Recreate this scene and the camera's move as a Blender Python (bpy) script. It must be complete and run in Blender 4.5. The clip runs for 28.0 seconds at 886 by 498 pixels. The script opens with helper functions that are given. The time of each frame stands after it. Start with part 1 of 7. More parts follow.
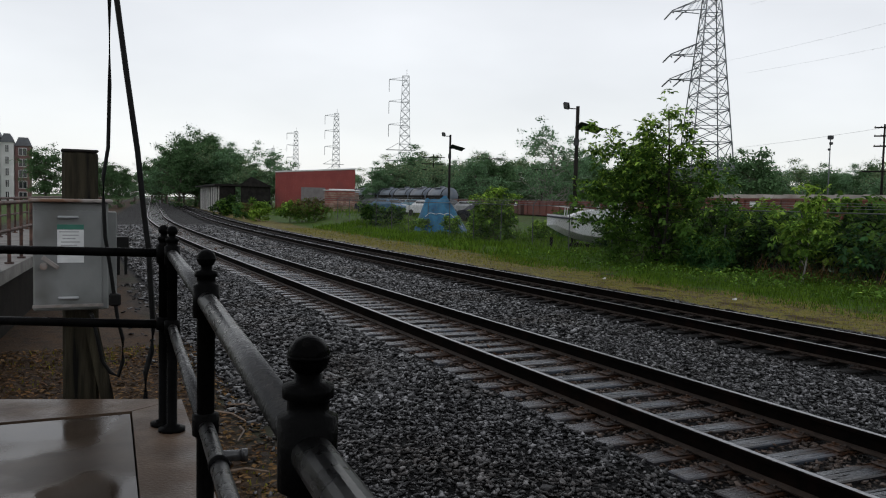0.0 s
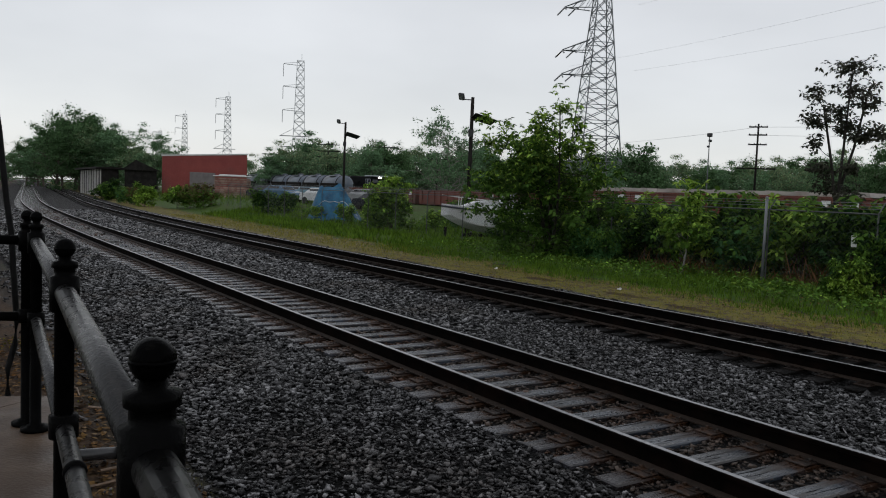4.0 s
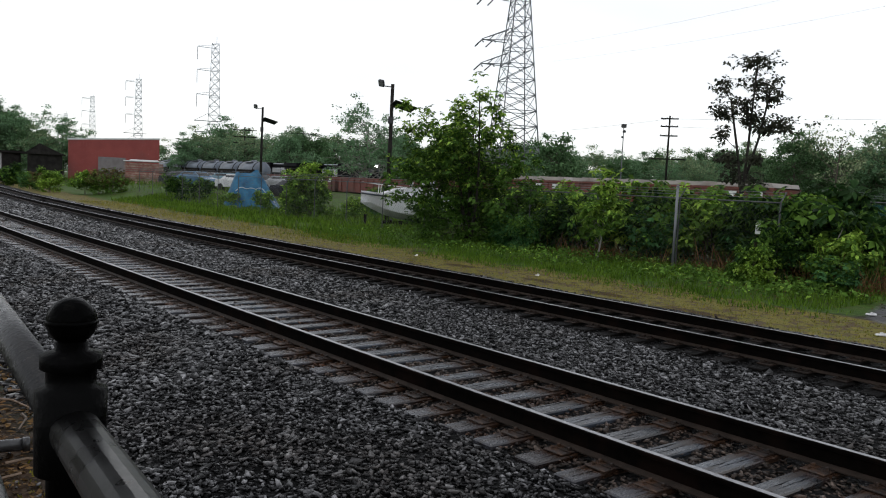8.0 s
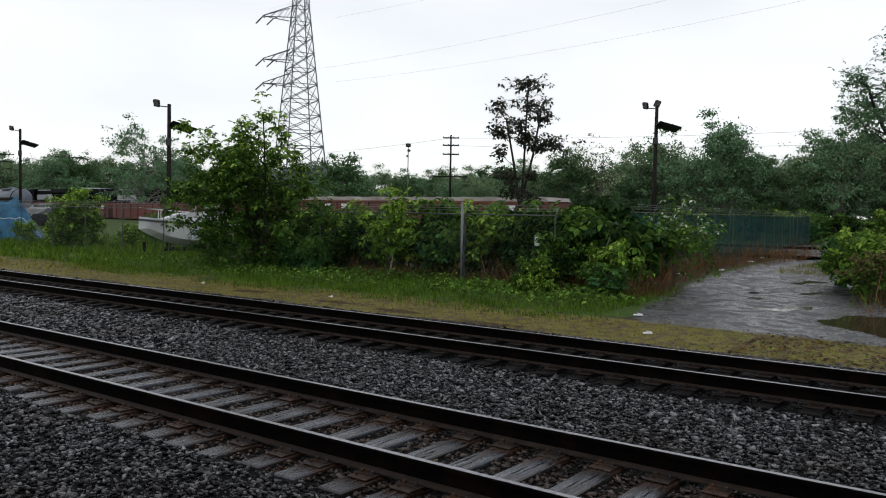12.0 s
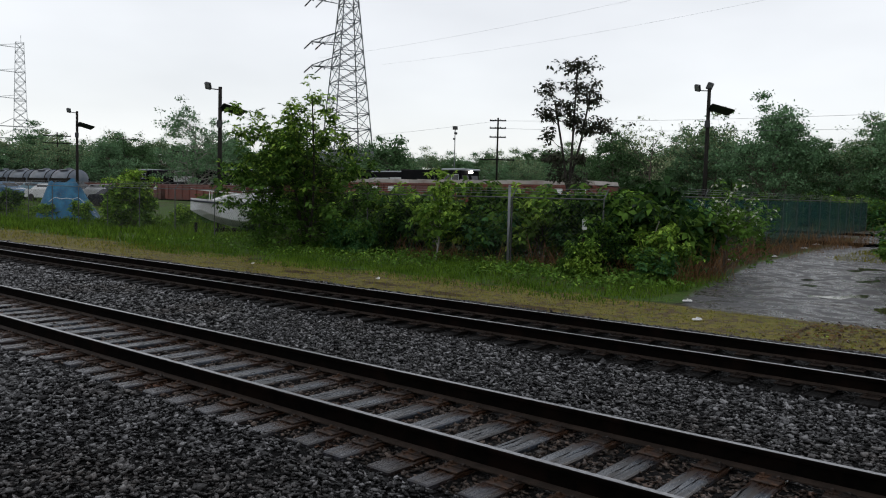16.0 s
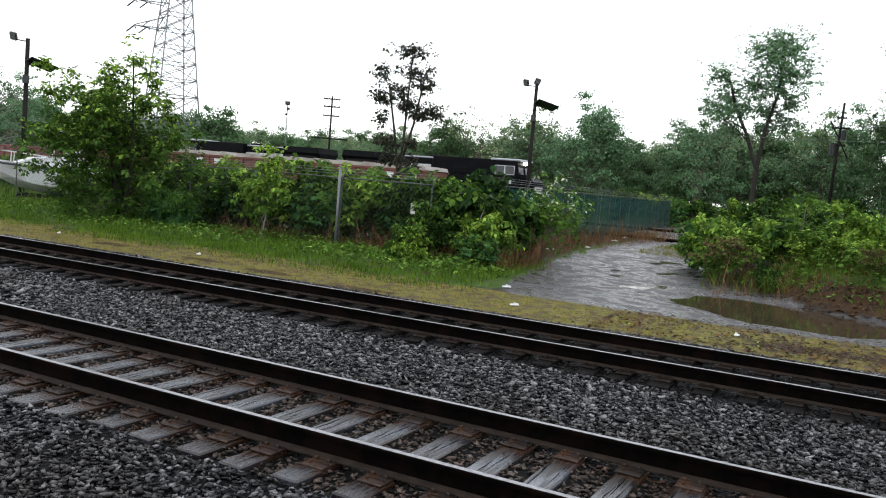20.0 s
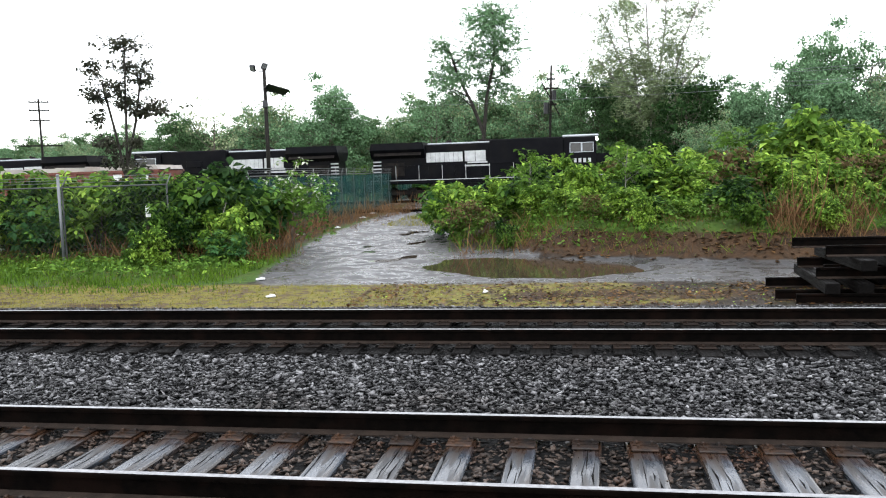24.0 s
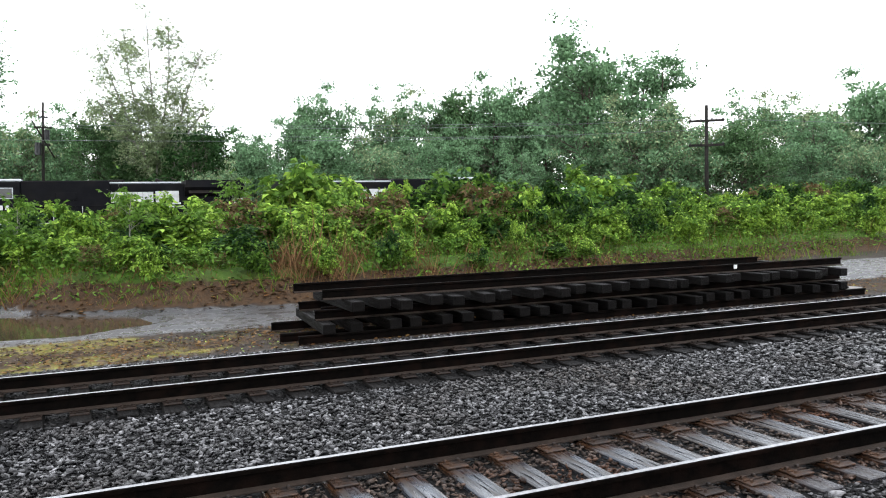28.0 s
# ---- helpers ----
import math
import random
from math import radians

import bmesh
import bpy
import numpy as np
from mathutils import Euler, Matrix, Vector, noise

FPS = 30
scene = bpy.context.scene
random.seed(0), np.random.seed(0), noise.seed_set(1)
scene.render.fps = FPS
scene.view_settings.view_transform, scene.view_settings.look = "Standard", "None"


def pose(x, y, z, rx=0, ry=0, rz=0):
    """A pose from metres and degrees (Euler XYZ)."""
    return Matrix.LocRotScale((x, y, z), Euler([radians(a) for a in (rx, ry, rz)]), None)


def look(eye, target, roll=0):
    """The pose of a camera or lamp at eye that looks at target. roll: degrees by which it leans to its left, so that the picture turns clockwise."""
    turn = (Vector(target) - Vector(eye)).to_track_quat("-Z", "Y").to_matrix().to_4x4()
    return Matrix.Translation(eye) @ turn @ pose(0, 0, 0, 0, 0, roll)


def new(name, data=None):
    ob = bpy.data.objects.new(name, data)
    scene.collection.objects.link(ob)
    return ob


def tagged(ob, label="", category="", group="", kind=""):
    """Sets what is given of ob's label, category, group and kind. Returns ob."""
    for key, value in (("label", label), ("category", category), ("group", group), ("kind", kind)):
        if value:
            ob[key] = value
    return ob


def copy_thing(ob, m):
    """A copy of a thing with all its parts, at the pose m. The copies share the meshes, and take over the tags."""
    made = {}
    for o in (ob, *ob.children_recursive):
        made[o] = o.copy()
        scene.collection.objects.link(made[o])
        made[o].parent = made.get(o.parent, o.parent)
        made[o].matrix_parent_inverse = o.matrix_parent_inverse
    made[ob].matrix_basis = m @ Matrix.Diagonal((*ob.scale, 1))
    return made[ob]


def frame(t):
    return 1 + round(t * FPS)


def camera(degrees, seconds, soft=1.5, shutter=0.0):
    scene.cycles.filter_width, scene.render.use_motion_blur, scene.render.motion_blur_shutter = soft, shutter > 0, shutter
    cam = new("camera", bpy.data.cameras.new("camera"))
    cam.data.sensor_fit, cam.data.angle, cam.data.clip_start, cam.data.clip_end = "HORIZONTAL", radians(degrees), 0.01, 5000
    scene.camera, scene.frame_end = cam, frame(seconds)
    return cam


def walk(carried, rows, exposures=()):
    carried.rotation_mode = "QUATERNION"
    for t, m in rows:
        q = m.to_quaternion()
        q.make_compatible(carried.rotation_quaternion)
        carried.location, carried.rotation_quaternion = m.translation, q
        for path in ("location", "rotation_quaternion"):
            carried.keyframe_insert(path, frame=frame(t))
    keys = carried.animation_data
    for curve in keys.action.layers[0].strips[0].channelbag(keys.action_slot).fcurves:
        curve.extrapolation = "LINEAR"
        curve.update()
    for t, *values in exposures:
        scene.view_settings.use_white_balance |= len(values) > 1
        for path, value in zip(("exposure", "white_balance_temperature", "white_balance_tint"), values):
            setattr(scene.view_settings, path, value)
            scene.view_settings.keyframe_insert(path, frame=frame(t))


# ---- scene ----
cam = camera(57.71, 28.0, 1.1)
PATH = [
    (0.0, pose(0.079, -0.094, 2.039, 86.60, -1.27, 64.38)),
    (0.5, pose(0.089, -0.077, 2.045, 86.69, -0.95, 63.78)),
    (1.0, pose(0.107, -0.075, 2.044, 87.03, 0.65, 61.99)),
    (1.5, pose(0.071, -0.098, 2.035, 86.29, 2.07, 64.80)),
    (1.6, pose(0.064, -0.086, 2.037, 86.83, -0.18, 67.14)),
    (2.0, pose(0.028, -0.087, 2.030, 85.72, 0.14, 68.10)),
    (2.3, pose(0.050, -0.084, 2.046, 85.60, -0.18, 62.53)),
    (2.4, pose(0.080, -0.077, 2.056, 86.81, 0.25, 64.34)),
    (2.5, pose(0.070, -0.073, 2.054, 86.20, 0.39, 60.85)),
    (4.5, pose(0.018, -0.020, 2.040, 85.99, -1.79, 56.32)),
    (5.0, pose(-0.015, -0.023, 2.027, 86.00, 2.75, 56.19)),
    (5.1, pose(-0.011, -0.025, 2.031, 86.33, 2.15, 58.66)),
    (5.2, pose(-0.006, -0.024, 2.023, 84.48, 0.17, 55.35)),
    (5.5, pose(-0.006, -0.025, 2.025, 84.80, 2.31, 58.79)),
    (5.9, pose(-0.041, -0.008, 2.014, 86.07, 2.82, 59.84)),
    (6.0, pose(-0.004, -0.014, 2.016, 85.47, 0.31, 57.12)),
    (6.3, pose(0.004, -0.015, 2.019, 85.07, 0.87, 60.24)),
    (6.7, pose(-0.004, -0.030, 2.013, 86.11, -0.10, 56.65)),
    (7.0, pose(0.008, -0.029, 2.004, 86.16, -1.14, 52.18)),
    (7.5, pose(0.013, -0.033, 2.009, 86.06, -0.47, 50.73)),
    (8.0, pose(0.041, -0.040, 2.007, 85.44, -2.70, 51.25)),
    (8.5, pose(0.024, -0.038, 2.008, 85.47, -2.76, 49.95)),
    (9.0, pose(0.031, -0.039, 2.006, 86.29, -0.50, 47.98)),
    (9.5, pose(0.037, -0.026, 2.021, 86.34, 0.55, 48.23)),
    (10.0, pose(0.002, -0.037, 2.017, 85.74, -2.75, 45.15)),
    (10.3, pose(-0.021, -0.040, 2.015, 86.22, -0.57, 47.37)),
    (10.5, pose(-0.020, -0.030, 2.010, 86.31, -0.13, 43.98)),
    (11.0, pose(-0.037, 0.013, 2.034, 85.65, 1.61, 44.42)),
    (11.3, pose(-0.045, 0.015, 2.027, 85.11, -0.94, 35.38)),
    (11.4, pose(-0.057, 0.013, 2.031, 86.59, -0.02, 37.59)),
    (11.5, pose(-0.047, 0.021, 2.031, 87.13, -1.08, 35.84)),
    (13.5, pose(-0.040, -0.009, 2.012, 88.25, -0.20, 38.90)),
    (14.0, pose(-0.061, -0.031, 2.010, 88.42, 0.43, 36.85)),
    (14.5, pose(-0.052, -0.036, 2.004, 87.87, 1.35, 36.08)),
    (15.0, pose(-0.053, -0.025, 2.021, 88.22, 0.21, 37.87)),
    (15.5, pose(-0.031, 0.004, 2.016, 87.09, 0.30, 38.91)),
    (15.9, pose(-0.054, -0.004, 2.023, 86.54, -0.06, 40.91)),
    (16.0, pose(-0.060, -0.008, 2.025, 86.04, -1.32, 39.59)),
    (16.5, pose(-0.041, -0.012, 2.013, 86.68, -1.67, 39.66)),
    (17.0, pose(-0.070, -0.024, 2.029, 86.80, -1.38, 37.85)),
    (17.5, pose(-0.043, -0.013, 2.022, 87.44, -0.35, 34.04)),
    (18.0, pose(-0.051, -0.019, 2.013, 86.05, -2.97, 29.76)),
    (18.5, pose(-0.056, -0.018, 2.018, 84.24, -2.42, 27.76)),
    (19.0, pose(-0.081, -0.027, 2.021, 85.73, -2.26, 28.21)),
    (19.5, pose(-0.048, -0.006, 2.028, 85.14, -2.10, 28.33)),
    (19.8, pose(-0.058, -0.004, 2.030, 83.93, -2.24, 26.34)),
    (19.9, pose(-0.058, 0.003, 2.036, 84.76, -2.27, 29.40)),
    (20.0, pose(-0.032, 0.013, 2.031, 85.32, -4.63, 27.65)),
    (20.5, pose(-0.040, 0.020, 1.989, 83.94, -2.02, 23.89)),
    (22.5, pose(-0.059, 0.038, 2.037, 83.91, -0.14, 19.29)),
    (23.0, pose(-0.011, 0.062, 2.041, 84.32, -0.71, 15.73)),
    (23.5, pose(-0.032, 0.077, 2.058, 83.13, 0.45, 13.29)),
    (23.8, pose(-0.012, 0.080, 2.048, 84.13, 1.79, 14.75)),
    (24.0, pose(0.010, 0.088, 2.050, 84.50, 1.87, 9.60)),
    (24.5, pose(0.008, 0.113, 2.044, 84.35, 1.98, 8.50)),
    (24.9, pose(0.048, 0.118, 2.046, 84.68, 1.38, 8.06)),
    (25.0, pose(0.066, 0.115, 2.026, 84.76, 0.55, 5.50)),
    (25.5, pose(0.062, 0.138, 2.021, 84.57, 1.63, 1.05)),
    (25.7, pose(0.064, 0.143, 2.012, 84.61, -0.99, -0.99)),
    (26.0, pose(0.051, 0.123, 2.024, 79.82, 2.50, -6.46)),
    (26.5, pose(0.105, 0.091, 2.078, 82.58, 0.22, -18.93)),
    (27.0, pose(0.093, 0.113, 2.066, 85.41, -0.53, -25.24)),
    (27.5, pose(0.071, 0.136, 2.076, 86.27, 0.41, -23.47)),
    (28.0, pose(0.087, 0.141, 2.093, 86.94, 1.14, -24.27)),
]
EXPOSURES = [(0.0, -0.78), (2.5, -0.78), (4.5, -1.05), (5.0, -0.8), (6.0, -0.4), (7.0, -0.42), (9.0, -0.53), (11.0, -0.5), (14.0, -0.93), (15.0, -0.83), (16.0, -0.75), (17.0, -0.68), (18.0, -0.68), (19.0, 0.08), (20.0, 0.28), (20.5, 0.45), (23.0, 0.95), (25.0, 1.12), (26.0, 1.38), (27.0, 1.48), (28.0, 1.06)]
walk(cam, PATH, EXPOSURES)

# ---- world: overcast, rain-grey sky over a weak low-contrast clear-sky term ----
SUN_EL, SUN_AZ = radians(74), radians(160)
world = bpy.data.worlds.new("overcast")
scene.world = world
world.use_nodes = True
wn, wl = world.node_tree.nodes, world.node_tree.links
wn.clear()
w_out = wn.new("ShaderNodeOutputWorld")
w_sky = wn.new("ShaderNodeTexSky")
w_sky.sky_type = "NISHITA"
w_sky.sun_disc = False
w_sky.sun_elevation, w_sky.sun_rotation = SUN_EL, SUN_AZ
w_bg = wn.new("ShaderNodeBackground")
w_bg.inputs[1].default_value = 0.05
wl.new(w_sky.outputs[0], w_bg.inputs[0])
w_tc = wn.new("ShaderNodeTexCoord")
w_sep = wn.new("ShaderNodeSeparateXYZ")
wl.new(w_tc.outputs["Generated"], w_sep.inputs[0])
w_ramp = wn.new("ShaderNodeValToRGB")
w_ramp.color_ramp.elements[0].position, w_ramp.color_ramp.elements[0].color = 0.0, (1.42, 1.42, 1.42, 1)
w_ramp.color_ramp.elements[1].position, w_ramp.color_ramp.elements[1].color = 0.34, (1.3, 1.305, 1.32, 1)
w_top = w_ramp.color_ramp.elements.new(1.0)
w_top.color = (0.62, 0.63, 0.65, 1)
wl.new(w_sep.outputs[2], w_ramp.inputs[0])
w_noise = wn.new("ShaderNodeTexNoise")
w_noise.inputs["Scale"].default_value, w_noise.inputs["Detail"].default_value = 2.2, 4
w_map = wn.new("ShaderNodeMapping")
w_map.inputs["Scale"].default_value = (1, 1, 3)
wl.new(w_tc.outputs["Generated"], w_map.inputs[0])
wl.new(w_map.outputs[0], w_noise.inputs["Vector"])
w_cl = wn.new("ShaderNodeMapRange")
w_cl.inputs[1].default_value, w_cl.inputs[2].default_value = 0.3, 0.7
w_cl.inputs[3].default_value, w_cl.inputs[4].default_value = 0.88, 1.08
wl.new(w_noise.outputs[0], w_cl.inputs[0])
w_bg2 = wn.new("ShaderNodeBackground")
wl.new(w_ramp.outputs[0], w_bg2.inputs[0])
wl.new(w_cl.outputs[0], w_bg2.inputs[1])
w_add = wn.new("ShaderNodeAddShader")
wl.new(w_bg.outputs[0], w_add.inputs[0])
wl.new(w_bg2.outputs[0], w_add.inputs[1])
wl.new(w_add.outputs[0], w_out.inputs[0])

sun = new("sun", bpy.data.lights.new("sun", "SUN"))
sun.data.energy, sun.data.angle, sun.data.color = 0.5, radians(25), (1.0, 0.98, 0.95)
sun.matrix_world = look((0, 0, 50), (50 * math.sin(SUN_AZ + math.pi) / math.tan(SUN_EL), 50 * math.cos(SUN_AZ + math.pi) / math.tan(SUN_EL), 0))


# ---- materials ----
def mat(name, c1, c2, scale=6.0, rough=0.7, metal=0.0, bump=0.0, bscale=40.0, c3=None, s3=1.2, rough2=None, vary=0.0, island=0.0,
        coords="Object", spec=0.5, stretch=(1, 1, 1), trans=0.0, detail=5, lo=0.38, hi=0.62, power=1.0, holes=0.0):
    """Two colours mixed by fine noise, a third by coarse noise, with bump and, where wanted, a change from piece to piece."""
    m = bpy.data.materials.new(name)
    m.use_nodes = True
    n, l = m.node_tree.nodes, m.node_tree.links
    b = n["Principled BSDF"]
    tc = n.new("ShaderNodeTexCoord")
    mp = n.new("ShaderNodeMapping")
    mp.inputs["Scale"].default_value = stretch
    if coords == "World":
        geo = n.new("ShaderNodeNewGeometry")
        l.new(geo.outputs["Position"], mp.inputs[0])
    else:
        l.new(tc.outputs["Object"], mp.inputs[0])
    def noi(s, d=detail):
        t = n.new("ShaderNodeTexNoise")
        t.inputs["Scale"].default_value, t.inputs["Detail"].default_value = s, d
        l.new(mp.outputs[0], t.inputs["Vector"])
        return t
    def rng(src, a, z, o1=0.0, o2=1.0):
        r = n.new("ShaderNodeMapRange")
        for i, v in enumerate((a, z, o1, o2)):
            r.inputs[i + 1].default_value = v
        l.new(src, r.inputs[0])
        return r.outputs[0]
    def mix(f, a, z, mode="MIX"):
        x = n.new("ShaderNodeMix")
        x.data_type, x.blend_type = "RGBA", mode
        for sock, v in ((0, f), (6, a), (7, z)):
            if isinstance(v, (int, float)):
                x.inputs[sock].default_value = v
            elif isinstance(v, tuple):
                x.inputs[sock].default_value = (*v, 1)
            else:
                l.new(v, x.inputs[sock])
        return x.outputs[2]
    f1 = rng(noi(scale).outputs[0], lo, hi)
    col = mix(f1, c1, c2)
    if c3:
        f3 = rng(noi(s3, 3).outputs[0], 0.5, 0.66)
        col = mix(f3, col, c3)
    if vary or island:
        if vary:
            src = n.new("ShaderNodeObjectInfo").outputs["Random"]
            amt = vary
        else:
            src = n.new("ShaderNodeNewGeometry").outputs["Random Per Island"]
            amt = island
        if power != 1.0:
            pw = n.new("ShaderNodeMath")
            pw.operation = "POWER"
            l.new(src, pw.inputs[0])
            pw.inputs[1].default_value = power
            v = rng(pw.outputs[0], 0, 1, 1 - amt, 1 + amt * 1.6)
        else:
            v = rng(src, 0, 1, 1 - amt, 1 + amt)
        cc = n.new("ShaderNodeCombineColor")
        for i in range(3):
            l.new(v, cc.inputs[i])
        col = mix(1.0, col, cc.outputs[0], "MULTIPLY")
    l.new(col, b.inputs["Base Color"])
    b.inputs["Metallic"].default_value = metal
    b.inputs["Specular IOR Level"].default_value = spec
    if rough2 is None:
        b.inputs["Roughness"].default_value = rough
    else:
        l.new(rng(noi(s3 * 1.7, 3).outputs[0], 0.42, 0.6, rough, rough2), b.inputs["Roughness"])
    if bump:
        bp = n.new("ShaderNodeBump")
        bp.inputs["Strength"].default_value, bp.inputs["Distance"].default_value = bump, 0.02
        l.new(noi(bscale).outputs[0], bp.inputs["Height"])
        l.new(bp.outputs[0], b.inputs["Normal"])
    if trans:
        tr = n.new("ShaderNodeBsdfTranslucent")
        l.new(col, tr.inputs[0])
        ms = n.new("ShaderNodeMixShader")
        ms.inputs[0].default_value = trans
        l.new(b.outputs[0], ms.inputs[1])
        l.new(tr.outputs[0], ms.inputs[2])
        l.new(ms.outputs[0], n["Material Output"].inputs[0])
        if holes:
            clear, mh = n.new("ShaderNodeBsdfTransparent"), n.new("ShaderNodeMixShader")
            mh.inputs[0].default_value = holes
            l.new(ms.outputs[0], mh.inputs[1])
            l.new(clear.outputs[0], mh.inputs[2])
            l.new(mh.outputs[0], n["Material Output"].inputs[0])
    return m


def leaf_mat(name, a, b, rough=0.5):
    return mat(name, a, b, scale=1.3, rough=rough, island=0.5, trans=0.3, spec=0.06, detail=3, lo=0.3, hi=0.7)


M = {}
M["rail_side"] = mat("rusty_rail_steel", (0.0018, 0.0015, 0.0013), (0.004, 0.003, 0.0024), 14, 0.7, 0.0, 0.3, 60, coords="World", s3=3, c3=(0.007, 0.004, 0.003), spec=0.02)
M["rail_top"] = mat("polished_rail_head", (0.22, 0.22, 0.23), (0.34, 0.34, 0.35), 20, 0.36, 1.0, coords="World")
M["plate"] = mat("rusted_tie_plate", (0.05, 0.023, 0.01), (0.02, 0.011, 0.007), 14, 0.5, 0.0, 0.4, 70, c3=(0.014, 0.01, 0.008), s3=6, vary=0.5)
M["plate_dark"] = mat("grimy_tie_plate", (0.02, 0.012, 0.008), (0.012, 0.008, 0.006), 18, 0.6, 0.1, 0.4, 70, vary=0.35, spec=0.2)
# The lighter bluish patches put part of the wet wood's sky sheen into the colour.
M["tie"] = mat("wet_creosoted_oak", (0.042, 0.05, 0.062), (0.014, 0.016, 0.019), 1.7, 0.12, 0, 0.16, 26, c3=(0.02, 0.014, 0.01), s3=1.5, rough2=0.42, vary=0.5, stretch=(8, 0.7, 8), lo=0.4, hi=0.62)
def rust_by_plates(m):
    """Rust washed out of the tie plates onto the wood beside them."""
    n, l = m.node_tree.nodes, m.node_tree.links
    b = n["Principled BSDF"]
    src = b.inputs["Base Color"].links[0].from_socket
    tc, sep = n.new("ShaderNodeTexCoord"), n.new("ShaderNodeSeparateXYZ")
    l.new(tc.outputs["Object"], sep.inputs[0])
    val = sep.outputs[1]
    for op, k in (("ABSOLUTE", 0), ("SUBTRACT", 0.7525), ("ABSOLUTE", 0)):  # distance from the rail
        q = n.new("ShaderNodeMath")
        q.operation = op
        l.new(val, q.inputs[0])
        q.inputs[1].default_value = k
        val = q.outputs[0]
    nz, add, rg, mx = n.new("ShaderNodeTexNoise"), n.new("ShaderNodeMath"), n.new("ShaderNodeMapRange"), n.new("ShaderNodeMix")
    nz.inputs["Scale"].default_value = 9.0
    geo = n.new("ShaderNodeNewGeometry")
    l.new(geo.outputs["Position"], nz.inputs["Vector"])
    add.operation = "MULTIPLY_ADD"
    l.new(nz.outputs[0], add.inputs[0])
    add.inputs[1].default_value = -0.5
    l.new(val, add.inputs[2])
    for i, v in enumerate((-0.02, 0.25, 0.95, 0.0)):
        rg.inputs[i + 1].default_value = v
    l.new(add.outputs[0], rg.inputs[0])
    mx.data_type = "RGBA"
    ay, outer, both = n.new("ShaderNodeMath"), n.new("ShaderNodeMapRange"), n.new("ShaderNodeMath")
    ay.operation, both.operation = "ABSOLUTE", "MAXIMUM"
    l.new(sep.outputs[1], ay.inputs[0])
    l.new(ay.outputs[0], outer.inputs[0])
    for i, v in enumerate((0.8, 0.98, 0.0, 0.3)):
        outer.inputs[i + 1].default_value = v
    l.new(rg.outputs[0], both.inputs[0])
    l.new(outer.outputs[0], both.inputs[1])
    l.new(both.outputs[0], mx.inputs[0])
    l.new(src, mx.inputs[6])
    mx.inputs[7].default_value = (0.034, 0.0165, 0.0085, 1)
    l.new(mx.outputs[2], b.inputs["Base Color"])


rust_by_plates(M["tie"])
M["crack"] = mat("deep_timber_crack", (0.002, 0.002, 0.002), (0.004, 0.0035, 0.003), 9, 0.9, spec=0.05)
M["tie_old"] = mat("old_dark_oak", (0.002, 0.0018, 0.0016), (0.006, 0.005, 0.0045), 4, 0.5, 0, 0.5, 26, vary=0.35, stretch=(9, 1, 9), rough2=0.7, spec=0.07)
M["ballast"] = mat("wet_granite_ballast", (0.011, 0.011, 0.0115), (0.145, 0.143, 0.146), 16, 0.25, 0, 0.05, 70, island=0.92, coords="World", spec=0.18, s3=0.5, c3=(0.05, 0.045, 0.042), power=2.5)
M["ballast_rust"] = mat("rust_stained_ballast", (0.03, 0.024, 0.02), (0.085, 0.064, 0.052), 16, 0.3, 0, 0.08, 70, island=0.7, coords="World", spec=0.18, s3=0.8, c3=(0.055, 0.025, 0.014), power=1.5)
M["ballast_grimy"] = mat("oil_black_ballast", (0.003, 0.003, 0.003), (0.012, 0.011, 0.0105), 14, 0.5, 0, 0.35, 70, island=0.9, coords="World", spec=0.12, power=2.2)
M["rail_foot"] = mat("dusty_rail_foot", (0.03, 0.021, 0.016), (0.018, 0.013, 0.01), 9, 0.6, 0, 0.3, 60, coords="World", spec=0.2)
M["black_paint"] = mat("wet_black_paint", (0.0012, 0.0012, 0.0012), (0.0025, 0.0025, 0.0025), 9, 0.25, 0, 0.2, 60, c3=(0.004, 0.004, 0.004), s3=4, rough2=0.4, spec=0.02)
M["worn_pipe"] = mat("worn_wet_pipe_paint", (0.0012, 0.0012, 0.0012), (0.004, 0.004, 0.004), 26, 0.26, 0, 0.25, 110, c3=(0.006, 0.006, 0.006), s3=14, rough2=0.34, spec=0.36)
M["concrete"] = mat("wet_concrete", (0.055, 0.034, 0.02), (0.09, 0.06, 0.04), 5, 0.3, 0, 0.25, 50, c3=(0.034, 0.019, 0.01), s3=1.1, rough2=0.55, coords="World", spec=0.3)
M["concrete_wet"] = mat("puddled_concrete", (0.032, 0.024, 0.018), (0.055, 0.042, 0.032), 4, 0.04, 0, 0.02, 50, c3=(0.024, 0.017, 0.012), s3=1.0, rough2=0.4, coords="World", spec=0.24)
M["concrete_old"] = mat("old_ramp_concrete", (0.13, 0.12, 0.11), (0.2, 0.19, 0.175), 4, 0.7, 0, 0.3, 40, c3=(0.1, 0.09, 0.08), s3=1.3)
# Near-black so that the shade below the walkway slab is in the colour.
M["dark_base"] = mat("shade_dark_foundation", (0.008, 0.0065, 0.005), (0.016, 0.013, 0.01), 3, 0.8, 0, 0.3, 20, spec=0.1)
M["box_metal"] = mat("grey_painted_cabinet", (0.17, 0.178, 0.172), (0.23, 0.238, 0.232), 3, 0.4, 0, 0.06, 30, c3=(0.12, 0.118, 0.108), s3=2.2, spec=0.3)
M["box_edge"] = mat("rusty_cabinet_edge", (0.22, 0.2, 0.18), (0.30, 0.27, 0.25), 14, 0.5, 0, 0.2, 60, c3=(0.18, 0.09, 0.05), s3=5)
M["white_label"] = mat("white_label", (0.72, 0.73, 0.72), (0.62, 0.63, 0.62), 12, 0.45)
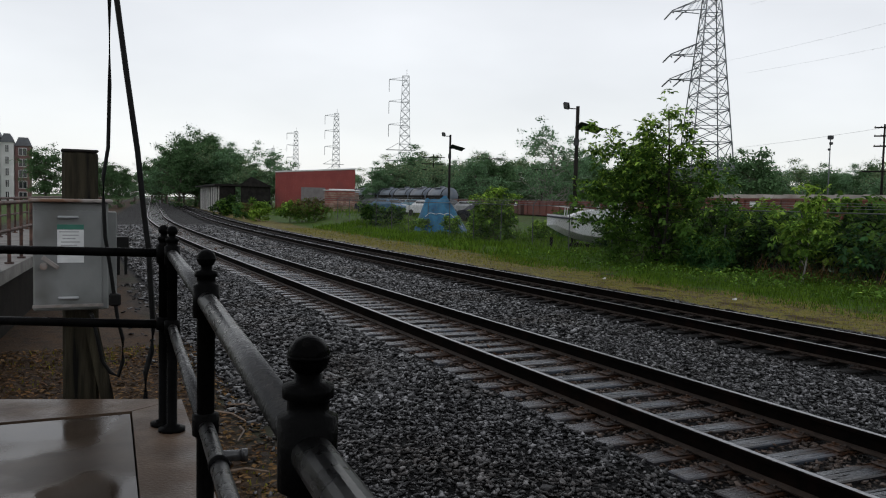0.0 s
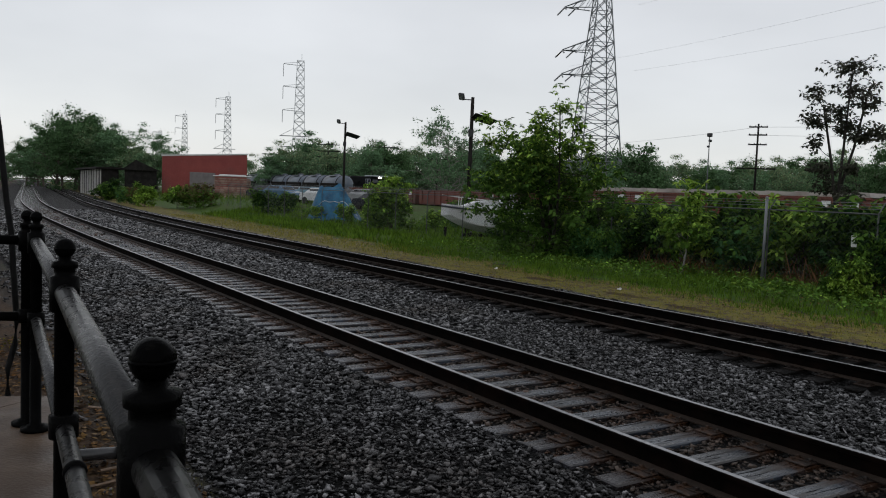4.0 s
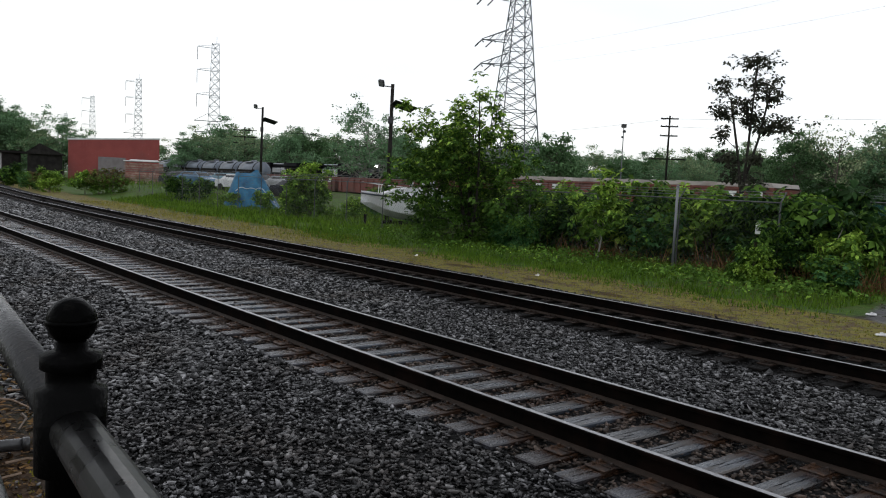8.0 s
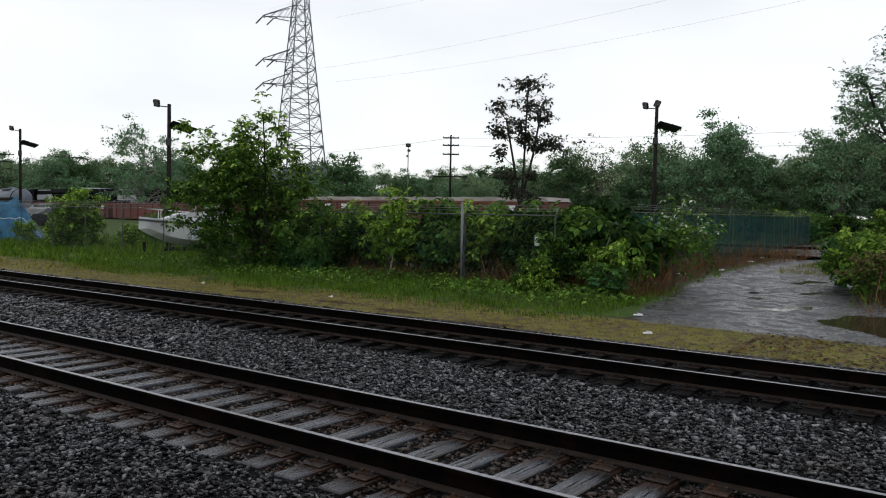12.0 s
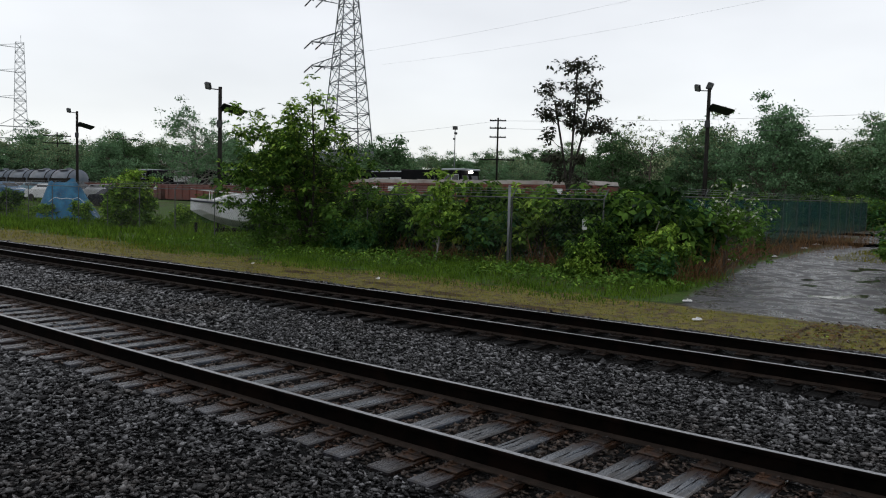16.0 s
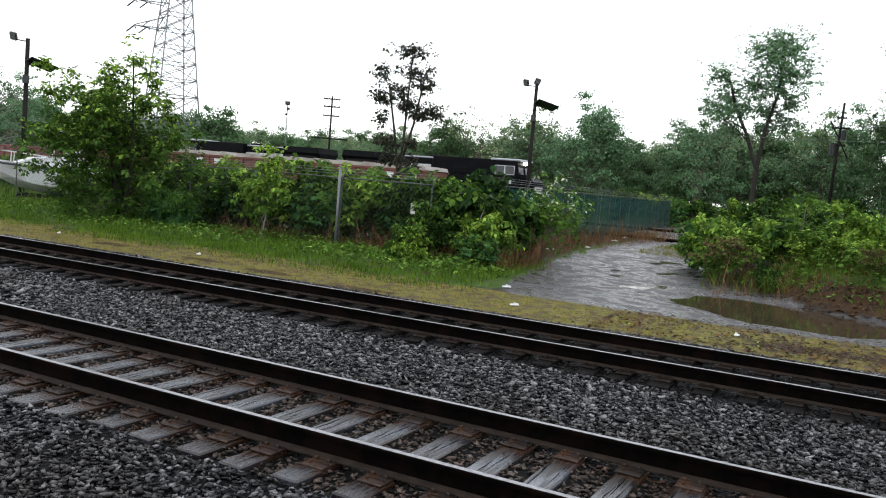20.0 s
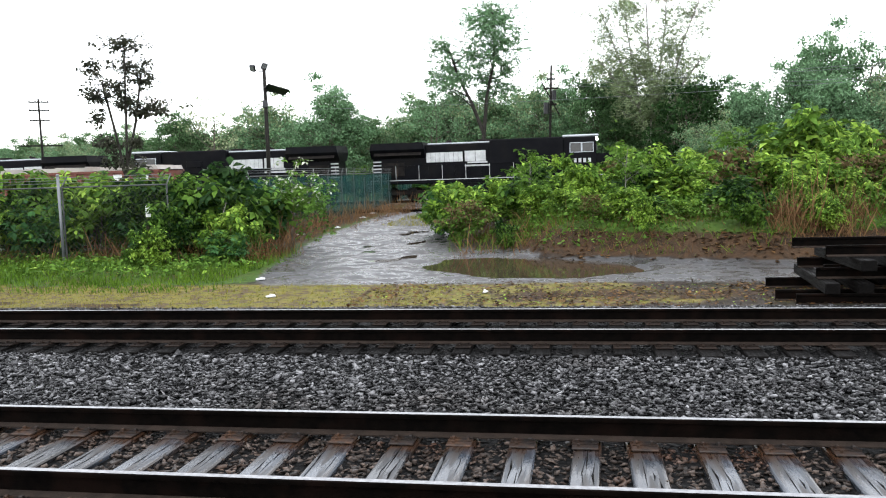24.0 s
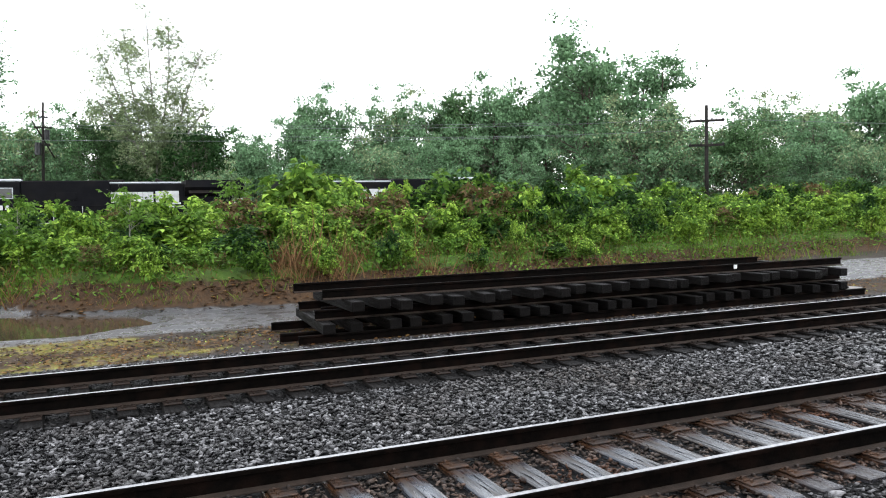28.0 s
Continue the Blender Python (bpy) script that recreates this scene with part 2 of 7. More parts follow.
M["green_label"] = mat("green_label", (0.02, 0.14, 0.10), (0.03, 0.17, 0.12), 12, 0.45)
M["grey_text"] = mat("grey_print", (0.3, 0.31, 0.31), (0.36, 0.36, 0.36), 20, 0.6)
M["old_wood"] = mat("weathered_timber_post", (0.022, 0.019, 0.012), (0.058, 0.05, 0.031), 3, 0.75, 0, 0.6, 20, c3=(0.005, 0.0045, 0.0035), s3=1.5, stretch=(7, 7, 0.6), spec=0.15)
M["cable"] = mat("black_cable", (0.003, 0.003, 0.003), (0.006, 0.006, 0.006), 20, 0.5, spec=0.15)
M["rust_rail"] = mat("rusted_handrail", (0.07, 0.03, 0.02), (0.04, 0.02, 0.015), 12, 0.65, 0.1, 0.3, 60, c3=(0.14, 0.07, 0.05), s3=5)
M["galv"] = mat("galvanised_steel", (0.32, 0.34, 0.35), (0.42, 0.43, 0.44), 6, 0.45, 0.6, 0.1, 40)
# Mist over the far towers and lines is put into this pale steel colour.
M["galv_far"] = mat("mist_pale_tower_steel", (0.48, 0.5, 0.52), (0.56, 0.57, 0.58), 1.5, 0.7)
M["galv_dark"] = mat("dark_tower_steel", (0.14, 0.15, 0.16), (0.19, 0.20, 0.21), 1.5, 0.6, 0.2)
M["fence_steel"] = mat("weathered_fence_steel", (0.05, 0.055, 0.055), (0.09, 0.095, 0.095), 4, 0.6, 0.2)
M["pole"] = mat("creosoted_pole", (0.012, 0.011, 0.01), (0.024, 0.021, 0.018), 3, 0.8, 0, 0.3, 20, stretch=(6, 6, 0.5), spec=0.15)
M["black_metal"] = mat("black_fixture", (0.015, 0.015, 0.017), (0.03, 0.03, 0.033), 8, 0.4, 0.2)
M["panel_blue"] = mat("solar_panel", (0.006, 0.007, 0.011), (0.01, 0.012, 0.018), 10, 0.4, spec=0.15)
M["glass_dark"] = mat("dark_glass", (0.012, 0.014, 0.017), (0.02, 0.023, 0.027), 3, 0.06)
M["lens"] = mat("lamp_lens", (0.12, 0.125, 0.13), (0.18, 0.185, 0.19), 8, 0.2)
M["headlamp"] = bpy.data.materials.new("lit_headlamp")
M["headlamp"].use_nodes = True
M["headlamp"].node_tree.nodes["Principled BSDF"].inputs["Emission Color"].default_value = (1.0, 0.95, 0.85, 1)
M["headlamp"].node_tree.nodes["Principled BSDF"].inputs["Emission Strength"].default_value = 14.0
M["loco"] = mat("black_loco_paint", (0.0025, 0.0027, 0.004), (0.005, 0.0052, 0.0065), 1.5, 0.45, 0, 0.03, 12, c3=(0.007, 0.0065, 0.0065), s3=0.7, spec=0.06)
M["loco_white"] = mat("white_loco_lettering", (0.5, 0.51, 0.51), (0.38, 0.39, 0.39), 3, 0.5)
M["loco_roof"] = mat("grey_cab_roof", (0.42, 0.45, 0.48), (0.34, 0.37, 0.39), 2, 0.4)
M["truck"] = mat("dirty_bogie_steel", (0.008, 0.007, 0.0065), (0.018, 0.015, 0.013), 4, 0.7, 0.0, 0.2, 20, spec=0.1)
M["tank"] = mat("grey_blue_tank_steel", (0.10, 0.125, 0.16), (0.15, 0.17, 0.2), 0.8, 0.42, 0, c3=(0.07, 0.08, 0.095), s3=0.5)
M["red_car"] = mat("oxide_red_freight_paint", (0.13, 0.032, 0.022), (0.18, 0.05, 0.034), 0.8, 0.55, 0, 0.05, 10, c3=(0.10, 0.045, 0.035), s3=0.4)
M["pale_roof"] = mat("pale_weathered_roof", (0.40, 0.36, 0.33), (0.30, 0.27, 0.25), 1.2, 0.5, 0, c3=(0.22, 0.17, 0.15), s3=0.5)
M["red_wall"] = mat("red_corrugated_wall", (0.24, 0.035, 0.03), (0.29, 0.05, 0.04), 0.6, 0.5, c3=(0.2, 0.04, 0.035), s3=0.3)
M["grey_door"] = mat("grey_roller_door", (0.16, 0.14, 0.14), (0.2, 0.18, 0.18), 2, 0.5)
M["white_trim"] = mat("white_trim", (0.66, 0.66, 0.65), (0.55, 0.55, 0.54), 2, 0.5)
M["shed"] = mat("blackened_shed_boards", (0.012, 0.011, 0.01), (0.024, 0.022, 0.02), 2, 0.8, 0, 0.3, 10, spec=0.15)
M["pale_board"] = mat("peeling_white_boards", (0.45, 0.44, 0.42), (0.3, 0.29, 0.28), 3, 0.7)
M["white_gel"] = mat("white_gelcoat", (0.74, 0.75, 0.76), (0.62, 0.63, 0.65), 1.5, 0.3, c3=(0.5, 0.5, 0.5), s3=0.9)
M["boat_dark"] = mat("dark_stripe", (0.03, 0.035, 0.05), (0.04, 0.045, 0.06), 3, 0.3)
M["tarp"] = mat("blue_tarpaulin", (0.018, 0.1, 0.19), (0.035, 0.16, 0.27), 2.5, 0.45, 0, 0.5, 5, c3=(0.012, 0.06, 0.12), s3=1.2, spec=0.2)
M["fabric"] = mat("green_fence_screen", (0.012, 0.075, 0.068), (0.02, 0.11, 0.10), 4, 0.8, 0, 0.2, 30, c3=(0.035, 0.085, 0.07), s3=0.7, trans=0.5, spec=0.03, holes=0.45)
M["tyre"] = mat("tyre_rubber", (0.012, 0.012, 0.012), (0.02, 0.02, 0.02), 8, 0.8)
M["apt_white"] = mat("white_siding", (0.68, 0.68, 0.66), (0.6, 0.6, 0.58), 0.3, 0.6)
M["apt_brick"] = mat("brown_brick_wall", (0.16, 0.085, 0.08), (0.2, 0.11, 0.1), 1.0, 0.8)
M["apt_roof"] = mat("grey_shingle_roof", (0.13, 0.135, 0.15), (0.17, 0.175, 0.19), 0.8, 0.8)
M["bark"] = mat("grey_brown_bark", (0.07, 0.055, 0.042), (0.12, 0.10, 0.08), 5, 0.9, 0, 0.5, 20, stretch=(3, 3, 0.6))
M["bark_pale"] = mat("pale_bark", (0.28, 0.27, 0.24), (0.18, 0.165, 0.145), 4, 0.9, 0, 0.3, 20, stretch=(2, 2, 0.6))
M["leaf"] = leaf_mat("summer_leaves", (0.06, 0.13, 0.02), (0.12, 0.22, 0.036))
M["leaf_dark"] = leaf_mat("dark_leaves", (0.014, 0.042, 0.012), (0.032, 0.07, 0.02))
M["leaf_lime"] = leaf_mat("fresh_lime_leaves", (0.2, 0.34, 0.045), (0.3, 0.44, 0.075))
# Lightened and greyed: the air haze over distant trees sits in the leaf colour.
M["leaf_far"] = leaf_mat("haze_toned_far_leaves", (0.105, 0.2, 0.098), (0.18, 0.3, 0.16))
M["leaf_pale"] = leaf_mat("sparse_pale_leaves", (0.2, 0.25, 0.13), (0.27, 0.33, 0.18))
M["leaf_silver"] = leaf_mat("thin_silver_green_leaves", (0.2, 0.265, 0.13), (0.29, 0.355, 0.2))
M["leaf_blue"] = leaf_mat("blue_green_leaves", (0.035, 0.105, 0.035), (0.07, 0.165, 0.055))
M["leaf_russet"] = leaf_mat("russet_brown_leaves", (0.09, 0.06, 0.03), (0.15, 0.11, 0.05))
M["leaf_tree"] = leaf_mat("glossy_tree_leaves", (0.036, 0.085, 0.014), (0.078, 0.155, 0.026))
M["bark_dark"] = mat("wet_dark_bark", (0.022, 0.019, 0.016), (0.045, 0.04, 0.034), 5, 0.8, 0, 0.4, 20, stretch=(3, 3, 0.6), spec=0.2)
M["leaf_mid"] = leaf_mat("shaded_wood_leaves", (0.062, 0.125, 0.05), (0.11, 0.195, 0.085))
M["scraps"] = leaf_mat("wet_leaf_scraps", (0.10, 0.045, 0.018), (0.2, 0.12, 0.045), 0.5)
M["scraps_dark"] = leaf_mat("rotting_leaf_scraps", (0.03, 0.02, 0.013), (0.07, 0.045, 0.026), 0.5)
M["leaf_plum"] = leaf_mat("dusky_plum_leaves", (0.045, 0.05, 0.035), (0.07, 0.07, 0.05))
M["blossom"] = leaf_mat("white_blossom", (0.5, 0.52, 0.42), (0.6, 0.6, 0.5))
M["grass"] = leaf_mat("wet_grass_blades", (0.062, 0.128, 0.013), (0.125, 0.205, 0.024), 0.6)
M["moss"] = leaf_mat("yellow_green_moss_grass", (0.15, 0.145, 0.018), (0.22, 0.2, 0.028), 0.7)
M["straw"] = leaf_mat("dry_straw_stems", (0.13, 0.07, 0.032), (0.22, 0.13, 0.065), 0.8)
M["white_litter"] = mat("white_litter", (0.75, 0.75, 0.75), (0.6, 0.6, 0.6), 8, 0.5)
M["brown_litter"] = mat("brown_debris", (0.12, 0.08, 0.05), (0.18, 0.12, 0.08), 8, 0.6, vary=0.4)
M["black_pipe"] = mat("wet_black_pipe", (0.02, 0.02, 0.021), (0.035, 0.035, 0.036), 10, 0.25)
M["pallet"] = mat("red_stained_lumber", (0.2, 0.10, 0.075), (0.34, 0.25, 0.2), 3, 0.7, vary=0.3)
CAR_PAINTS = {}
for nm, c in (("blue", (0.05, 0.12, 0.2)), ("white", (0.6, 0.61, 0.62)), ("silver", (0.3, 0.31, 0.32)), ("dark", (0.02, 0.022, 0.028)), ("teal", (0.12, 0.22, 0.27))):
    CAR_PAINTS[nm] = mat(nm + "_car_paint", c, tuple(v * 0.85 for v in c), 2, 0.25, 0, spec=0.6)

water = bpy.data.materials.new("muddy_puddle_water")
water.use_nodes = True
wb = water.node_tree.nodes["Principled BSDF"]
wb.inputs["Base Color"].default_value = (0.05, 0.037, 0.024, 1)
wb.inputs["Roughness"].default_value = 0.035
wb.inputs["Specular IOR Level"].default_value = 0.5
wnz = water.node_tree.nodes.new("ShaderNodeTexNoise")
wnz.inputs["Scale"].default_value = 9.0
wbp = water.node_tree.nodes.new("ShaderNodeBump")
wbp.inputs["Strength"].default_value, wbp.inputs["Distance"].default_value = 0.06, 0.02
wgeo = water.node_tree.nodes.new("ShaderNodeNewGeometry")
water.node_tree.links.new(wgeo.outputs["Position"], wnz.inputs["Vector"])
water.node_tree.links.new(wnz.outputs[0], wbp.inputs["Height"])
water.node_tree.links.new(wbp.outputs[0], wb.inputs["Normal"])


def ground_material():
    """Earth, gravel, grass and dead growth, mixed by the mesh's zone masks and broken up by noise."""
    m = bpy.data.materials.new("trackside_ground")
    m.use_nodes = True
    n, l = m.node_tree.nodes, m.node_tree.links
    b = n["Principled BSDF"]
    geo = n.new("ShaderNodeNewGeometry")
    def noi(s, d=6):
        t = n.new("ShaderNodeTexNoise")
        t.inputs["Scale"].default_value, t.inputs["Detail"].default_value = s, d
        l.new(geo.outputs["Position"], t.inputs["Vector"])
        return t.outputs[0]
    def math2(op, a, c):
        x = n.new("ShaderNodeMath")
        x.operation = op
        for i, v in enumerate((a, c)):
            if isinstance(v, (int, float)):
                x.inputs[i].default_value = v
            else:
                l.new(v, x.inputs[i])
        return x.outputs[0]
    def rng(src, a, z, o1=0.0, o2=1.0):
        r = n.new("ShaderNodeMapRange")
        for i, v in enumerate((a, z, o1, o2)):
            r.inputs[i + 1].default_value = v
        l.new(src, r.inputs[0])
        return r.outputs[0]
    def mix(f, a, c):
        x = n.new("ShaderNodeMix")
        x.data_type = "RGBA"
        for sock, v in ((0, f), (6, a), (7, c)):
            if isinstance(v, (int, float)):
                x.inputs[sock].default_value = v
            elif isinstance(v, tuple):
                x.inputs[sock].default_value = (*v, 1)
            else:
                l.new(v, x.inputs[sock])
        return x.outputs[2]
    at = n.new("ShaderNodeVertexColor")
    at.layer_name = "zone"
    sep = n.new("ShaderNodeSeparateColor")
    l.new(at.outputs[0], sep.inputs[0])
    n1, n2, n3, n4 = noi(0.9), noi(5.0), noi(30.0), noi(0.25, 3)
    def zone(i, w=0.5):
        v = math2("ADD", sep.outputs[i], math2("MULTIPLY", math2("SUBTRACT", math2("ADD", math2("MULTIPLY", n1, 0.6), math2("MULTIPLY", n2, 0.4)), 0.5), w * 2.6))
        return rng(v, 0.4, 0.6)
    vor = n.new("ShaderNodeTexVoronoi")
    vor.inputs["Scale"].default_value = 17.0
    l.new(geo.outputs["Position"], vor.inputs["Vector"])
    vsep = n.new("ShaderNodeSeparateColor")
    l.new(vor.outputs["Color"], vsep.inputs[0])
    # near-black below the loose stones: the shade of their gaps is in this colour
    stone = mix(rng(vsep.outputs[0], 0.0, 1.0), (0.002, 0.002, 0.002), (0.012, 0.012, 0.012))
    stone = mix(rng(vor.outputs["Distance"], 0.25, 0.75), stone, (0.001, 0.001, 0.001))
    earth = mix(rng(n2, 0.35, 0.65), (0.022, 0.016, 0.012), (0.05, 0.04, 0.031))
    earth = mix(rng(n1, 0.5, 0.7), earth, (0.03, 0.034, 0.018))
    gravel = mix(rng(n3, 0.3, 0.7), (0.02, 0.02, 0.021), (0.066, 0.066, 0.068))
    gravel = mix(rng(n1, 0.45, 0.65), gravel, (0.034, 0.03, 0.027))
    green = mix(rng(n2, 0.35, 0.65), (0.036, 0.075, 0.012), (0.065, 0.115, 0.02))
    green = mix(rng(n1, 0.48, 0.66), green, (0.05, 0.06, 0.016))
    moss = mix(rng(n2, 0.35, 0.65), (0.2, 0.165, 0.042), (0.13, 0.132, 0.025))
    n5 = noi(4.5, 5)
    moss = mix(rng(n5, 0.5, 0.58), moss, (0.10, 0.072, 0.042))
    moss = mix(rng(n3, 0.53, 0.66), moss, (0.035, 0.027, 0.016))
    at2 = n.new("ShaderNodeVertexColor")
    at2.layer_name = "zone2"
    sep2 = n.new("ShaderNodeSeparateColor")
    l.new(at2.outputs[0], sep2.inputs[0])
    moss_f = rng(math2("ADD", sep2.outputs[0], math2("MULTIPLY", math2("SUBTRACT", n1, 0.5), 1.6)), 0.4, 0.65)
    # lighter stone tone further along the line, without the painted gap shade
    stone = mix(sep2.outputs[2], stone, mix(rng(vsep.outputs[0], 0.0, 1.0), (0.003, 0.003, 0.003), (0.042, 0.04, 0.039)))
    bal_f = rng(math2("ADD", sep2.outputs[1], math2("MULTIPLY", math2("SUBTRACT", n2, 0.5), 0.5)), 0.42, 0.58)
    brown = mix(rng(n2, 0.35, 0.65), (0.055, 0.028, 0.013), (0.018, 0.012, 0.008))
    brown = mix(rng(n3, 0.45, 0.65), brown, (0.07, 0.046, 0.026))
    col = mix(zone(1), earth, green)
    col = mix(moss_f, col, moss)
    col = mix(zone(2), col, brown)
    gf = zone(0, 0.3)
    col = mix(gf, col, gravel)
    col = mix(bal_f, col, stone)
    l.new(col, b.inputs["Base Color"])
    wet = rng(noi(2.4, 5), 0.45, 0.58, 0.6, 0.1)
    rough = n.new("ShaderNodeMix")
    l.new(gf, rough.inputs[0])
    rough.inputs[2].default_value = 0.75
    l.new(wet, rough.inputs[3])
    l.new(rough.outputs[0], b.inputs["Roughness"])
    l.new(rng(gf, 0, 1, 0.1, 0.5), b.inputs["Specular IOR Level"])
    bp = n.new("ShaderNodeBump")
    bp.inputs["Strength"].default_value, bp.inputs["Distance"].default_value = 0.7, 0.06
    hgt = math2("ADD", math2("MULTIPLY", n2, 0.5), math2("MULTIPLY", n3, 0.35))
    hgt = math2("SUBTRACT", hgt, math2("MULTIPLY", bal_f, math2("MULTIPLY", vor.outputs["Distance"], 0.9)))
    l.new(hgt, bp.inputs["Height"])
    l.new(bp.outputs[0], b.inputs["Normal"])
    return m


# ---- mesh building ----
class Geo:
    """Collects vertices and faces of one mesh."""
    def __init__(self):
        self.v, self.f = [], []

    def add(self, verts, faces):
        o = len(self.v)
        self.v += [tuple(p) for p in verts]
        self.f += [tuple(i + o for i in q) for q in faces]
        return self

    def box(self, c, s, rz=0.0, bevel=0.0, ry=0.0, rx=0.0):
        hx, hy, hz = s[0] / 2, s[1] / 2, s[2] / 2
        m = Matrix.Translation(c) @ Euler((radians(rx), radians(ry), radians(rz))).to_matrix().to_4x4()
        if not bevel:
            vs = [(x * hx, y * hy, z * hz) for z in (-1, 1) for x, y in ((-1, -1), (1, -1), (1, 1), (-1, 1))]
            fs = [(3, 2, 1, 0), (4, 5, 6, 7), (0, 1, 5, 4), (1, 2, 6, 5), (2, 3, 7, 6), (3, 0, 4, 7)]
        else:
            b = bevel
            vs, fs = [], []
            for k, z, i in ((0, -hz, b), (1, -hz + b, 0), (2, hz - b, 0), (3, hz, b)):
                X, Y = hx - i, hy - i
                vs += [(-X, -Y + b, z), (-X + b, -Y, z), (X - b, -Y, z), (X, -Y + b, z), (X, Y - b, z), (X - b, Y, z), (-X + b, Y, z), (-X, Y - b, z)]
            for k in range(3):
                for i in range(8):
                    j = (i + 1) % 8
                    fs.append((k * 8 + i, k * 8 + j, k * 8 + 8 + j, k * 8 + 8 + i))
            fs += [tuple(range(7, -1, -1)), tuple(range(24, 32))]
        return self.add([m @ Vector(p) for p in vs], fs)

    def cyl(self, a, b, r0, r1=None, n=10, caps=True):
        a, b = Vector(a), Vector(b)
        r1 = r0 if r1 is None else r1
        q = (b - a).to_track_quat("Z", "Y") if (b - a).length > 1e-9 else Euler((0, 0, 0)).to_quaternion()
        ring = [(math.cos(2 * math.pi * i / n), math.sin(2 * math.pi * i / n)) for i in range(n)]
        vs = [a + q @ Vector((c * r0, s * r0, 0)) for c, s in ring] + [b + q @ Vector((c * r1, s * r1, 0)) for c, s in ring]
        fs = [(i, (i + 1) % n, n + (i + 1) % n, n + i) for i in range(n)]
        if caps:
            fs += [tuple(range(n - 1, -1, -1)), tuple(range(n, 2 * n))]
        return self.add(vs, fs)

    def turn(self, base, profile, n=20, axis=(0, 0, 1)):
        """A turned shape: profile of (radius, height) along axis."""
        q = Vector(axis).to_track_quat("Z", "Y")
        vs = [Vector(base) + q @ Vector((r * math.cos(2 * math.pi * i / n), r * math.sin(2 * math.pi * i / n), h)) for r, h in profile for i in range(n)]
        fs = [(k * n + i, k * n + (i + 1) % n, k * n + n + (i + 1) % n, k * n + n + i) for k in range(len(profile) - 1) for i in range(n)]
        fs += [tuple(range(n - 1, -1, -1)), tuple(range(n * (len(profile) - 1), n * len(profile)))]
        return self.add(vs, fs)

    def ball(self, c, r, n=16, k=10, sz=1.0):
        return self.turn((c[0], c[1], c[2]), [(max(r * math.sin(math.pi * i / k), 1e-4), -r * sz * math.cos(math.pi * i / k)) for i in range(k + 1)], n)

    def tube(self, pts, r, n=8):
        """A round bar along a line of points."""
        pts = [Vector(p) for p in pts]
        vs, fs = [], []
        for i, p in enumerate(pts):
            d = (pts[min(i + 1, len(pts) - 1)] - pts[max(i - 1, 0)]).normalized()
            q = d.to_track_quat("Z", "Y")
            rr = r[i] if isinstance(r, (list, tuple)) else r
            vs += [p + q @ Vector((rr * math.cos(2 * math.pi * k / n), rr * math.sin(2 * math.pi * k / n), 0)) for k in range(n)]
        for i in range(len(pts) - 1):
            fs += [(i * n + k, i * n + (k + 1) % n, i * n + n + (k + 1) % n, i * n + n + k) for k in range(n)]
        fs += [tuple(range(n - 1, -1, -1)), tuple(range(n * (len(pts) - 1), n * len(pts)))]
        return self.add(vs, fs)

    def prism(self, outline, y0, y1):
        """An outline in x, z pulled along y."""
        n = len(outline)
        vs = [(x, y0, z) for x, z in outline] + [(x, y1, z) for x, z in outline]
        fs = [(i, (i + 1) % n, n + (i + 1) % n, n + i) for i in range(n)] + [tuple(range(n - 1, -1, -1)), tuple(range(n, 2 * n))]
        return self.add(vs, fs)

    def mesh(self, name, material, smooth=False):
        me = bpy.data.meshes.new(name)
        me.from_pydata(self.v, [], self.f)
        if material:
            me.materials.append(material)
        if smooth:
            me.polygons.foreach_set("use_smooth", [True] * len(me.polygons))
        me.update()
        return me


def fix_normals(me):
    bm = bmesh.new()
    bm.from_mesh(me)
    bmesh.ops.recalc_face_normals(bm, faces=bm.faces)
    bm.to_mesh(me)
    bm.free()


def part(name, geo, material, parent=None, label="", smooth=False, at=None):
    me = geo.mesh(name, material, smooth)
    if len(me.polygons) < 3000:
        fix_normals(me)
    ob = new(name, me)
    if parent:
        ob.parent = parent
    if at is not None:
        ob.matrix_basis = at
    if label:
        tagged(ob, label)
    return ob


def thing(name, label, category, at=None, group="", kind=""):
    ob = new(name)
    ob.empty_display_size = 0.2
    if at is not None:
        ob.matrix_basis = at
    return tagged(ob, label, category, group, kind)


def quads_mesh(name, verts, nverts, material):
    """A mesh of equal polygons from an array (count, nverts, 3)."""
    cnt = len(verts)
    me = bpy.data.meshes.new(name)
    me.vertices.add(cnt * nverts)
    me.vertices.foreach_set("co", verts.astype(np.float32).ravel())
    me.loops.add(cnt * nverts)
    me.loops.foreach_set("vertex_index", np.arange(cnt * nverts, dtype=np.int32))
    me.polygons.add(cnt)
    me.polygons.foreach_set("loop_start", np.arange(0, cnt * nverts, nverts, dtype=np.int32))
    me.materials.append(material)
    me.update(calc_edges=True)
    return me


def leaves(rng, centres, size, flat=0.35, droop=0.0):
    """Leaf blades (kite shaped, one quad each) at the centres."""
    k = len(centres)
    nrm = rng.normal(size=(k, 3)) * (1, 1, 0.8)
    nrm[:, 2] += flat * 2.2
    nrm /= np.linalg.norm(nrm, axis=1)[:, None]
    t = np.cross(nrm, rng.normal(size=(k, 3)))
    t /= np.linalg.norm(t, axis=1)[:, None] + 1e-9
    t[:, 2] -= droop
    bi = np.cross(nrm, t)
    s = (size * rng.uniform(0.6, 1.35, k))[:, None]
    return np.stack([centres - t * s * 0.5, centres + bi * s * 0.3 + nrm * s * 0.08, centres + t * s * 0.6, centres - bi * s * 0.3 + nrm * s * 0.08], 1)


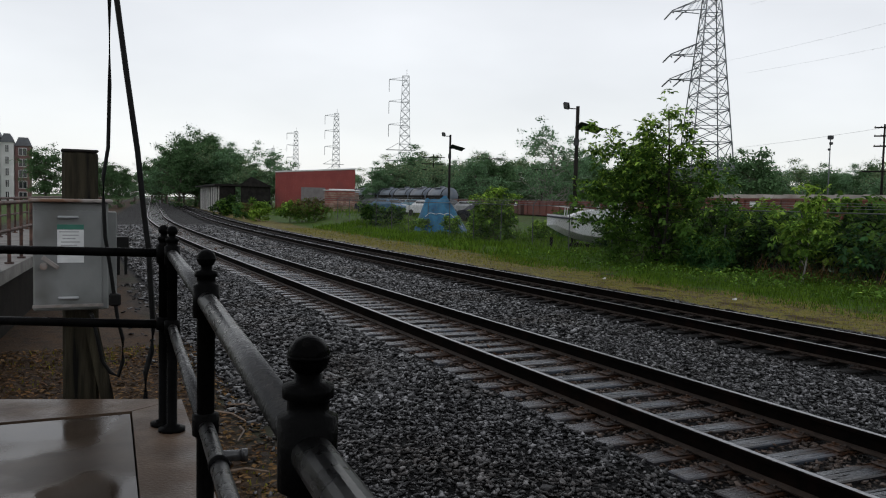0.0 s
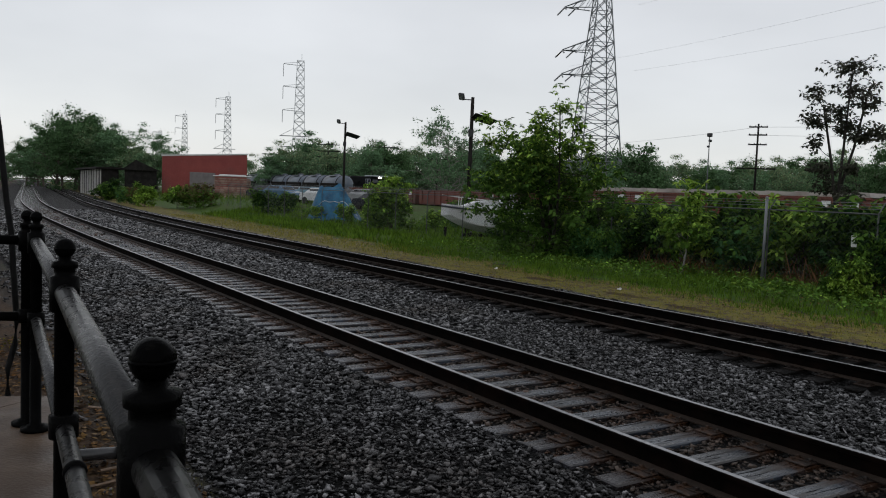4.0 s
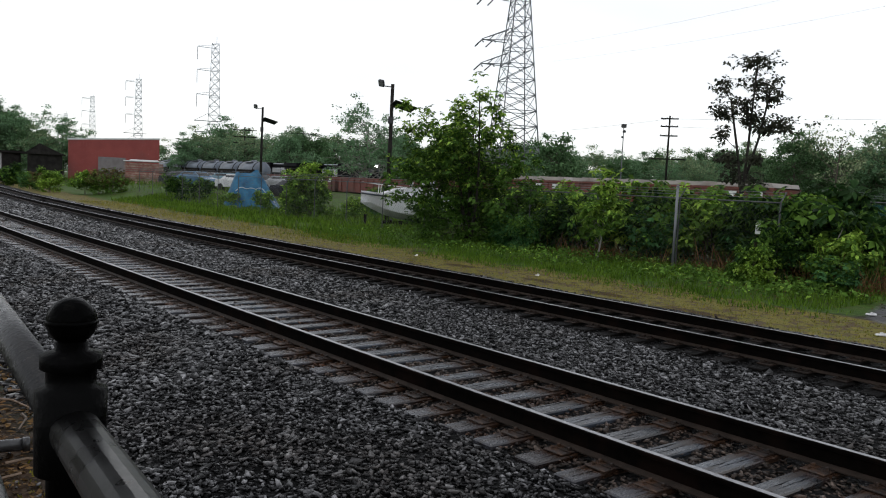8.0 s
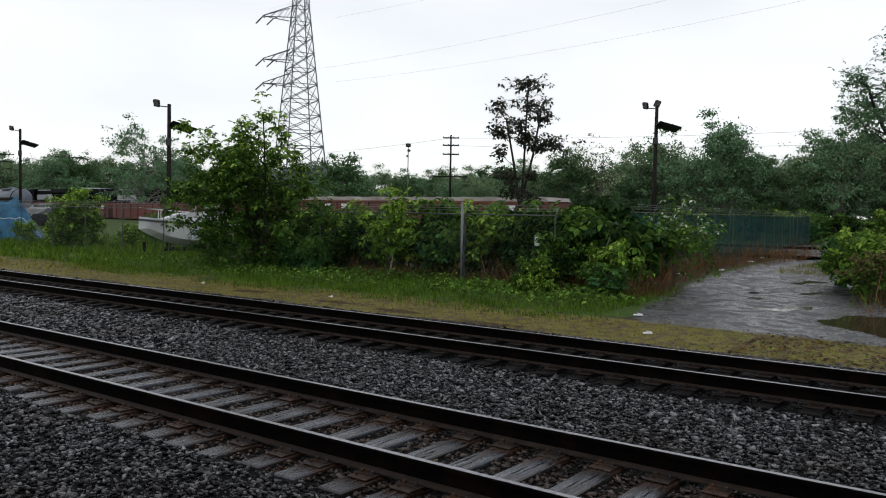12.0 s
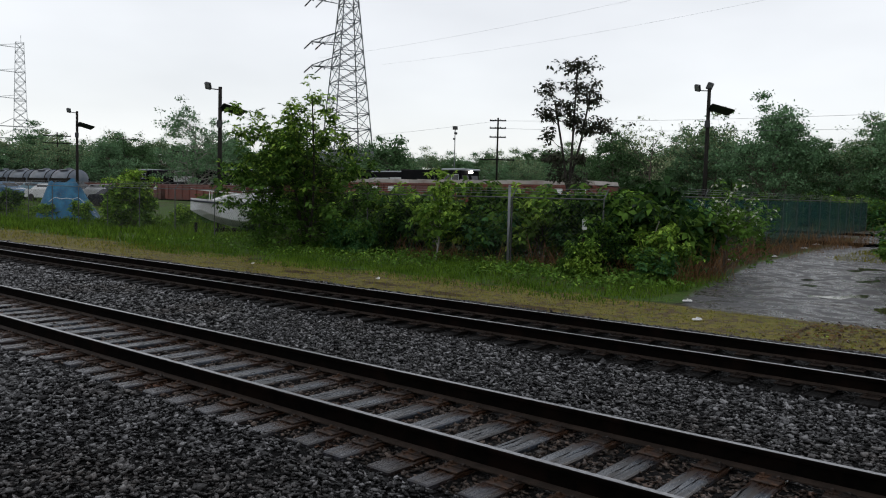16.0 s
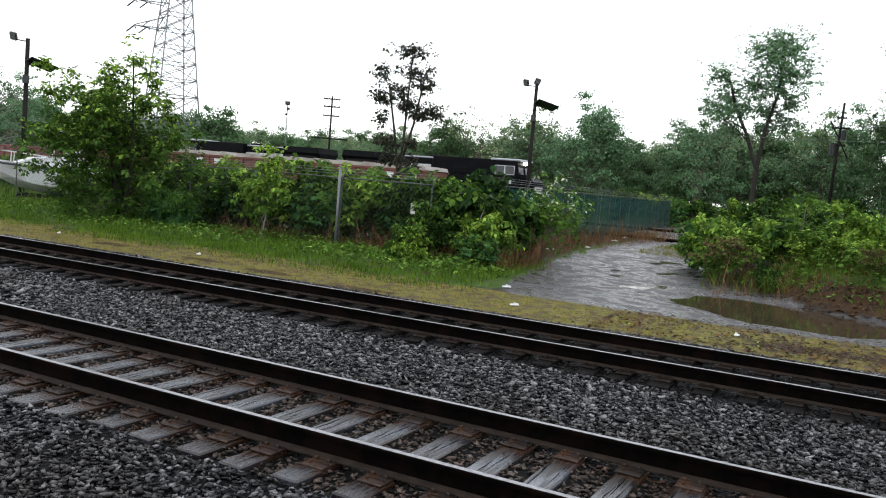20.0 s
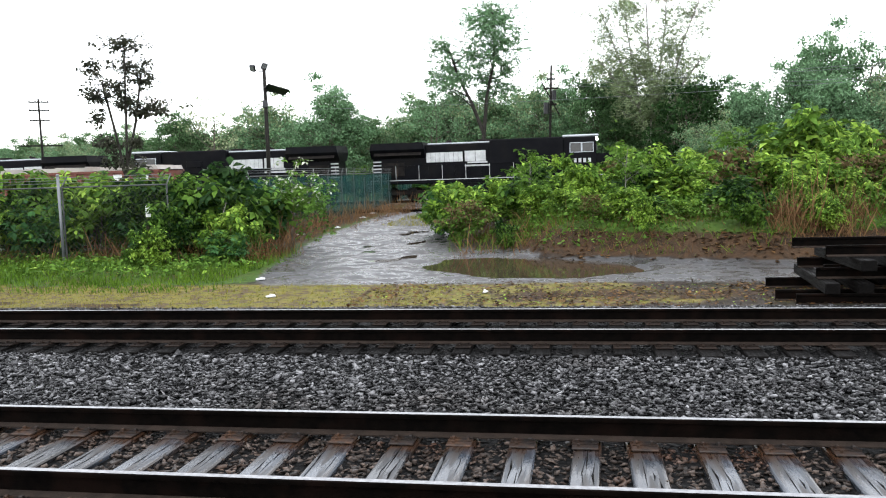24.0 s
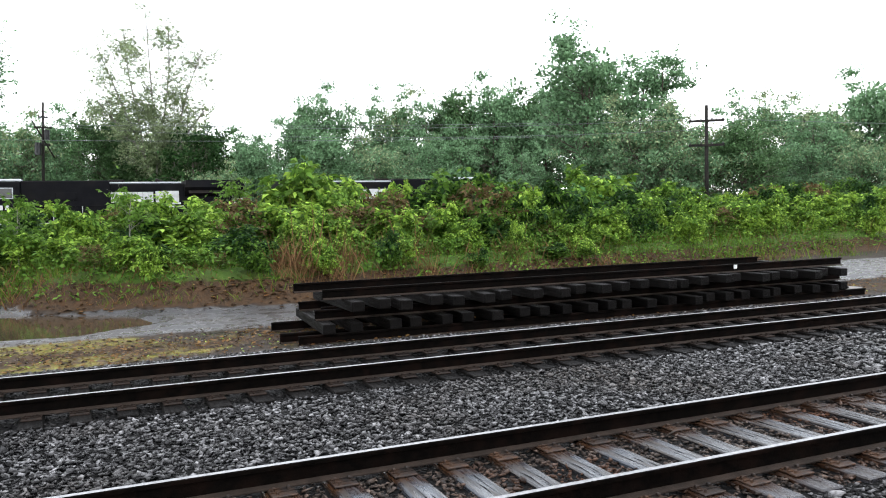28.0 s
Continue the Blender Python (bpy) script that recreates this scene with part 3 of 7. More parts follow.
def sprays(rng, centres, size, k=6):
    """Leaf sprays: k blades fanned round each centre, lying roughly level and drooping at their tips."""
    n = len(centres)
    a = rng.uniform(0, 6.28, n)[:, None] + np.arange(k) * 6.283 / k + rng.normal(0, 0.3, (n, k))
    tilt = rng.normal(0, 0.6, (n, 1, 3))
    d = np.stack([np.cos(a), np.sin(a), np.full_like(a, -0.3)], -1)
    up = np.array([0, 0, 1.0]) + tilt
    d[..., 2] -= (d * tilt).sum(-1)
    d /= np.linalg.norm(d, axis=-1)[..., None]
    side = np.cross(np.broadcast_to(up, d.shape), d)
    side /= np.linalg.norm(side, axis=-1)[..., None]
    s = (size * rng.uniform(0.7, 1.3, (n, 1)) * rng.uniform(0.75, 1.2, (n, k)))[..., None]
    c = centres[:, None, :] + d * s * 0.15
    lift = np.cross(d, side) * s * 0.1
    q = np.stack([c, c + d * s * 0.55 + side * s * 0.27 + lift, c + d * s * 1.05 - np.array([0, 0, 0.12]) * s, c + d * s * 0.55 - side * s * 0.27 + lift], 2)
    return q.reshape(-1, 4, 3)


# ---- plan: the tracks run along x, the camera looks towards +y; z = 0 is the top of the rails ----
NEAR_Y, FAR_Y, GAUGE = 5.906, 11.06, 1.505
LOW = -0.3


def bend(x):
    """Sideways shift of the tracks: straight, then a curve of 620 m radius, then straight again."""
    if x > -25:
        return 0.0
    if x > -87:
        return (x + 25) ** 2 / 1240
    return 3.1 + 0.1 * (-87 - x)


bend_np = np.vectorize(bend)


def smooth01(t):
    t = np.clip(t, 0, 1)
    return t * t * (3 - 2 * t)


def wave(x, y):
    """Gentle unevenness of the ground."""
    return 0.5 * np.sin(0.9 * x + 1.3 * np.sin(0.5 * y)) * np.cos(0.7 * y + 0.6 * np.sin(0.4 * x)) + 0.3 * np.sin(2.3 * x + y) * np.sin(1.9 * y - 0.7 * x)


def puddle_d(x, y):
    """Under 1 inside the puddle."""
    dx, dy = x + 1.3, y - 19.85
    u, v = dx * 0.83 - dy * 0.56, dx * 0.56 + dy * 0.83
    return np.sqrt((u / (2.6 + 0.2 * np.sin(v * 3))) ** 2 + ((v + 0.10 * np.sin(2.2 * u)) / 1.75) ** 2)


def mound(x, y):
    foot = np.interp(x, [-1, 1.5, 4.6, 8, 38], [21.2, 20.3, 19.2, 20.2, 25]) + np.clip((-1.0 - x) * 1.1, 0, 9)
    left = np.interp(y, [18, 24, 28, 41, 75, 90], [-1.0, -2.6, -3.9, -7.0, -12, -14])
    return smooth01((y - foot) / 2.3) * smooth01((x - left) / 2.5) * (1 - smooth01((y - 36) / 14))


def ground_z(x, y):
    yy = y - bend_np(x)
    bed = smooth01((yy - 0.9) / 2.2) * (1 - smooth01((yy - 13.0) / 0.9))
    z = LOW + 0.055 * bed + 0.03 * wave(x, y) * (1 - bed)
    verge = smooth01((yy - 15.5) / 4) * (1 - smooth01((x + 9) / 2.5)) * (1 - smooth01((y - 60) / 20))
    z = z + 0.10 * verge
    z = z + 0.85 * mound(x, y)
    lane = smooth01((y - 18.0) / 2) * smooth01((x + 13 + 0.12 * (y - 50)) / 3) * (1 - smooth01((x + 1.5 + 0.16 * (y - 20)) / 3)) * (1 - smooth01((y - 60) / 10))
    rough = np.sin(2.1 * x + 0.8 * np.sin(1.3 * y)) * np.sin(1.05 * y + 1.7 * np.sin(0.9 * x)) + 0.6 * np.sin(4.3 * x + 1.1 * y) * np.sin(2.9 * y - 1.3 * x)
    z = z + lane * (0.028 * rough + 0.004)
    z = z + 0.9 * smooth01((-53 - x) / 14) * smooth01((yy - 17.5) / 5) * (1 - smooth01((y - 70) / 20))
    z = z - 0.16 * (1 - smooth01((puddle_d(x, y) - 0.8) / 0.5))
    return z


def ground_zones(x, y):
    """Masks: gravel, grass, brown growth; moss, ballast."""
    yy = y - bend_np(x)
    left = np.interp(y, [14, 18.8, 28.7, 49, 80, 100], [-6.5, -7.7, -9.5, -11.1, -15.5, -19])
    right = np.interp(y, [14, 20, 24, 28, 41, 75, 100], [60, 60, -3.2, -4.4, -7.3, -12.5, -17])
    lane = smooth01((x - left) / 1.2 + 0.5) * smooth01((right - x) / 1.0 + 0.5) * smooth01((y - 16.6) / 1.6 + 0.5) * (1 - smooth01((y - 95) / 10))
    mo = mound(x, y)
    gravel = lane * (1 - smooth01(mo * 8))
    gravel = np.maximum(gravel, 0.55 * smooth01((y - 52) / 4) * (1 - smooth01((y - 70) / 4)))
    gravel = np.maximum(gravel, 0.9 * (yy < 1.2) * smooth01((x + 3.5) / 1.5))
    grass = smooth01((yy - 15.2) / 2.5) * (1 - smooth01((x + 8) / 2.0)) + smooth01((mo - 0.35) * 3) + smooth01((y - 75) / 10) + smooth01((-2 - yy) / 6)
    grass = np.clip(grass, 0, 1)
    brown = smooth01(mo * 6) * (1 - smooth01((mo - 0.55) * 3))
    brown = np.maximum(brown, 0.8 * np.exp(-((x - left + 1.6) / 1.8) ** 2) * smooth01((y - 19.5) / 2) * (1 - smooth01((y - 75) / 5)))
    brown = np.maximum(brown, 0.62 * np.exp(-((yy - 15.0) / 1.0) ** 2) * smooth01((x + 3) / 2.5))
    brown = np.maximum(brown, 0.75 * smooth01((2.1 - yy) / 1.2) * smooth01((-4 - x) / 1.5) * smooth01((yy + 4) / 2))
    for px, py, w in ((-11.7, 14.35, 1.0), (-9.2, 13.95, 1.2), (-14.2, 14.7, 0.8), (-17.5, 14.9, 0.9)):
        brown = np.maximum(brown, 1.0 * np.exp(-((x - px) / w) ** 2 - ((y - py) / 0.3) ** 2))
    moss = np.exp(-((yy - 15.4) / 1.5) ** 2) * (1 - smooth01((x + 1) / 5)) + 0.45 * np.exp(-((yy - 14.6) / 0.8) ** 2) + 0.4 * np.exp(-((yy - 14.8) / 1.2) ** 2) * (1 - smooth01((x + 2) / 5))
    bal = smooth01((yy - 1.5) / 0.7) * (1 - smooth01((yy - 13.2) / 0.9))
    return gravel, grass, brown, np.clip(moss, 0, 1), bal


def steps(*stretches):
    out = []
    for a, b, s in stretches:
        out += list(np.arange(a, b, s))
    return np.array(out + [stretches[-1][1]])


def build_ground():
    xs = steps((-1500, -700, 200), (-700, -200, 25), (-200, -60, 5), (-60, -26, 1.0), (-26, 30, 0.33), (30, 60, 1.5), (60, 400, 20), (400, 1500, 220))
    ys = steps((-900, -100, 160), (-100, -20, 8), (-20, -3, 1.0), (-3, 32, 0.3), (32, 60, 1.2), (60, 130, 5), (130, 500, 40), (500, 1800, 260))
    X, Y = np.meshgrid(xs, ys)
    Z = ground_z(X, Y)
    nx, ny = len(xs), len(ys)
    co = np.stack([X, Y, Z], -1).reshape(-1, 3)
    i = np.arange(nx * ny).reshape(ny, nx)
    faces = np.stack([i[:-1, :-1], i[:-1, 1:], i[1:, 1:], i[1:, :-1]], -1).reshape(-1, 4)
    me = bpy.data.meshes.new("ground")
    me.from_pydata(co.tolist(), [], faces.tolist())
    me.polygons.foreach_set("use_smooth", [True] * len(me.polygons))
    zones = [z.ravel() for z in ground_zones(X, Y)]
    one = np.ones(len(co))
    for name, three in (("zone", zones[:3]), ("zone2", (zones[3], zones[4], smooth01((-28 - X.ravel()) / 8) + smooth01((X.ravel() - 15) / 5)))):
        layer = me.color_attributes.new(name, "FLOAT_COLOR", "POINT")
        layer.data.foreach_set("color", np.stack([*three, one], -1).astype(np.float32).ravel())
    me.materials.append(ground_material())
    me.update()
    tagged(new("ground", me), "wet trackside earth with gravel, moss and grass", "ground", kind="structure")


build_ground()
g = Geo()
ring = []
for k in range(64):
    a = 2 * math.pi * k / 64
    u, v = 4.3 * math.cos(a), 2.2 * math.sin(a)
    ring.append((-1.3 + u * 0.83 + v * 0.56, 19.85 - u * 0.56 + v * 0.83, LOW - 0.05))
g.add(ring, [tuple(range(64))])
g.add([(-9.2, 21.0, LOW - 0.014), (-4.4, 21.0, LOW - 0.014), (-5.5, 29, LOW - 0.014), (-9.6, 52, LOW - 0.014), (-12.4, 52, LOW - 0.014), (-9.9, 30, LOW - 0.014)], [(0, 1, 2, 3, 4, 5)])
tagged(part("water_puddle", g, water), "shallow muddy rain puddles on the gravel lane", "water", kind="structure")

# ---- railway tracks ----
RAIL = [(-.075, -.186), (.075, -.186), (.075, -.175), (.013, -.155), (.010, -.047), (.036, -.036), (.036, -.009), (.027, 0), (-.027, 0), (-.036, -.009), (-.036, -.036), (-.010, -.047), (-.013, -.155), (-.075, -.175)]


def rail_mesh(name, y0, xs, use_bend=True):
    vs, fs, n = [], [], len(RAIL)
    for x in xs:
        vs += [(x, y0 + (bend(x) if use_bend else 0) + a, z) for a, z in RAIL]
    for i in range(len(xs) - 1):
        fs += [(i * n + k, i * n + (k + 1) % n, (i + 1) * n + (k + 1) % n, (i + 1) * n + k) for k in range(n)]
    fs += [tuple(range(n)), tuple(range(n * len(xs) - 1, n * (len(xs) - 1) - 1, -1))]
    me = bpy.data.meshes.new(name)
    me.from_pydata(vs, [], fs)
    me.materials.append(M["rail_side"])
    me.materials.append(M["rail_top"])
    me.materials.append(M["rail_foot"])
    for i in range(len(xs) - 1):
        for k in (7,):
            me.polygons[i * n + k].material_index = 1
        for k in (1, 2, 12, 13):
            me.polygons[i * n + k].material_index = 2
    fix_normals(me)
    return me


rail_xs = [float(v) for v in steps((-900, -300, 20), (-300, -90, 6), (-90, -20, 2), (-20, 160, 20))]
tie_rng = np.random.default_rng(4)
tie_meshes = []
for k in range(4):
    gg = Geo()
    w, ln = 0.225 + 0.012 * k, 2.58 + 0.03 * k
    gg.box((0, 0, -0.09), (w, ln, 0.18), bevel=0.012)
    body_faces = len(gg.f)
    for j in range(7):
        sx = (tie_rng.random() - 0.5) * 0.17
        sy = (tie_rng.random() - 0.5) * 2.2
        ln2, wd = tie_rng.uniform(0.15, 0.75), tie_rng.uniform(0.005, 0.014)
        bend_x = tie_rng.normal() * 0.012
        gg.add([(sx - wd * 0.1, sy - ln2 / 2, 0.0022), (sx + bend_x + wd / 2, sy, 0.0022), (sx, sy + ln2 / 2, 0.0022), (sx + bend_x - wd / 2, sy, 0.0022)], [(0, 1, 2, 3)])
    tie_meshes.append((gg, body_faces))


def tie_mesh(geo, nbody, material):
    me = geo.mesh("tie", material)
    fix_normals(me)
    me.materials.append(M["crack"])
    for q in me.polygons[nbody:]:
        q.material_index = 1
    return me


tie_new = [tie_mesh(*q, M["tie"]) for q in tie_meshes]
tie_dark = [tie_mesh(*q, M["tie_old"]) for q in tie_meshes]
gg = Geo().box((0, 0, 0.008), (0.21, 0.5, 0.016), bevel=0.004)
for sx in (-0.06, 0.06):
    for sy in (-0.105, 0.105):
        gg.box((sx, sy, 0.03), (0.028, 0.034, 0.03), bevel=0.005)
gg.box((0, -0.085, 0.022), (0.19, 0.018, 0.012)).box((0, 0.085, 0.022), (0.19, 0.018, 0.012))
for sy in (-0.16, 0.16):
    gg.box((0, sy, 0.021), (0.2, 0.012, 0.012))
    gg.cyl((0.05 * (1 if sy > 0 else -1), sy * 1.22, 0.016), (0.05 * (1 if sy > 0 else -1), sy * 1.22, 0.036), 0.014, n=6)
plate_mesh, plate_dark = gg.mesh("tie_plate", M["plate"]), gg.mesh("tie_plate", M["plate_dark"])
for q in (plate_mesh, plate_dark):
    fix_normals(q)
TIE_STEP = 0.5
ties_x = {}


def build_track(name, cy, label, meshes, plates, x0, x1, seed):
    rng = np.random.default_rng(seed)
    track = thing(name, label, "railway track", kind="structure")
    for s in (-1, 1):
        ob = new("rail", rail_mesh("rail", cy + s * GAUGE / 2, rail_xs))
        ob.parent = track
        tagged(ob, "rust-dark steel rail with a bright worn head")
    xs = []
    for k in range(int((x1 - x0) / TIE_STEP)):
        x = x0 + k * TIE_STEP + rng.normal() * 0.015
        xs.append(x)
        ob = new("tie", meshes[int(rng.integers(4))])
        ob.parent = track
        ob.matrix_basis = pose(x, cy + bend(x) + rng.normal() * 0.03, -0.204 + rng.normal() * 0.003, 0, 0, rng.normal() * 0.9 + (180 if rng.random() < 0.5 else 0))
        for s in (-1, 1):
            pl = new("tie_plate", plates)
            pl.parent = ob
            pl.matrix_basis = ob.matrix_basis.inverted() @ pose(x, cy + bend(x) + s * GAUGE / 2, -0.2, 0, 0, rng.normal() * 0.7)
    ties_x[cy] = np.array(xs)
    far = Geo()
    for k in range(520):
        x = x0 - 0.5 - k * TIE_STEP
        far.box((x, cy + bend(x), -0.29), (0.23, 2.6, 0.18), rz=rng.normal())
    for k in range(120):
        far.box((x1 + 0.5 + k * TIE_STEP, cy, -0.29), (0.23, 2.6, 0.18), rz=rng.normal())
    ob = part("far_ties", far, meshes[0].materials[0], track)
    tagged(ob, "row of ties further down the line", kind="stuff")


build_track("railway_track", NEAR_Y, "near main track with wet wooden ties and rusty tie plates", tie_new, plate_mesh, -32.0, 22.0, 11)
build_track("railway_track", FAR_Y, "second main track with dark ties sunk in ballast", tie_dark, plate_dark, -32.0, 26.0, 12)


def stones(rng, c, size):
    """Broken stones: pushed-about antiprisms, six corners and eight facets each."""
    k = len(c)
    base = np.array([(math.cos(q) * 1.25, math.sin(q) * 1.25, z) for z, o in ((1, 0.0), (-1, 1.047)) for q in (o, o + 2.094, o + 4.189)])
    p = base[None] * (0.5 * size)[:, None, None] * rng.uniform(0.55, 1.25, (k, 1, 3)) * np.array([1.5, 1.0, 0.42])
    p *= 1 + rng.uniform(-0.45, 0.35, (k, 6, 3))
    a, b, t = rng.uniform(0, 6.28, k), rng.normal(0, 0.27, k), rng.normal(0, 0.27, k)
    ca, sa = np.cos(a), np.sin(a)
    x, y, z = p[..., 0], p[..., 1], p[..., 2]
    y, z = y * np.cos(b)[:, None] - z * np.sin(b)[:, None], y * np.sin(b)[:, None] + z * np.cos(b)[:, None]
    x, z = x * np.cos(t)[:, None] - z * np.sin(t)[:, None], x * np.sin(t)[:, None] + z * np.cos(t)[:, None]
    x, y = x * ca[:, None] - y * sa[:, None], x * sa[:, None] + y * ca[:, None]
    return np.stack([x, y, z], -1) + c[:, None, :]


def stones_object(name, label, pts, material):
    k = len(pts)
    me = bpy.data.meshes.new(name)
    me.vertices.add(k * 6)
    me.vertices.foreach_set("co", pts.astype(np.float32).ravel())
    face = np.array([(0, 1, 2), (5, 4, 3), (0, 3, 1), (1, 3, 4), (1, 4, 2), (2, 4, 5), (2, 5, 0), (0, 5, 3)])
    idx = (face[None] + (np.arange(k) * 6)[:, None, None]).astype(np.int32)
    me.loops.add(k * 24)
    me.loops.foreach_set("vertex_index", idx.ravel())
    me.polygons.add(k * 8)
    me.polygons.foreach_set("loop_start", np.arange(0, k * 24, 3, dtype=np.int32))
    me.materials.append(material)
    me.update(calc_edges=True)
    return tagged(new(name, me), label, "ballast", kind="stuff")


def ballast_field(rng, x0, x1, y0, y1, per_m2, size):
    n = int((x1 - x0) * (y1 - y0) * per_m2)
    x, y = rng.uniform(x0, x1, n), rng.uniform(y0, y1, n)
    z = ground_z(x, y) + 0.04 * rng.random(n) - 0.006
    keep = rng.random(n) < 0.04 + smooth01((y - 1.45 - 0.35 * wave(x * 0.8, y)) / 0.5)
    for cy, xs in ties_x.items():
        d = np.abs(x[:, None] - xs[None]).min(1)
        inside = np.abs(y - cy) < 1.33
        keep &= ~(inside & (d < 0.135) & (rng.random(n) > np.where(d > 0.1, 0.3, 0.025)))
        z = np.where(inside & (d >= 0.135), z - 0.012 - 0.02 * (np.abs(np.abs(y - cy) - 0.75) < 0.09), z)
        keep &= ~((np.abs(np.abs(y - cy) - GAUGE / 2) < 0.05) & (z > -0.2))
    x, y, z = x[keep], y[keep], z[keep]
    c = np.stack([x, y + bend_np(x), z], 1)
    s = size * rng.lognormal(0, 0.24, len(c))
    return c, s


brng = np.random.default_rng(7)
cs, ss = [], []
for x0, x1, y0, y1, per, size in ((-8, 4.5, 1.0, 4.55, 620, 0.036), (-11, 9.5, 4.55, 7.3, 640, 0.034), (-11, 9.5, 7.3, 9.7, 560, 0.04), (-11, 9.5, 9.7, 13.4, 620, 0.04),
                                  (-22, -11, 1.0, 13.4, 210, 0.06), (-11, -8, 1.0, 4.55, 500, 0.05), (4.5, 10, 1.0, 4.55, 520, 0.044), (9.5, 19, 6.0, 13.4, 230, 0.058), (-34, -22, 2.0, 13.2, 130, 0.075), (-64, -34, 2.0, 13.2, 42, 0.12)):
    c, s = ballast_field(brng, x0, x1, y0, y1, per, size)
    cs.append(c)
    ss.append(s)
c, s = np.concatenate(cs), np.concatenate(ss)
c2, s2 = ballast_field(brng, -5, 16, 13.3, 16.9, 15, 0.03)
c2[:, 2] -= 0.006
stones_object("loose_gravel", "loose gravel scattered on the mossy strip", stones(brng, c2, s2), M["ballast_rust"])
yy = c[:, 1] - bend_np(c[:, 0])
inner = np.abs(yy - NEAR_Y) < 1.25
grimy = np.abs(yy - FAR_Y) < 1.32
rest = ~inner & ~grimy
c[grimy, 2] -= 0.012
stones_object("ballast", "wet dark grey crushed-stone ballast", stones(brng, c[rest], s[rest]), M["ballast"])
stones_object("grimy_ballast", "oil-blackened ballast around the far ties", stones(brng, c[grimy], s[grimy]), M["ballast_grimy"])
stones_object("track_ballast", "rust-tinged ballast between the near ties", stones(brng, c[inner], s[inner]), M["ballast_rust"])

# ---- platform, railing and cabinet by the camera ----
DECK = 0.68


def platform():
    p = thing("platform", "wet concrete station platform with stained curb and standing water", "platform", kind="structure")
    side = lambda x: 0.36 - 0.052 * (x + 1.0) - 0.0
    def slab(name, a, b, c, d, z0, z1, material, label=""):
        q = Geo()
        q.add([(*a, z0), (*b, z0), (*c, z0), (*d, z0), (*a, z1), (*b, z1), (*c, z1), (*d, z1)],
              [(3, 2, 1, 0), (4, 5, 6, 7), (0, 1, 5, 4), (1, 2, 6, 5), (2, 3, 7, 6), (3, 0, 4, 7)])
        part(name, q, material, p, label)
    slab("curb_slab", (-5.24, 0.325), (4.0, -0.2), (4.0, side(4.0) + 0.04), (-5.46, side(-5.46) + 0.06), -0.35, DECK, M["concrete"], "brown-stained concrete curb along the track")
    slab("end_curb", (-6.15, -1.2), (-5.26, -1.2), (-5.262, 0.315), (-5.475, side(-5.46) + 0.05), -0.35, DECK - 0.004, M["concrete"], "cracked concrete end curb")
    slab("deck_slab", (-5.245, -6.0), (-2.6, -6.0), (-2.6, 0.17), (-5.228, 0.312), -0.35, DECK - 0.012, M["concrete_wet"], "smooth deck slab with a film of rain water")
    slab("deck_slab", (-2.59, -6.0), (4.0, -6.0), (4.0, -0.215), (-2.59, 0.165), -0.35, DECK - 0.012, M["concrete_wet"], "smooth deck slab with a film of rain water")
    slab("end_curb", (-6.9, -6.0), (-5.26, -6.0), (-5.26, -1.21), (-6.15, -1.21), -0.35, DECK - 0.004, M["concrete"], "cracked concrete end curb")


platform()
lying = Geo().cyl((-6.98, 0.72, -0.2), (-6.84, 1.36, -0.2), 0.05, n=14)
lying.turn((-6.844, 1.34, -0.2), [(0.058, 0), (0.058, 0.05), (0.04, 0.055)], 14, (0.21, 0.98, 0))
tagged(part("drain_pipe", lying, M["black_pipe"], smooth=True), "wet black drain pipe lying on the dark earth", "pipe")
# Unseen wall, added to block low sky light on faces turned to the camera.
tagged(part("station_wall", Geo().box((25.0, -6.25, 1.6), (44.0, 0.4, 4.0)), M["apt_brick"]), "unseen brick wall added behind the camera to cut light from that side", "wall", kind="structure")


def finial_post(parent, x, y, tall=1.033):
    q = Geo()
    q.turn((x, y, DECK), [(0.075, 0), (0.075, 0.018), (0.045, 0.022), (0.045, 0.03), (0.029, 0.035), (0.029, tall - 0.075), (0.043, tall - 0.07), (0.043, tall + 0.035), (0.03, tall + 0.04),
                          (0.03, tall + 0.06), (0.037, tall + 0.063), (0.037, tall + 0.08), (0.02, tall + 0.085), (0.02, tall + 0.097)], 20)
    post = part("post", q, M["black_paint"], parent, smooth=True)
    b = Geo().ball((x, y, DECK + tall + 0.122), 0.0305, 20, 12)
    b.turn((x, y, DECK + tall + 0.118), [(0.0312, 0), (0.0316, 0.003), (0.0312, 0.006)], 20)
    part("finial", b, M["black_paint"], post, "ball finial with a seam", True)
    c = Geo().turn((x, y, DECK + 0.565), [(0.03, 0), (0.043, 0.006), (0.043, 0.075), (0.03, 0.081)], 18)
    part("collar", c, M["black_paint"], post, smooth=True)


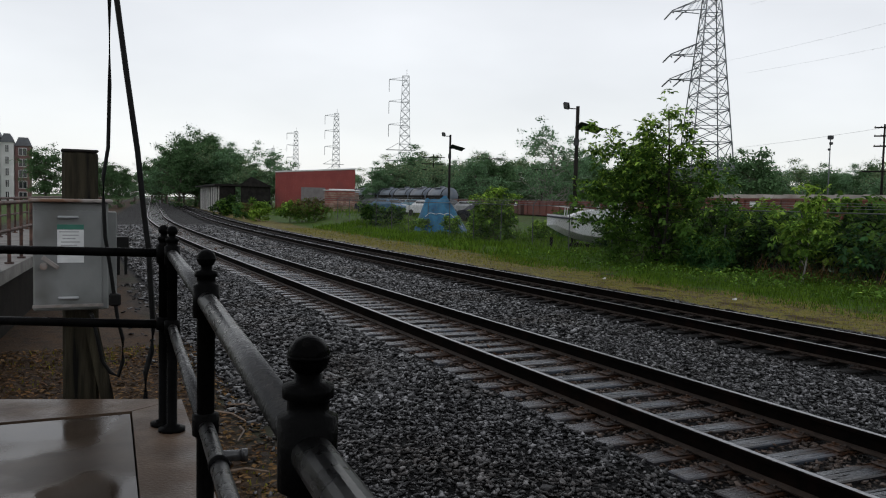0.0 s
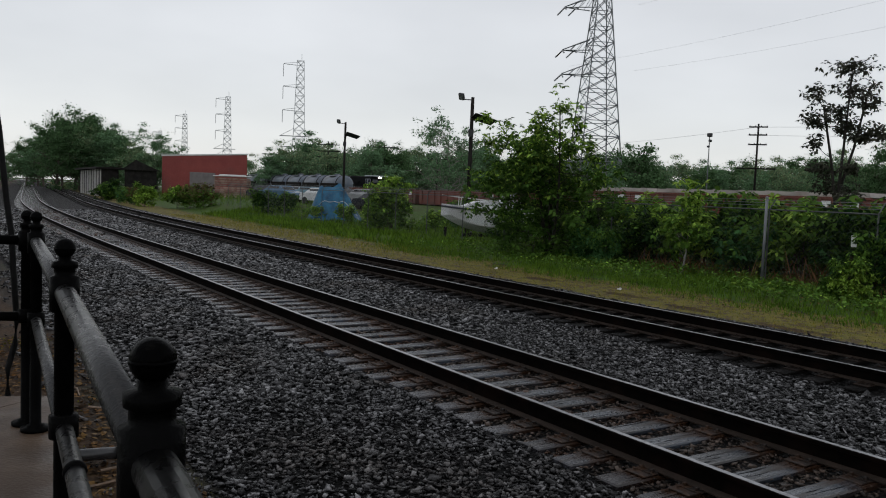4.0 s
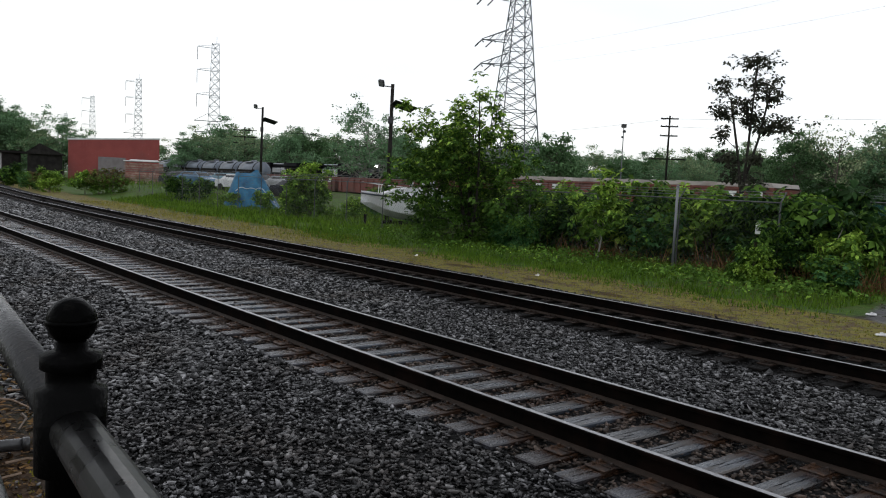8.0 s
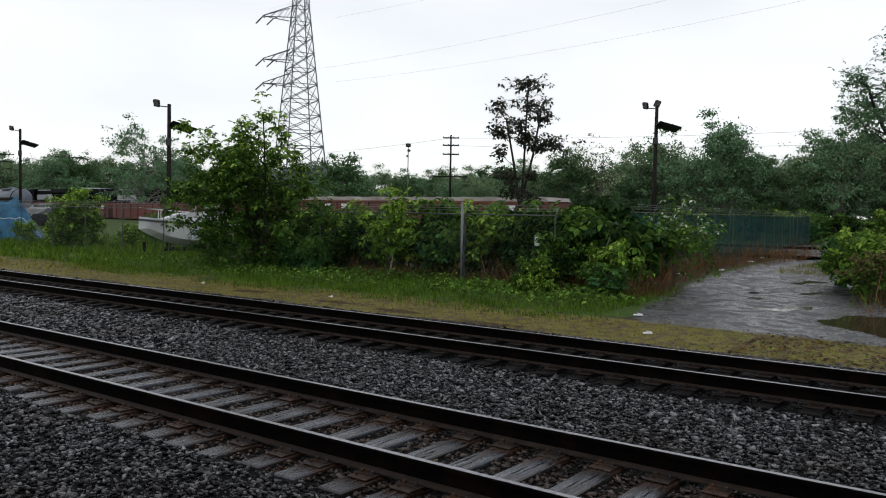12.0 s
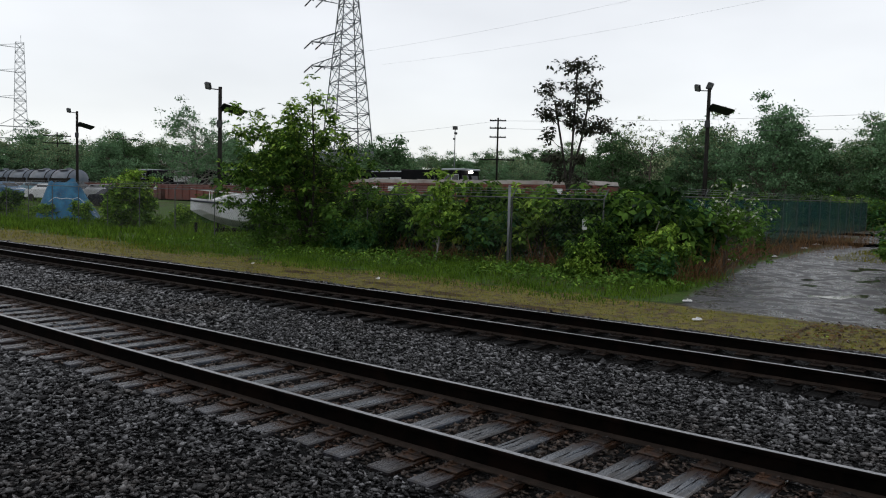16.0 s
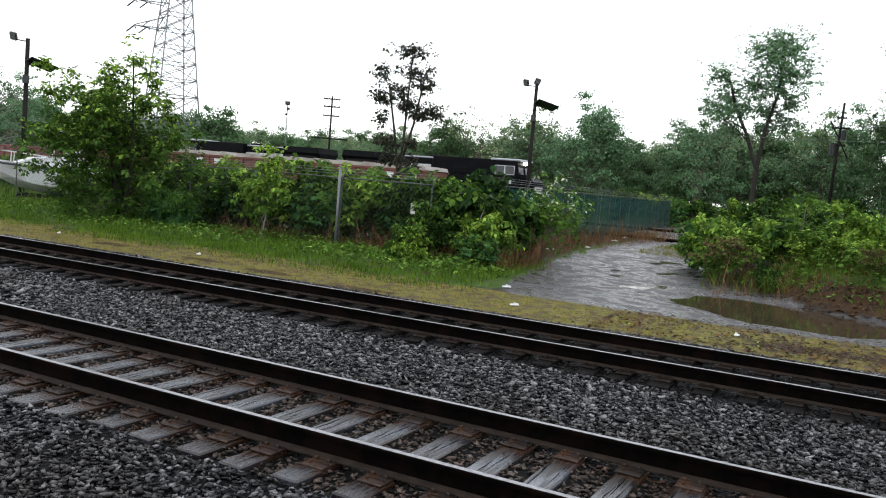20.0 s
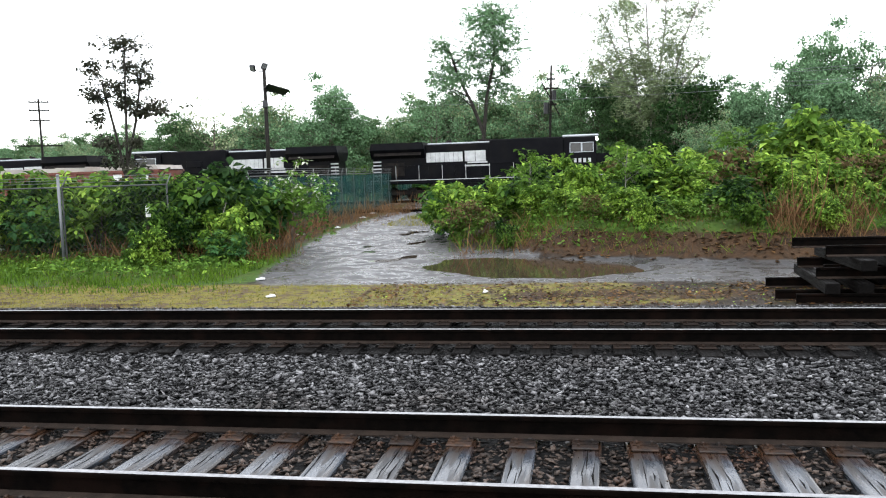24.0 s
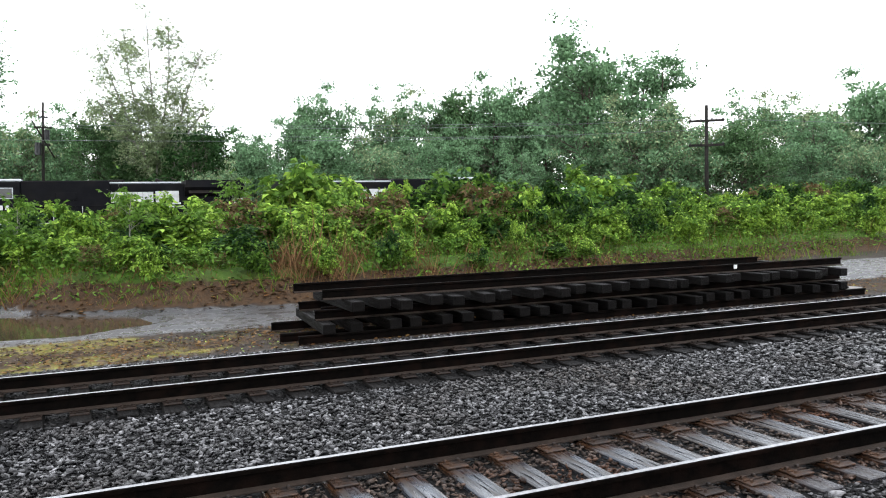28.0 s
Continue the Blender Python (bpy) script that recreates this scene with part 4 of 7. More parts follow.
def railing():
    r = thing("railing", "black painted pipe railing with ball finials, beaded with rain", "railing")
    line = lambda x: 0.23 - 0.0731 * (x + 1.03)
    posts = [(-4.72, 0.5), (-2.62, line(-2.62)), (-1.03, 0.23), (1.5, line(1.5))]
    for x, y in posts:
        finial_post(r, x, y, 1.012 if x > -1.5 else 1.033)
    end = [(-4.86, 0.47), (-5.4, -0.66), (-5.95, -1.85), (-6.5, -3.0)]
    for x, y in end:
        finial_post(r, x, y)
    for z, rad in ((DECK + 1.02, 0.03), (DECK + 0.6, 0.026)):
        for a, b in zip(posts[:-1], posts[1:]):
            za, zb = (z - (0.021 if p[0] > -1.5 else 0) for p in (a, b))
            part("rail_bar", Geo().cyl((*a, za), (*b, zb), rad, n=18), M["worn_pipe"], r, "worn pipe bar wet with rain", True)
        for a, b in zip(end[:-1], end[1:]):
            part("rail_bar", Geo().cyl((*a, z), (*b, z), 0.026, n=14), M["black_paint"], r, "", True)
    ring = Geo().turn((-2.2, line(-2.2), DECK + 0.6), [(0.0285, -0.01), (0.031, 0), (0.0285, 0.01)], 16, (1, -0.073, 0))
    part("coupling", ring, M["black_paint"], r, "", True)


railing()


def cabinet():
    c = thing("electrical_cabinet", "grey steel electrical cabinet with green and white label on post", "electrical box")
    x, y, z0, z1 = -6.12, -0.005, 1.235, 1.975
    part("body", Geo().box((x, y, (z0 + z1) / 2), (0.3, 0.47, z1 - z0), bevel=0.008), M["box_metal"], c)
    part("door", Geo().box((x + 0.163, y - 0.02, (z0 + z1) / 2 - 0.01), (0.022, 0.42, z1 - z0 - 0.09), bevel=0.006), M["box_metal"], c, "flat grey cabinet door")
    part("rain_lid", Geo().box((x + 0.02, y, z1 + 0.012), (0.38, 0.52, 0.022), bevel=0.005), M["box_edge"], c, "rusty overhanging lid")
    part("rim", Geo().box((x + 0.178, y - 0.02, z0 + 0.035), (0.012, 0.44, 0.02)), M["box_edge"], c)
    fx = x + 0.177
    part("warning_label", Geo().box((fx, y - 0.005, 1.715), (0.004, 0.165, 0.15)), M["white_label"], c, "white notice with small print")
    part("label_header", Geo().box((fx + 0.001, y - 0.005, 1.808), (0.004, 0.165, 0.034)), M["green_label"], c, "green band")
    part("lower_label", Geo().box((fx, y - 0.005, 1.602), (0.004, 0.165, 0.075)), M["white_label"], c)
    for k in range(6):
        part("print_line", Geo().box((fx + 0.0025, y - 0.015 + 0.01 * (k % 2), 1.775 - 0.023 * k), (0.002, 0.12 - 0.02 * (k % 3), 0.007)), M["grey_text"], c)
    for zz in (1.875, 1.325):
        part("handle", Geo().box((fx + 0.012, y - 0.02, zz), (0.03, 0.13, 0.018), bevel=0.005), M["galv"], c, "small steel grip")
    lv = Geo().cyl((fx, y - 0.17, 1.545), (fx + 0.05, y - 0.17, 1.545), 0.024, n=14).box((fx + 0.05, y - 0.13, 1.57), (0.016, 0.12, 0.03), rx=-38, bevel=0.004)
    part("latch_lever", lv, M["box_edge"], c)
    part("conduit_box", Geo().box((-6.22, 0.265, 1.58), (0.12, 0.06, 0.66), bevel=0.006), M["box_metal"], c)
    post = thing("timber_post", "square weathered timber post behind the cabinet", "post")
    q = Geo().box((-6.42, 0.06, 0.98), (0.24, 0.24, 2.72), bevel=0.02)
    part("shaft", q, M["old_wood"], post)
    part("cap", Geo().box((-6.42, 0.06, 2.345), (0.25, 0.25, 0.02), bevel=0.008), M["shed"], post)
    part("brace", Geo().box((-6.3, 0.27, 0.35), (0.08, 0.09, 1.5), rx=11), M["old_wood"], post)


cabinet()


def catenary(a, b, sag, n=20):
    a, b = Vector(a), Vector(b)
    return [a.lerp(b, i / n) - Vector((0, 0, sag * 4 * (i / n) * (1 - i / n))) for i in range(n + 1)]


def cables():
    k = Geo().tube([(-5.72, -0.14, 6.6), (-5.72, 0.27, 3.32), (-5.72, 0.33, 2.84), (-5.72, 0.4, 2.32), (-5.72, 0.44, 1.9), (-5.72, 0.47, 1.67), (-5.72, 0.48, 1.44), (-5.72, 0.5, 1.13), (-5.72, 0.49, 0.97), (-5.72, 0.45, 0.82), (-5.72, 0.45, 0.64), (-5.72, 0.45, -0.3)], 0.019, 10)
    tagged(part("power_cable", k, M["cable"], smooth=True), "thick black cable dropping from overhead to the ground", "cable")
    k = Geo().tube([(-5.8, 0.23, 6.6), (-5.8, 0.23, 3.33), (-5.8, 0.23, 2.77), (-5.8, 0.22, 2.35), (-5.8, 0.19, 2.16), (-5.8, 0.19, 1.98), (-5.8, 0.2, 1.75), (-5.8, 0.23, 1.55), (-5.8, 0.26, 1.32), (-5.8, 0.28, 1.17), (-5.8, 0.31, 1.05), (-5.8, 0.31, 0.89), (-5.8, 0.28, 0.79), (-5.8, 0.23, 0.82), (-5.8, 0.18, 0.9), (-5.8, 0.15, 1.06), (-5.8, 0.12, 1.21), (-6.0, 0.12, 1.2)], 0.013, 10)
    t = tagged(part("signal_cable", k, M["cable"], smooth=True), "thin black cable looping down beside the cabinet", "cable")
    part("connector", Geo().box((-5.8, 0.26, 1.32), (0.05, 0.075, 0.085), bevel=0.01), M["cable"], t, "moulded cable joint")


cables()
st = thing("relay_box", "black trackside relay box on short legs", "relay box")
part("box", Geo().box((-24.8, 1.6, 0.62), (0.3, 0.36, 0.4), bevel=0.03), M["cable"], st)
part("leg", Geo().box((-24.8, 1.7, 0.06), (0.08, 0.08, 0.76)), M["cable"], st)
part("leg", Geo().box((-24.8, 1.5, 0.06), (0.08, 0.08, 0.76)), M["cable"], st)


def ramp():
    r = thing("ramp", "old concrete walkway beside the line", "walkway", kind="structure")
    q, base = Geo(), Geo()
    pts = [(-6.95, -1.5, 0.86), (-16.5, -0.5, 0.86), (-45, 2.2, 0.86)]
    for a, b in zip(pts[:-1], pts[1:]):
        base.add([(a[0], a[1] - 0.2, LOW - 0.1), (b[0], b[1] - 0.2, LOW - 0.1), (b[0], b[1] - 1.5, LOW - 0.1), (a[0], a[1] - 1.5, LOW - 0.1),
                  (a[0], a[1] - 0.2, a[2] - 0.2), (b[0], b[1] - 0.2, b[2] - 0.2), (b[0], b[1] - 1.5, b[2] - 0.2), (a[0], a[1] - 1.5, a[2] - 0.2)],
                 [(3, 2, 1, 0), (4, 5, 6, 7), (0, 1, 5, 4), (1, 2, 6, 5), (2, 3, 7, 6), (3, 0, 4, 7)])
        q.add([(a[0], a[1], a[2] - 0.2), (b[0], b[1], b[2] - 0.2), (b[0], b[1] - 1.7, b[2] - 0.2), (a[0], a[1] - 1.7, a[2] - 0.2),
               (a[0], a[1], a[2]), (b[0], b[1], b[2]), (b[0], b[1] - 1.7, b[2]), (a[0], a[1] - 1.7, a[2])],
              [(3, 2, 1, 0), (4, 5, 6, 7), (0, 1, 5, 4), (1, 2, 6, 5), (2, 3, 7, 6), (3, 0, 4, 7)])
    part("walkway_slab", q, M["concrete_old"], r)
    # the dark wall stands for the shaded void under the slab
    part("foundation", base, M["dark_base"], r, "set-back foundation wall coloured dark for the shade under the slab")
    h = thing("handrail", "rust-red pipe handrail along the old walkway", "railing")
    for off in (-0.12, -1.58):
        tops, mids = [], []
        for k in range(30):
            x = -7.3 - k * 1.25
            if x > -16.5:
                u = (x + 6.95) / -9.55
                y, z = -1.5 + 1.0 * u, 0.86
            else:
                u = (x + 16.5) / -28.5
                y, z = -0.5 + 2.7 * u, 0.86
            y += off
            lean = 0.0
            part("post", Geo().cyl((x, y, z), (x + lean, y, z + 1.0), 0.03, n=8).cyl((x, y, z), (x, y, z + 0.03), 0.07, n=8), M["rust_rail"], h, smooth=False)
            tops.append((x, y, z + 1.0))
            mids.append((x, y, z + 0.55))
        part("top_bar", Geo().tube(tops, 0.034, 8), M["rust_rail"], h, smooth=True)
        part("middle_bar", Geo().tube(mids, 0.028, 8), M["rust_rail"], h, smooth=True)


ramp()

# ---- stack of spare track panels ----


def panel_stack():
    s = thing("track_panel_stack", "stack of old track panels with rusty rails and dark ties", "track panels")
    rng = np.random.default_rng(21)
    x0, x1, yc = 3.15, 17.3, 15.0
    top = LOW + 0.186
    def bar(a, b, y, z):
        ob = new("rail", rail_mesh("rail", 0.0, [a, b], False))
        ob.data.materials[1] = M["rail_side"]
        ob.parent = s
        ob.matrix_basis = pose(0, y, z, rng.normal() * 0.6, 0, rng.normal() * 0.1)
    def row(z, a, b, y):
        for k in range(int((b - a) / 0.53)):
            ob = new("tie", tie_dark[int(rng.integers(4))])
            ob.parent = s
            ob.matrix_basis = pose(a + k * 0.53 + rng.normal() * 0.04, y + rng.normal() * 0.07, z + rng.normal() * 0.006, rng.normal() * 0.7, rng.normal() * 1.5, rng.normal() * 2.0)
    bar(x0 + 0.08, x1 + 0.25, yc - 0.75, top)
    bar(x0 + 0.25, x1 + 0.1, yc + 0.75, top)
    bar(x0 + 0.3, x1 + 0.2, yc - 1.2, top)
    z = top + 0.182
    row(z, x0 + 0.95, x1 + 0.35, yc)
    bar(x0 + 0.72, x1 - 0.1, yc - 0.75, z + 0.19)
    bar(x0 + 0.95, x1 + 0.1, yc - 0.35, z + 0.19)
    bar(x0 + 0.8, x1 - 0.3, yc + 0.75, z + 0.19)
    z2 = z + 0.19 + 0.18
    row(z2, x0 + 1.3, x1 + 0.2, yc - 0.05)
    bar(x0 + 0.7, x1 - 1.3, yc + 0.72, z2 + 0.19)
    bar(x0 + 0.86, x1 - 0.1, yc - 0.78, z2 + 0.19)
    part("joint_bar", Geo().box((x0 + 10.6, yc - 0.82, z2 + 0.13), (0.09, 0.02, 0.09)), M["white_label"], s, "pale splice plate")
    part("slab", Geo().box((x0 + 14.6, yc - 0.6, LOW + 0.06), (0.55, 0.4, 0.16), rz=8, bevel=0.02), M["concrete_old"], s, "pale concrete block")


panel_stack()

# ---- yard lighting, poles and wires ----


def yard_lamp(x, y, h, turn, two):
    t = thing("yard_lamp", "solar yard light on a dark timber pole with black floodlights", "street lamp", pose(x, y, LOW, 0, 0, turn), group="yard lights")
    part("pole", Geo().cyl((0, 0, 0), (0.03, 0, h), 0.13, 0.095, 12), M["pole"], t, smooth=True)
    part("arm", Geo().cyl((0, 0, h - 0.15), (-0.55, 0, h - 0.12), 0.03, n=8), M["black_metal"], t)
    def flood(px, pz, tilt, rz):
        f = part("floodlight", Geo().box((0, 0, 0), (0.34, 0.16, 0.4), bevel=0.03).box((0, 0.1, 0), (0.24, 0.06, 0.3)), M["black_metal"], t, "black floodlight head", at=pose(px, 0, pz, tilt, 12, rz))
        part("lens", Geo().box((0, -0.085, 0), (0.28, 0.012, 0.33)), M["lens"], f)
    flood(-0.6, h + 0.02, 35, -30)
    if two:
        flood(0.05, h + 0.12, 30, 25)
    pn = part("solar_panel", Geo().box((0, 0, 0), (1.25, 0.85, 0.04), bevel=0.008), M["panel_blue"], t, "dark solar panel", at=pose(0.66, -0.1, h - 1.2, -14, 14, 18))
    part("panel_frame", Geo().box((0, -0.43, 0), (1.28, 0.03, 0.05)).box((0, 0.43, 0), (1.28, 0.03, 0.05)).box((0.63, 0, 0), (0.03, 0.83, 0.05)).box((-0.63, 0, 0), (0.03, 0.83, 0.05)), M["cable"], pn)
    part("bracket", Geo().cyl((0, 0, h - 1.3), (0.5, 0, h - 1.22), 0.03, n=8), M["black_metal"], t)
    part("battery_box", Geo().box((0, -0.16, h - 2.0), (0.3, 0.2, 0.4), bevel=0.02), M["black_metal"], t)


yard_lamp(-67.3, 32.8, 8.5, 64, False)
yard_lamp(-37.2, 25.9, 7.75, 55, False)
yard_lamp(-17.6, 44.2, 8.5, 22, True)


def utility_pole(x, y, h, turn, arms, lean=0.0):
    t = thing("utility_pole", "dark timber utility pole with cross-arms and insulators", "utility pole", pose(x, y, LOW, 0, lean, turn), group="utility poles")
    part("pole", Geo().cyl((0, 0, 0), (0, 0, h), 0.16, 0.11, 10), M["pole"], t, smooth=True)
    for k, (z, w) in enumerate(arms):
        a = part("cross_arm", Geo().box((0, -0.12, z), (w, 0.12, 0.17)), M["pole"], t)
        for j in range(4):
            u = (j / 3 - 0.5) * (w - 0.2)
            part("insulator", Geo().turn((u, -0.1, z + 0.06), [(0.03, 0), (0.055, 0.05), (0.05, 0.1), (0.025, 0.14)], 8), M["black_metal"], a)
    return t


utility_pole(-63.8, 88.3, 12.6, 36, [(12.2, 2.2), (11.2, 2.2), (10.0, 2.2), (7.0, 4.6)])
utility_pole(-136, 63, 11.0, 65, [(10.4, 4.2), (9.2, 4.2), (8.1, 4.0)])
utility_pole(-131.5, 72.3, 10.8, 61, [(10.4, 4.6)])
utility_pole(-150, 58, 9.0, 68, [(8.6, 4.0)])
utility_pole(-122, 78, 9.6, 57, [(9.2, 3.6), (8.4, 3.6)])
tp = utility_pole(40.5, 44.4, 9.1, -42, [(8.0, 2.4), (6.3, 2.4)])
sp = utility_pole(-3.3, 89.1, 13.4, 2, [(11.9, 0.9), (10.9, 1.6), (9.2, 1.3)], 2.0)
part("transformer", Geo().cyl((-0.45, -0.2, 8.2), (-0.45, -0.2, 9.4), 0.3, n=12).cyl((0.35, -0.2, 9.7), (0.35, -0.2, 10.7), 0.24, n=12), M["black_metal"], sp, "pair of dark transformer cans")
part("strut", Geo().cyl((1.0, -0.1, 8.0), (-1.0, -0.1, 11.6), 0.08, n=6), M["pole"], sp)
ant = thing("antenna_mast", "thin lattice mast with a small dark head above the yard", "mast", pose(-56.5, 70.1, LOW))
part("mast", Geo().cyl((0, 0, 0), (0, 0, 9.6), 0.07, 0.05, 6), M["galv_dark"], ant)
for x, z, w in ((0, 9.6, 0.45), (0.1, 9.0, 0.3), (-0.1, 8.4, 0.25)):
    part("head", Geo().box((x, 0, z), (w, w, w * 0.9), bevel=0.05), M["black_metal"], ant)

for a, b, sag, lab in (((-63.8, 88.3, 11.9), (40.5, 60, 9.2), 1.2, "w"), ((-63.8, 88.3, 10.9), (40.5, 60, 8.0), 1.3, "w"), ((-131.5, 72.3, 10.1), (-63.8, 88.3, 11.9), 1.5, "w"),
                       ((-3.3, 89.1, 11.6), (40.5, 44.4, 7.9), 0.9, "w"), ((-3.3, 89.1, 10.9), (40.5, 44.4, 7.1), 0.9, "w"), ((40.5, 44.4, 7.9), (140, 10, 9), 1.5, "w")):
    tagged(part("overhead_wire", Geo().tube(catenary(a, b, sag), 0.014, 5), M["galv_dark"]), "thin overhead wire slung between poles", "wire", "overhead wires")

# ---- steel pylons ----


def lattice(geo, z0, z1, w0, w1, bays, r):
    for k in range(bays):
        a, b = k / bays, (k + 1) / bays
        za, zb = z0 + (z1 - z0) * a, z0 + (z1 - z0) * b
        wa, wb = (w0 + (w1 - w0) * a) / 2, (w0 + (w1 - w0) * b) / 2
        ca = [(-wa, -wa, za), (wa, -wa, za), (wa, wa, za), (-wa, wa, za)]
        cb = [(-wb, -wb, zb), (wb, -wb, zb), (wb, wb, zb), (-wb, wb, zb)]
        for i in range(4):
            j = (i + 1) % 4
            geo.cyl(ca[i], cb[i], r * 1.7, n=4, caps=False)
            geo.cyl(ca[i], cb[j], r, n=4, caps=False)
            geo.cyl(ca[j], cb[i], r, n=4, caps=False)
            geo.cyl(cb[i], cb[j], r, n=4, caps=False)


def big_pylon(x, y, turn):
    t = thing("pylon", "tall dark steel lattice pylon with three pairs of arms", "pylon", pose(x, y, LOW, 0, 0, turn))
    q = Geo()
    lattice(q, 0, 14, 9.2, 6.9, 3, 0.09)
    lattice(q, 14, 40, 6.9, 2.5, 9, 0.075)
    lattice(q, 40, 50, 2.5, 1.7, 4, 0.07)
    part("tower", q, M["galv_dark"], t)
    for z in (25.4, 29.8, 37.6, 44):
        for s in (-1,):
            arm = Geo()
            w = 7.2
            for yy in (-1.6, 1.6):
                arm.cyl((s * 1.7, yy, z), (s * w, 0, z - 0.1), 0.09, n=4).cyl((s * 1.5, yy, z + 2.4), (s * w, 0, z), 0.08, n=4)
                for k in range(1, 4):
                    u = k / 4
                    arm.cyl((s * (1.7 + (w - 1.7) * u), yy * (1 - u), z - 0.1 * u), (s * (1.5 + (w - 1.5) * (u - 0.2)), yy * (1.2 - u), z + 2.4 - 2.4 * (u - 0.2)), 0.05, n=4)
            a = part("arm", arm, M["galv_dark"], t)
            for yy in (-1, 1):
                part("insulator", Geo().cyl((s * w, 0, z - 0.15), (s * (w + 0.5), yy * 2.6, z - 1.0), 0.13, n=6), M["black_metal"], a)
                part("insulator", Geo().cyl((s * (w - 2.2), yy * 0.4, z - 0.1), (s * (w - 1.7), yy * 2.9, z - 0.9), 0.12, n=6), M["black_metal"], a)


big_pylon(-112.4, 106.8, 66)


def slim_pylon(x, y, turn, h, r):
    t = thing("pylon", "slender steel pylon with hanging insulators, coloured pale to stand for mist", "pylon", pose(x, y, LOW, 0, 0, turn), group="far pylons")
    q = Geo()
    lattice(q, 0, h * 0.42, 6.4, 3.7, 4, r)
    lattice(q, h * 0.42, h, 3.5, 2.1, 9, r)
    # pale steel carries the distance haze
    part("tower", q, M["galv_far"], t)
    for u in (0.965, 0.8, 0.625):
        z = h * u
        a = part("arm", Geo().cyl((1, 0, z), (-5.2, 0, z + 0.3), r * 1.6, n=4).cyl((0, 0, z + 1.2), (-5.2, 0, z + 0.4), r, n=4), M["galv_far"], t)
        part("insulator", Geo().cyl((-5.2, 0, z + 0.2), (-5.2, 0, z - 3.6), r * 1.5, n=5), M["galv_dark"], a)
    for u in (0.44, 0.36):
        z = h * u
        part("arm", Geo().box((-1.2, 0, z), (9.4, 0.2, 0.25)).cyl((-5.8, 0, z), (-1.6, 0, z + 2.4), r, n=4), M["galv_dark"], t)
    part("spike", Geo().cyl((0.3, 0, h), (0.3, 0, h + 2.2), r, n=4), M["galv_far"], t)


slim_pylon(-236.9, 99.6, 67, 41.5, 0.06)
slim_pylon(-357, 116, 72, 41.5, 0.07)
slim_pylon(-463, 126, 75, 41.0, 0.08)
slim_pylon(-600, 146, 76, 39.0, 0.11)
slim_pylon(-770, 165, 78, 38.0, 0.12)
for off in (-6.5, 6.5):
    for z in (26.5, 38.7):
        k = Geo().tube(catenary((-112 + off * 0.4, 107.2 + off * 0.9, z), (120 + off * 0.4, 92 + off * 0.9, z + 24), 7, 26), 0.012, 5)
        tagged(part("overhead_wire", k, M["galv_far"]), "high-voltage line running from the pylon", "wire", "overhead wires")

# ---- fences ----


def chain_fence(a, b, posts_every, name_label, top, screen=False):
    f = thing("chain_link_fence", name_label, "fence")
    a, b = Vector((*a, LOW)), Vector((*b, LOW))
    d = b - a
    ln = d.length
    u = d / ln
    n = int(ln / posts_every)
    for k in range(n + 1):
        p = a + u * (k * ln / n)
        part("post", Geo().cyl(p, p + Vector((0, 0, top - LOW + 0.04)), 0.024, n=8).cyl(p + Vector((0, 0, top - LOW)), p + Vector((0.02, 0.24, top - LOW + 0.3)), 0.018, n=6), M["fence_steel"], f)
    part("top_rail", Geo().cyl(a + Vector((0, 0, top - LOW)), b + Vector((0, 0, top - LOW)), 0.02, n=8), M["fence_steel"], f)
    wires = Geo()
    step, hgt = 0.16, top - LOW
    m = int(ln / step)
    for k in range(-int(hgt / step), m):
        for s in (1, -1):
            x0, x1 = k * step, k * step + hgt
            if s < 0:
                x0, x1 = x1, x0
            z0, z1 = 0.0, hgt
            def clip(xa, za, xb, zb):
                t0 = (0 - xa) / (xb - xa)
                t1 = (ln - xa) / (xb - xa)
                lo, hi = max(0, min(t0, t1)), min(1, max(t0, t1))
                return (lo, hi) if hi > lo else None
            c = clip(x0, z0, x1, z1)
            if c:
                p = a + u * (x0 + (x1 - x0) * c[0]) + Vector((0, 0, hgt * c[0]))
                q = a + u * (x0 + (x1 - x0) * c[1]) + Vector((0, 0, hgt * c[1]))
                wires.cyl(p, q, 0.0018, n=3, caps=False)
    ob = part("mesh_wire", wires, M["fence_steel"], f)
    tagged(ob, "fine chain-link wire", kind="stuff")
    for zz in (0.12, 0.2, 0.28):
        part("barbed_strand", Geo().cyl(a + Vector((0, zz * 0.8, top - LOW + zz)), b + Vector((0, zz * 0.8, top - LOW + zz)), 0.006, n=4), M["galv_dark"], f)
    if screen:
        k = 0
        L = int(ln / 4)
        for k in range(L):
            p, q = a + u * (k * ln / L + 0.05), a + u * ((k + 1) * ln / L - 0.05)
            g2 = Geo()
            nx, nz = 8, 5
            vs, fs = [], []
            w = Vector((-u.y, u.x, 0))
            for side in (0.0, 0.006):
                for j in range(nz + 1):
                    for i in range(nx + 1):
                        bulge = 0.05 * math.sin(math.pi * i / nx) * math.sin(math.pi * j / nz) * (1 + 0.5 * math.sin(k))
                        vs.append(p.lerp(q, i / nx) + Vector((0, 0, 0.12 + (hgt - 0.2) * j / nz)) + w * (side + bulge))
            for s in (0, (nx + 1) * (nz + 1)):
                for j in range(nz):
                    for i in range(nx):
                        o = s + j * (nx + 1) + i
                        fs.append((o, o + 1, o + nx + 2, o + nx + 1))
            g2.add(vs, fs)
            part("screen", g2, M["fabric"], f, "dark green privacy screen")
    return f


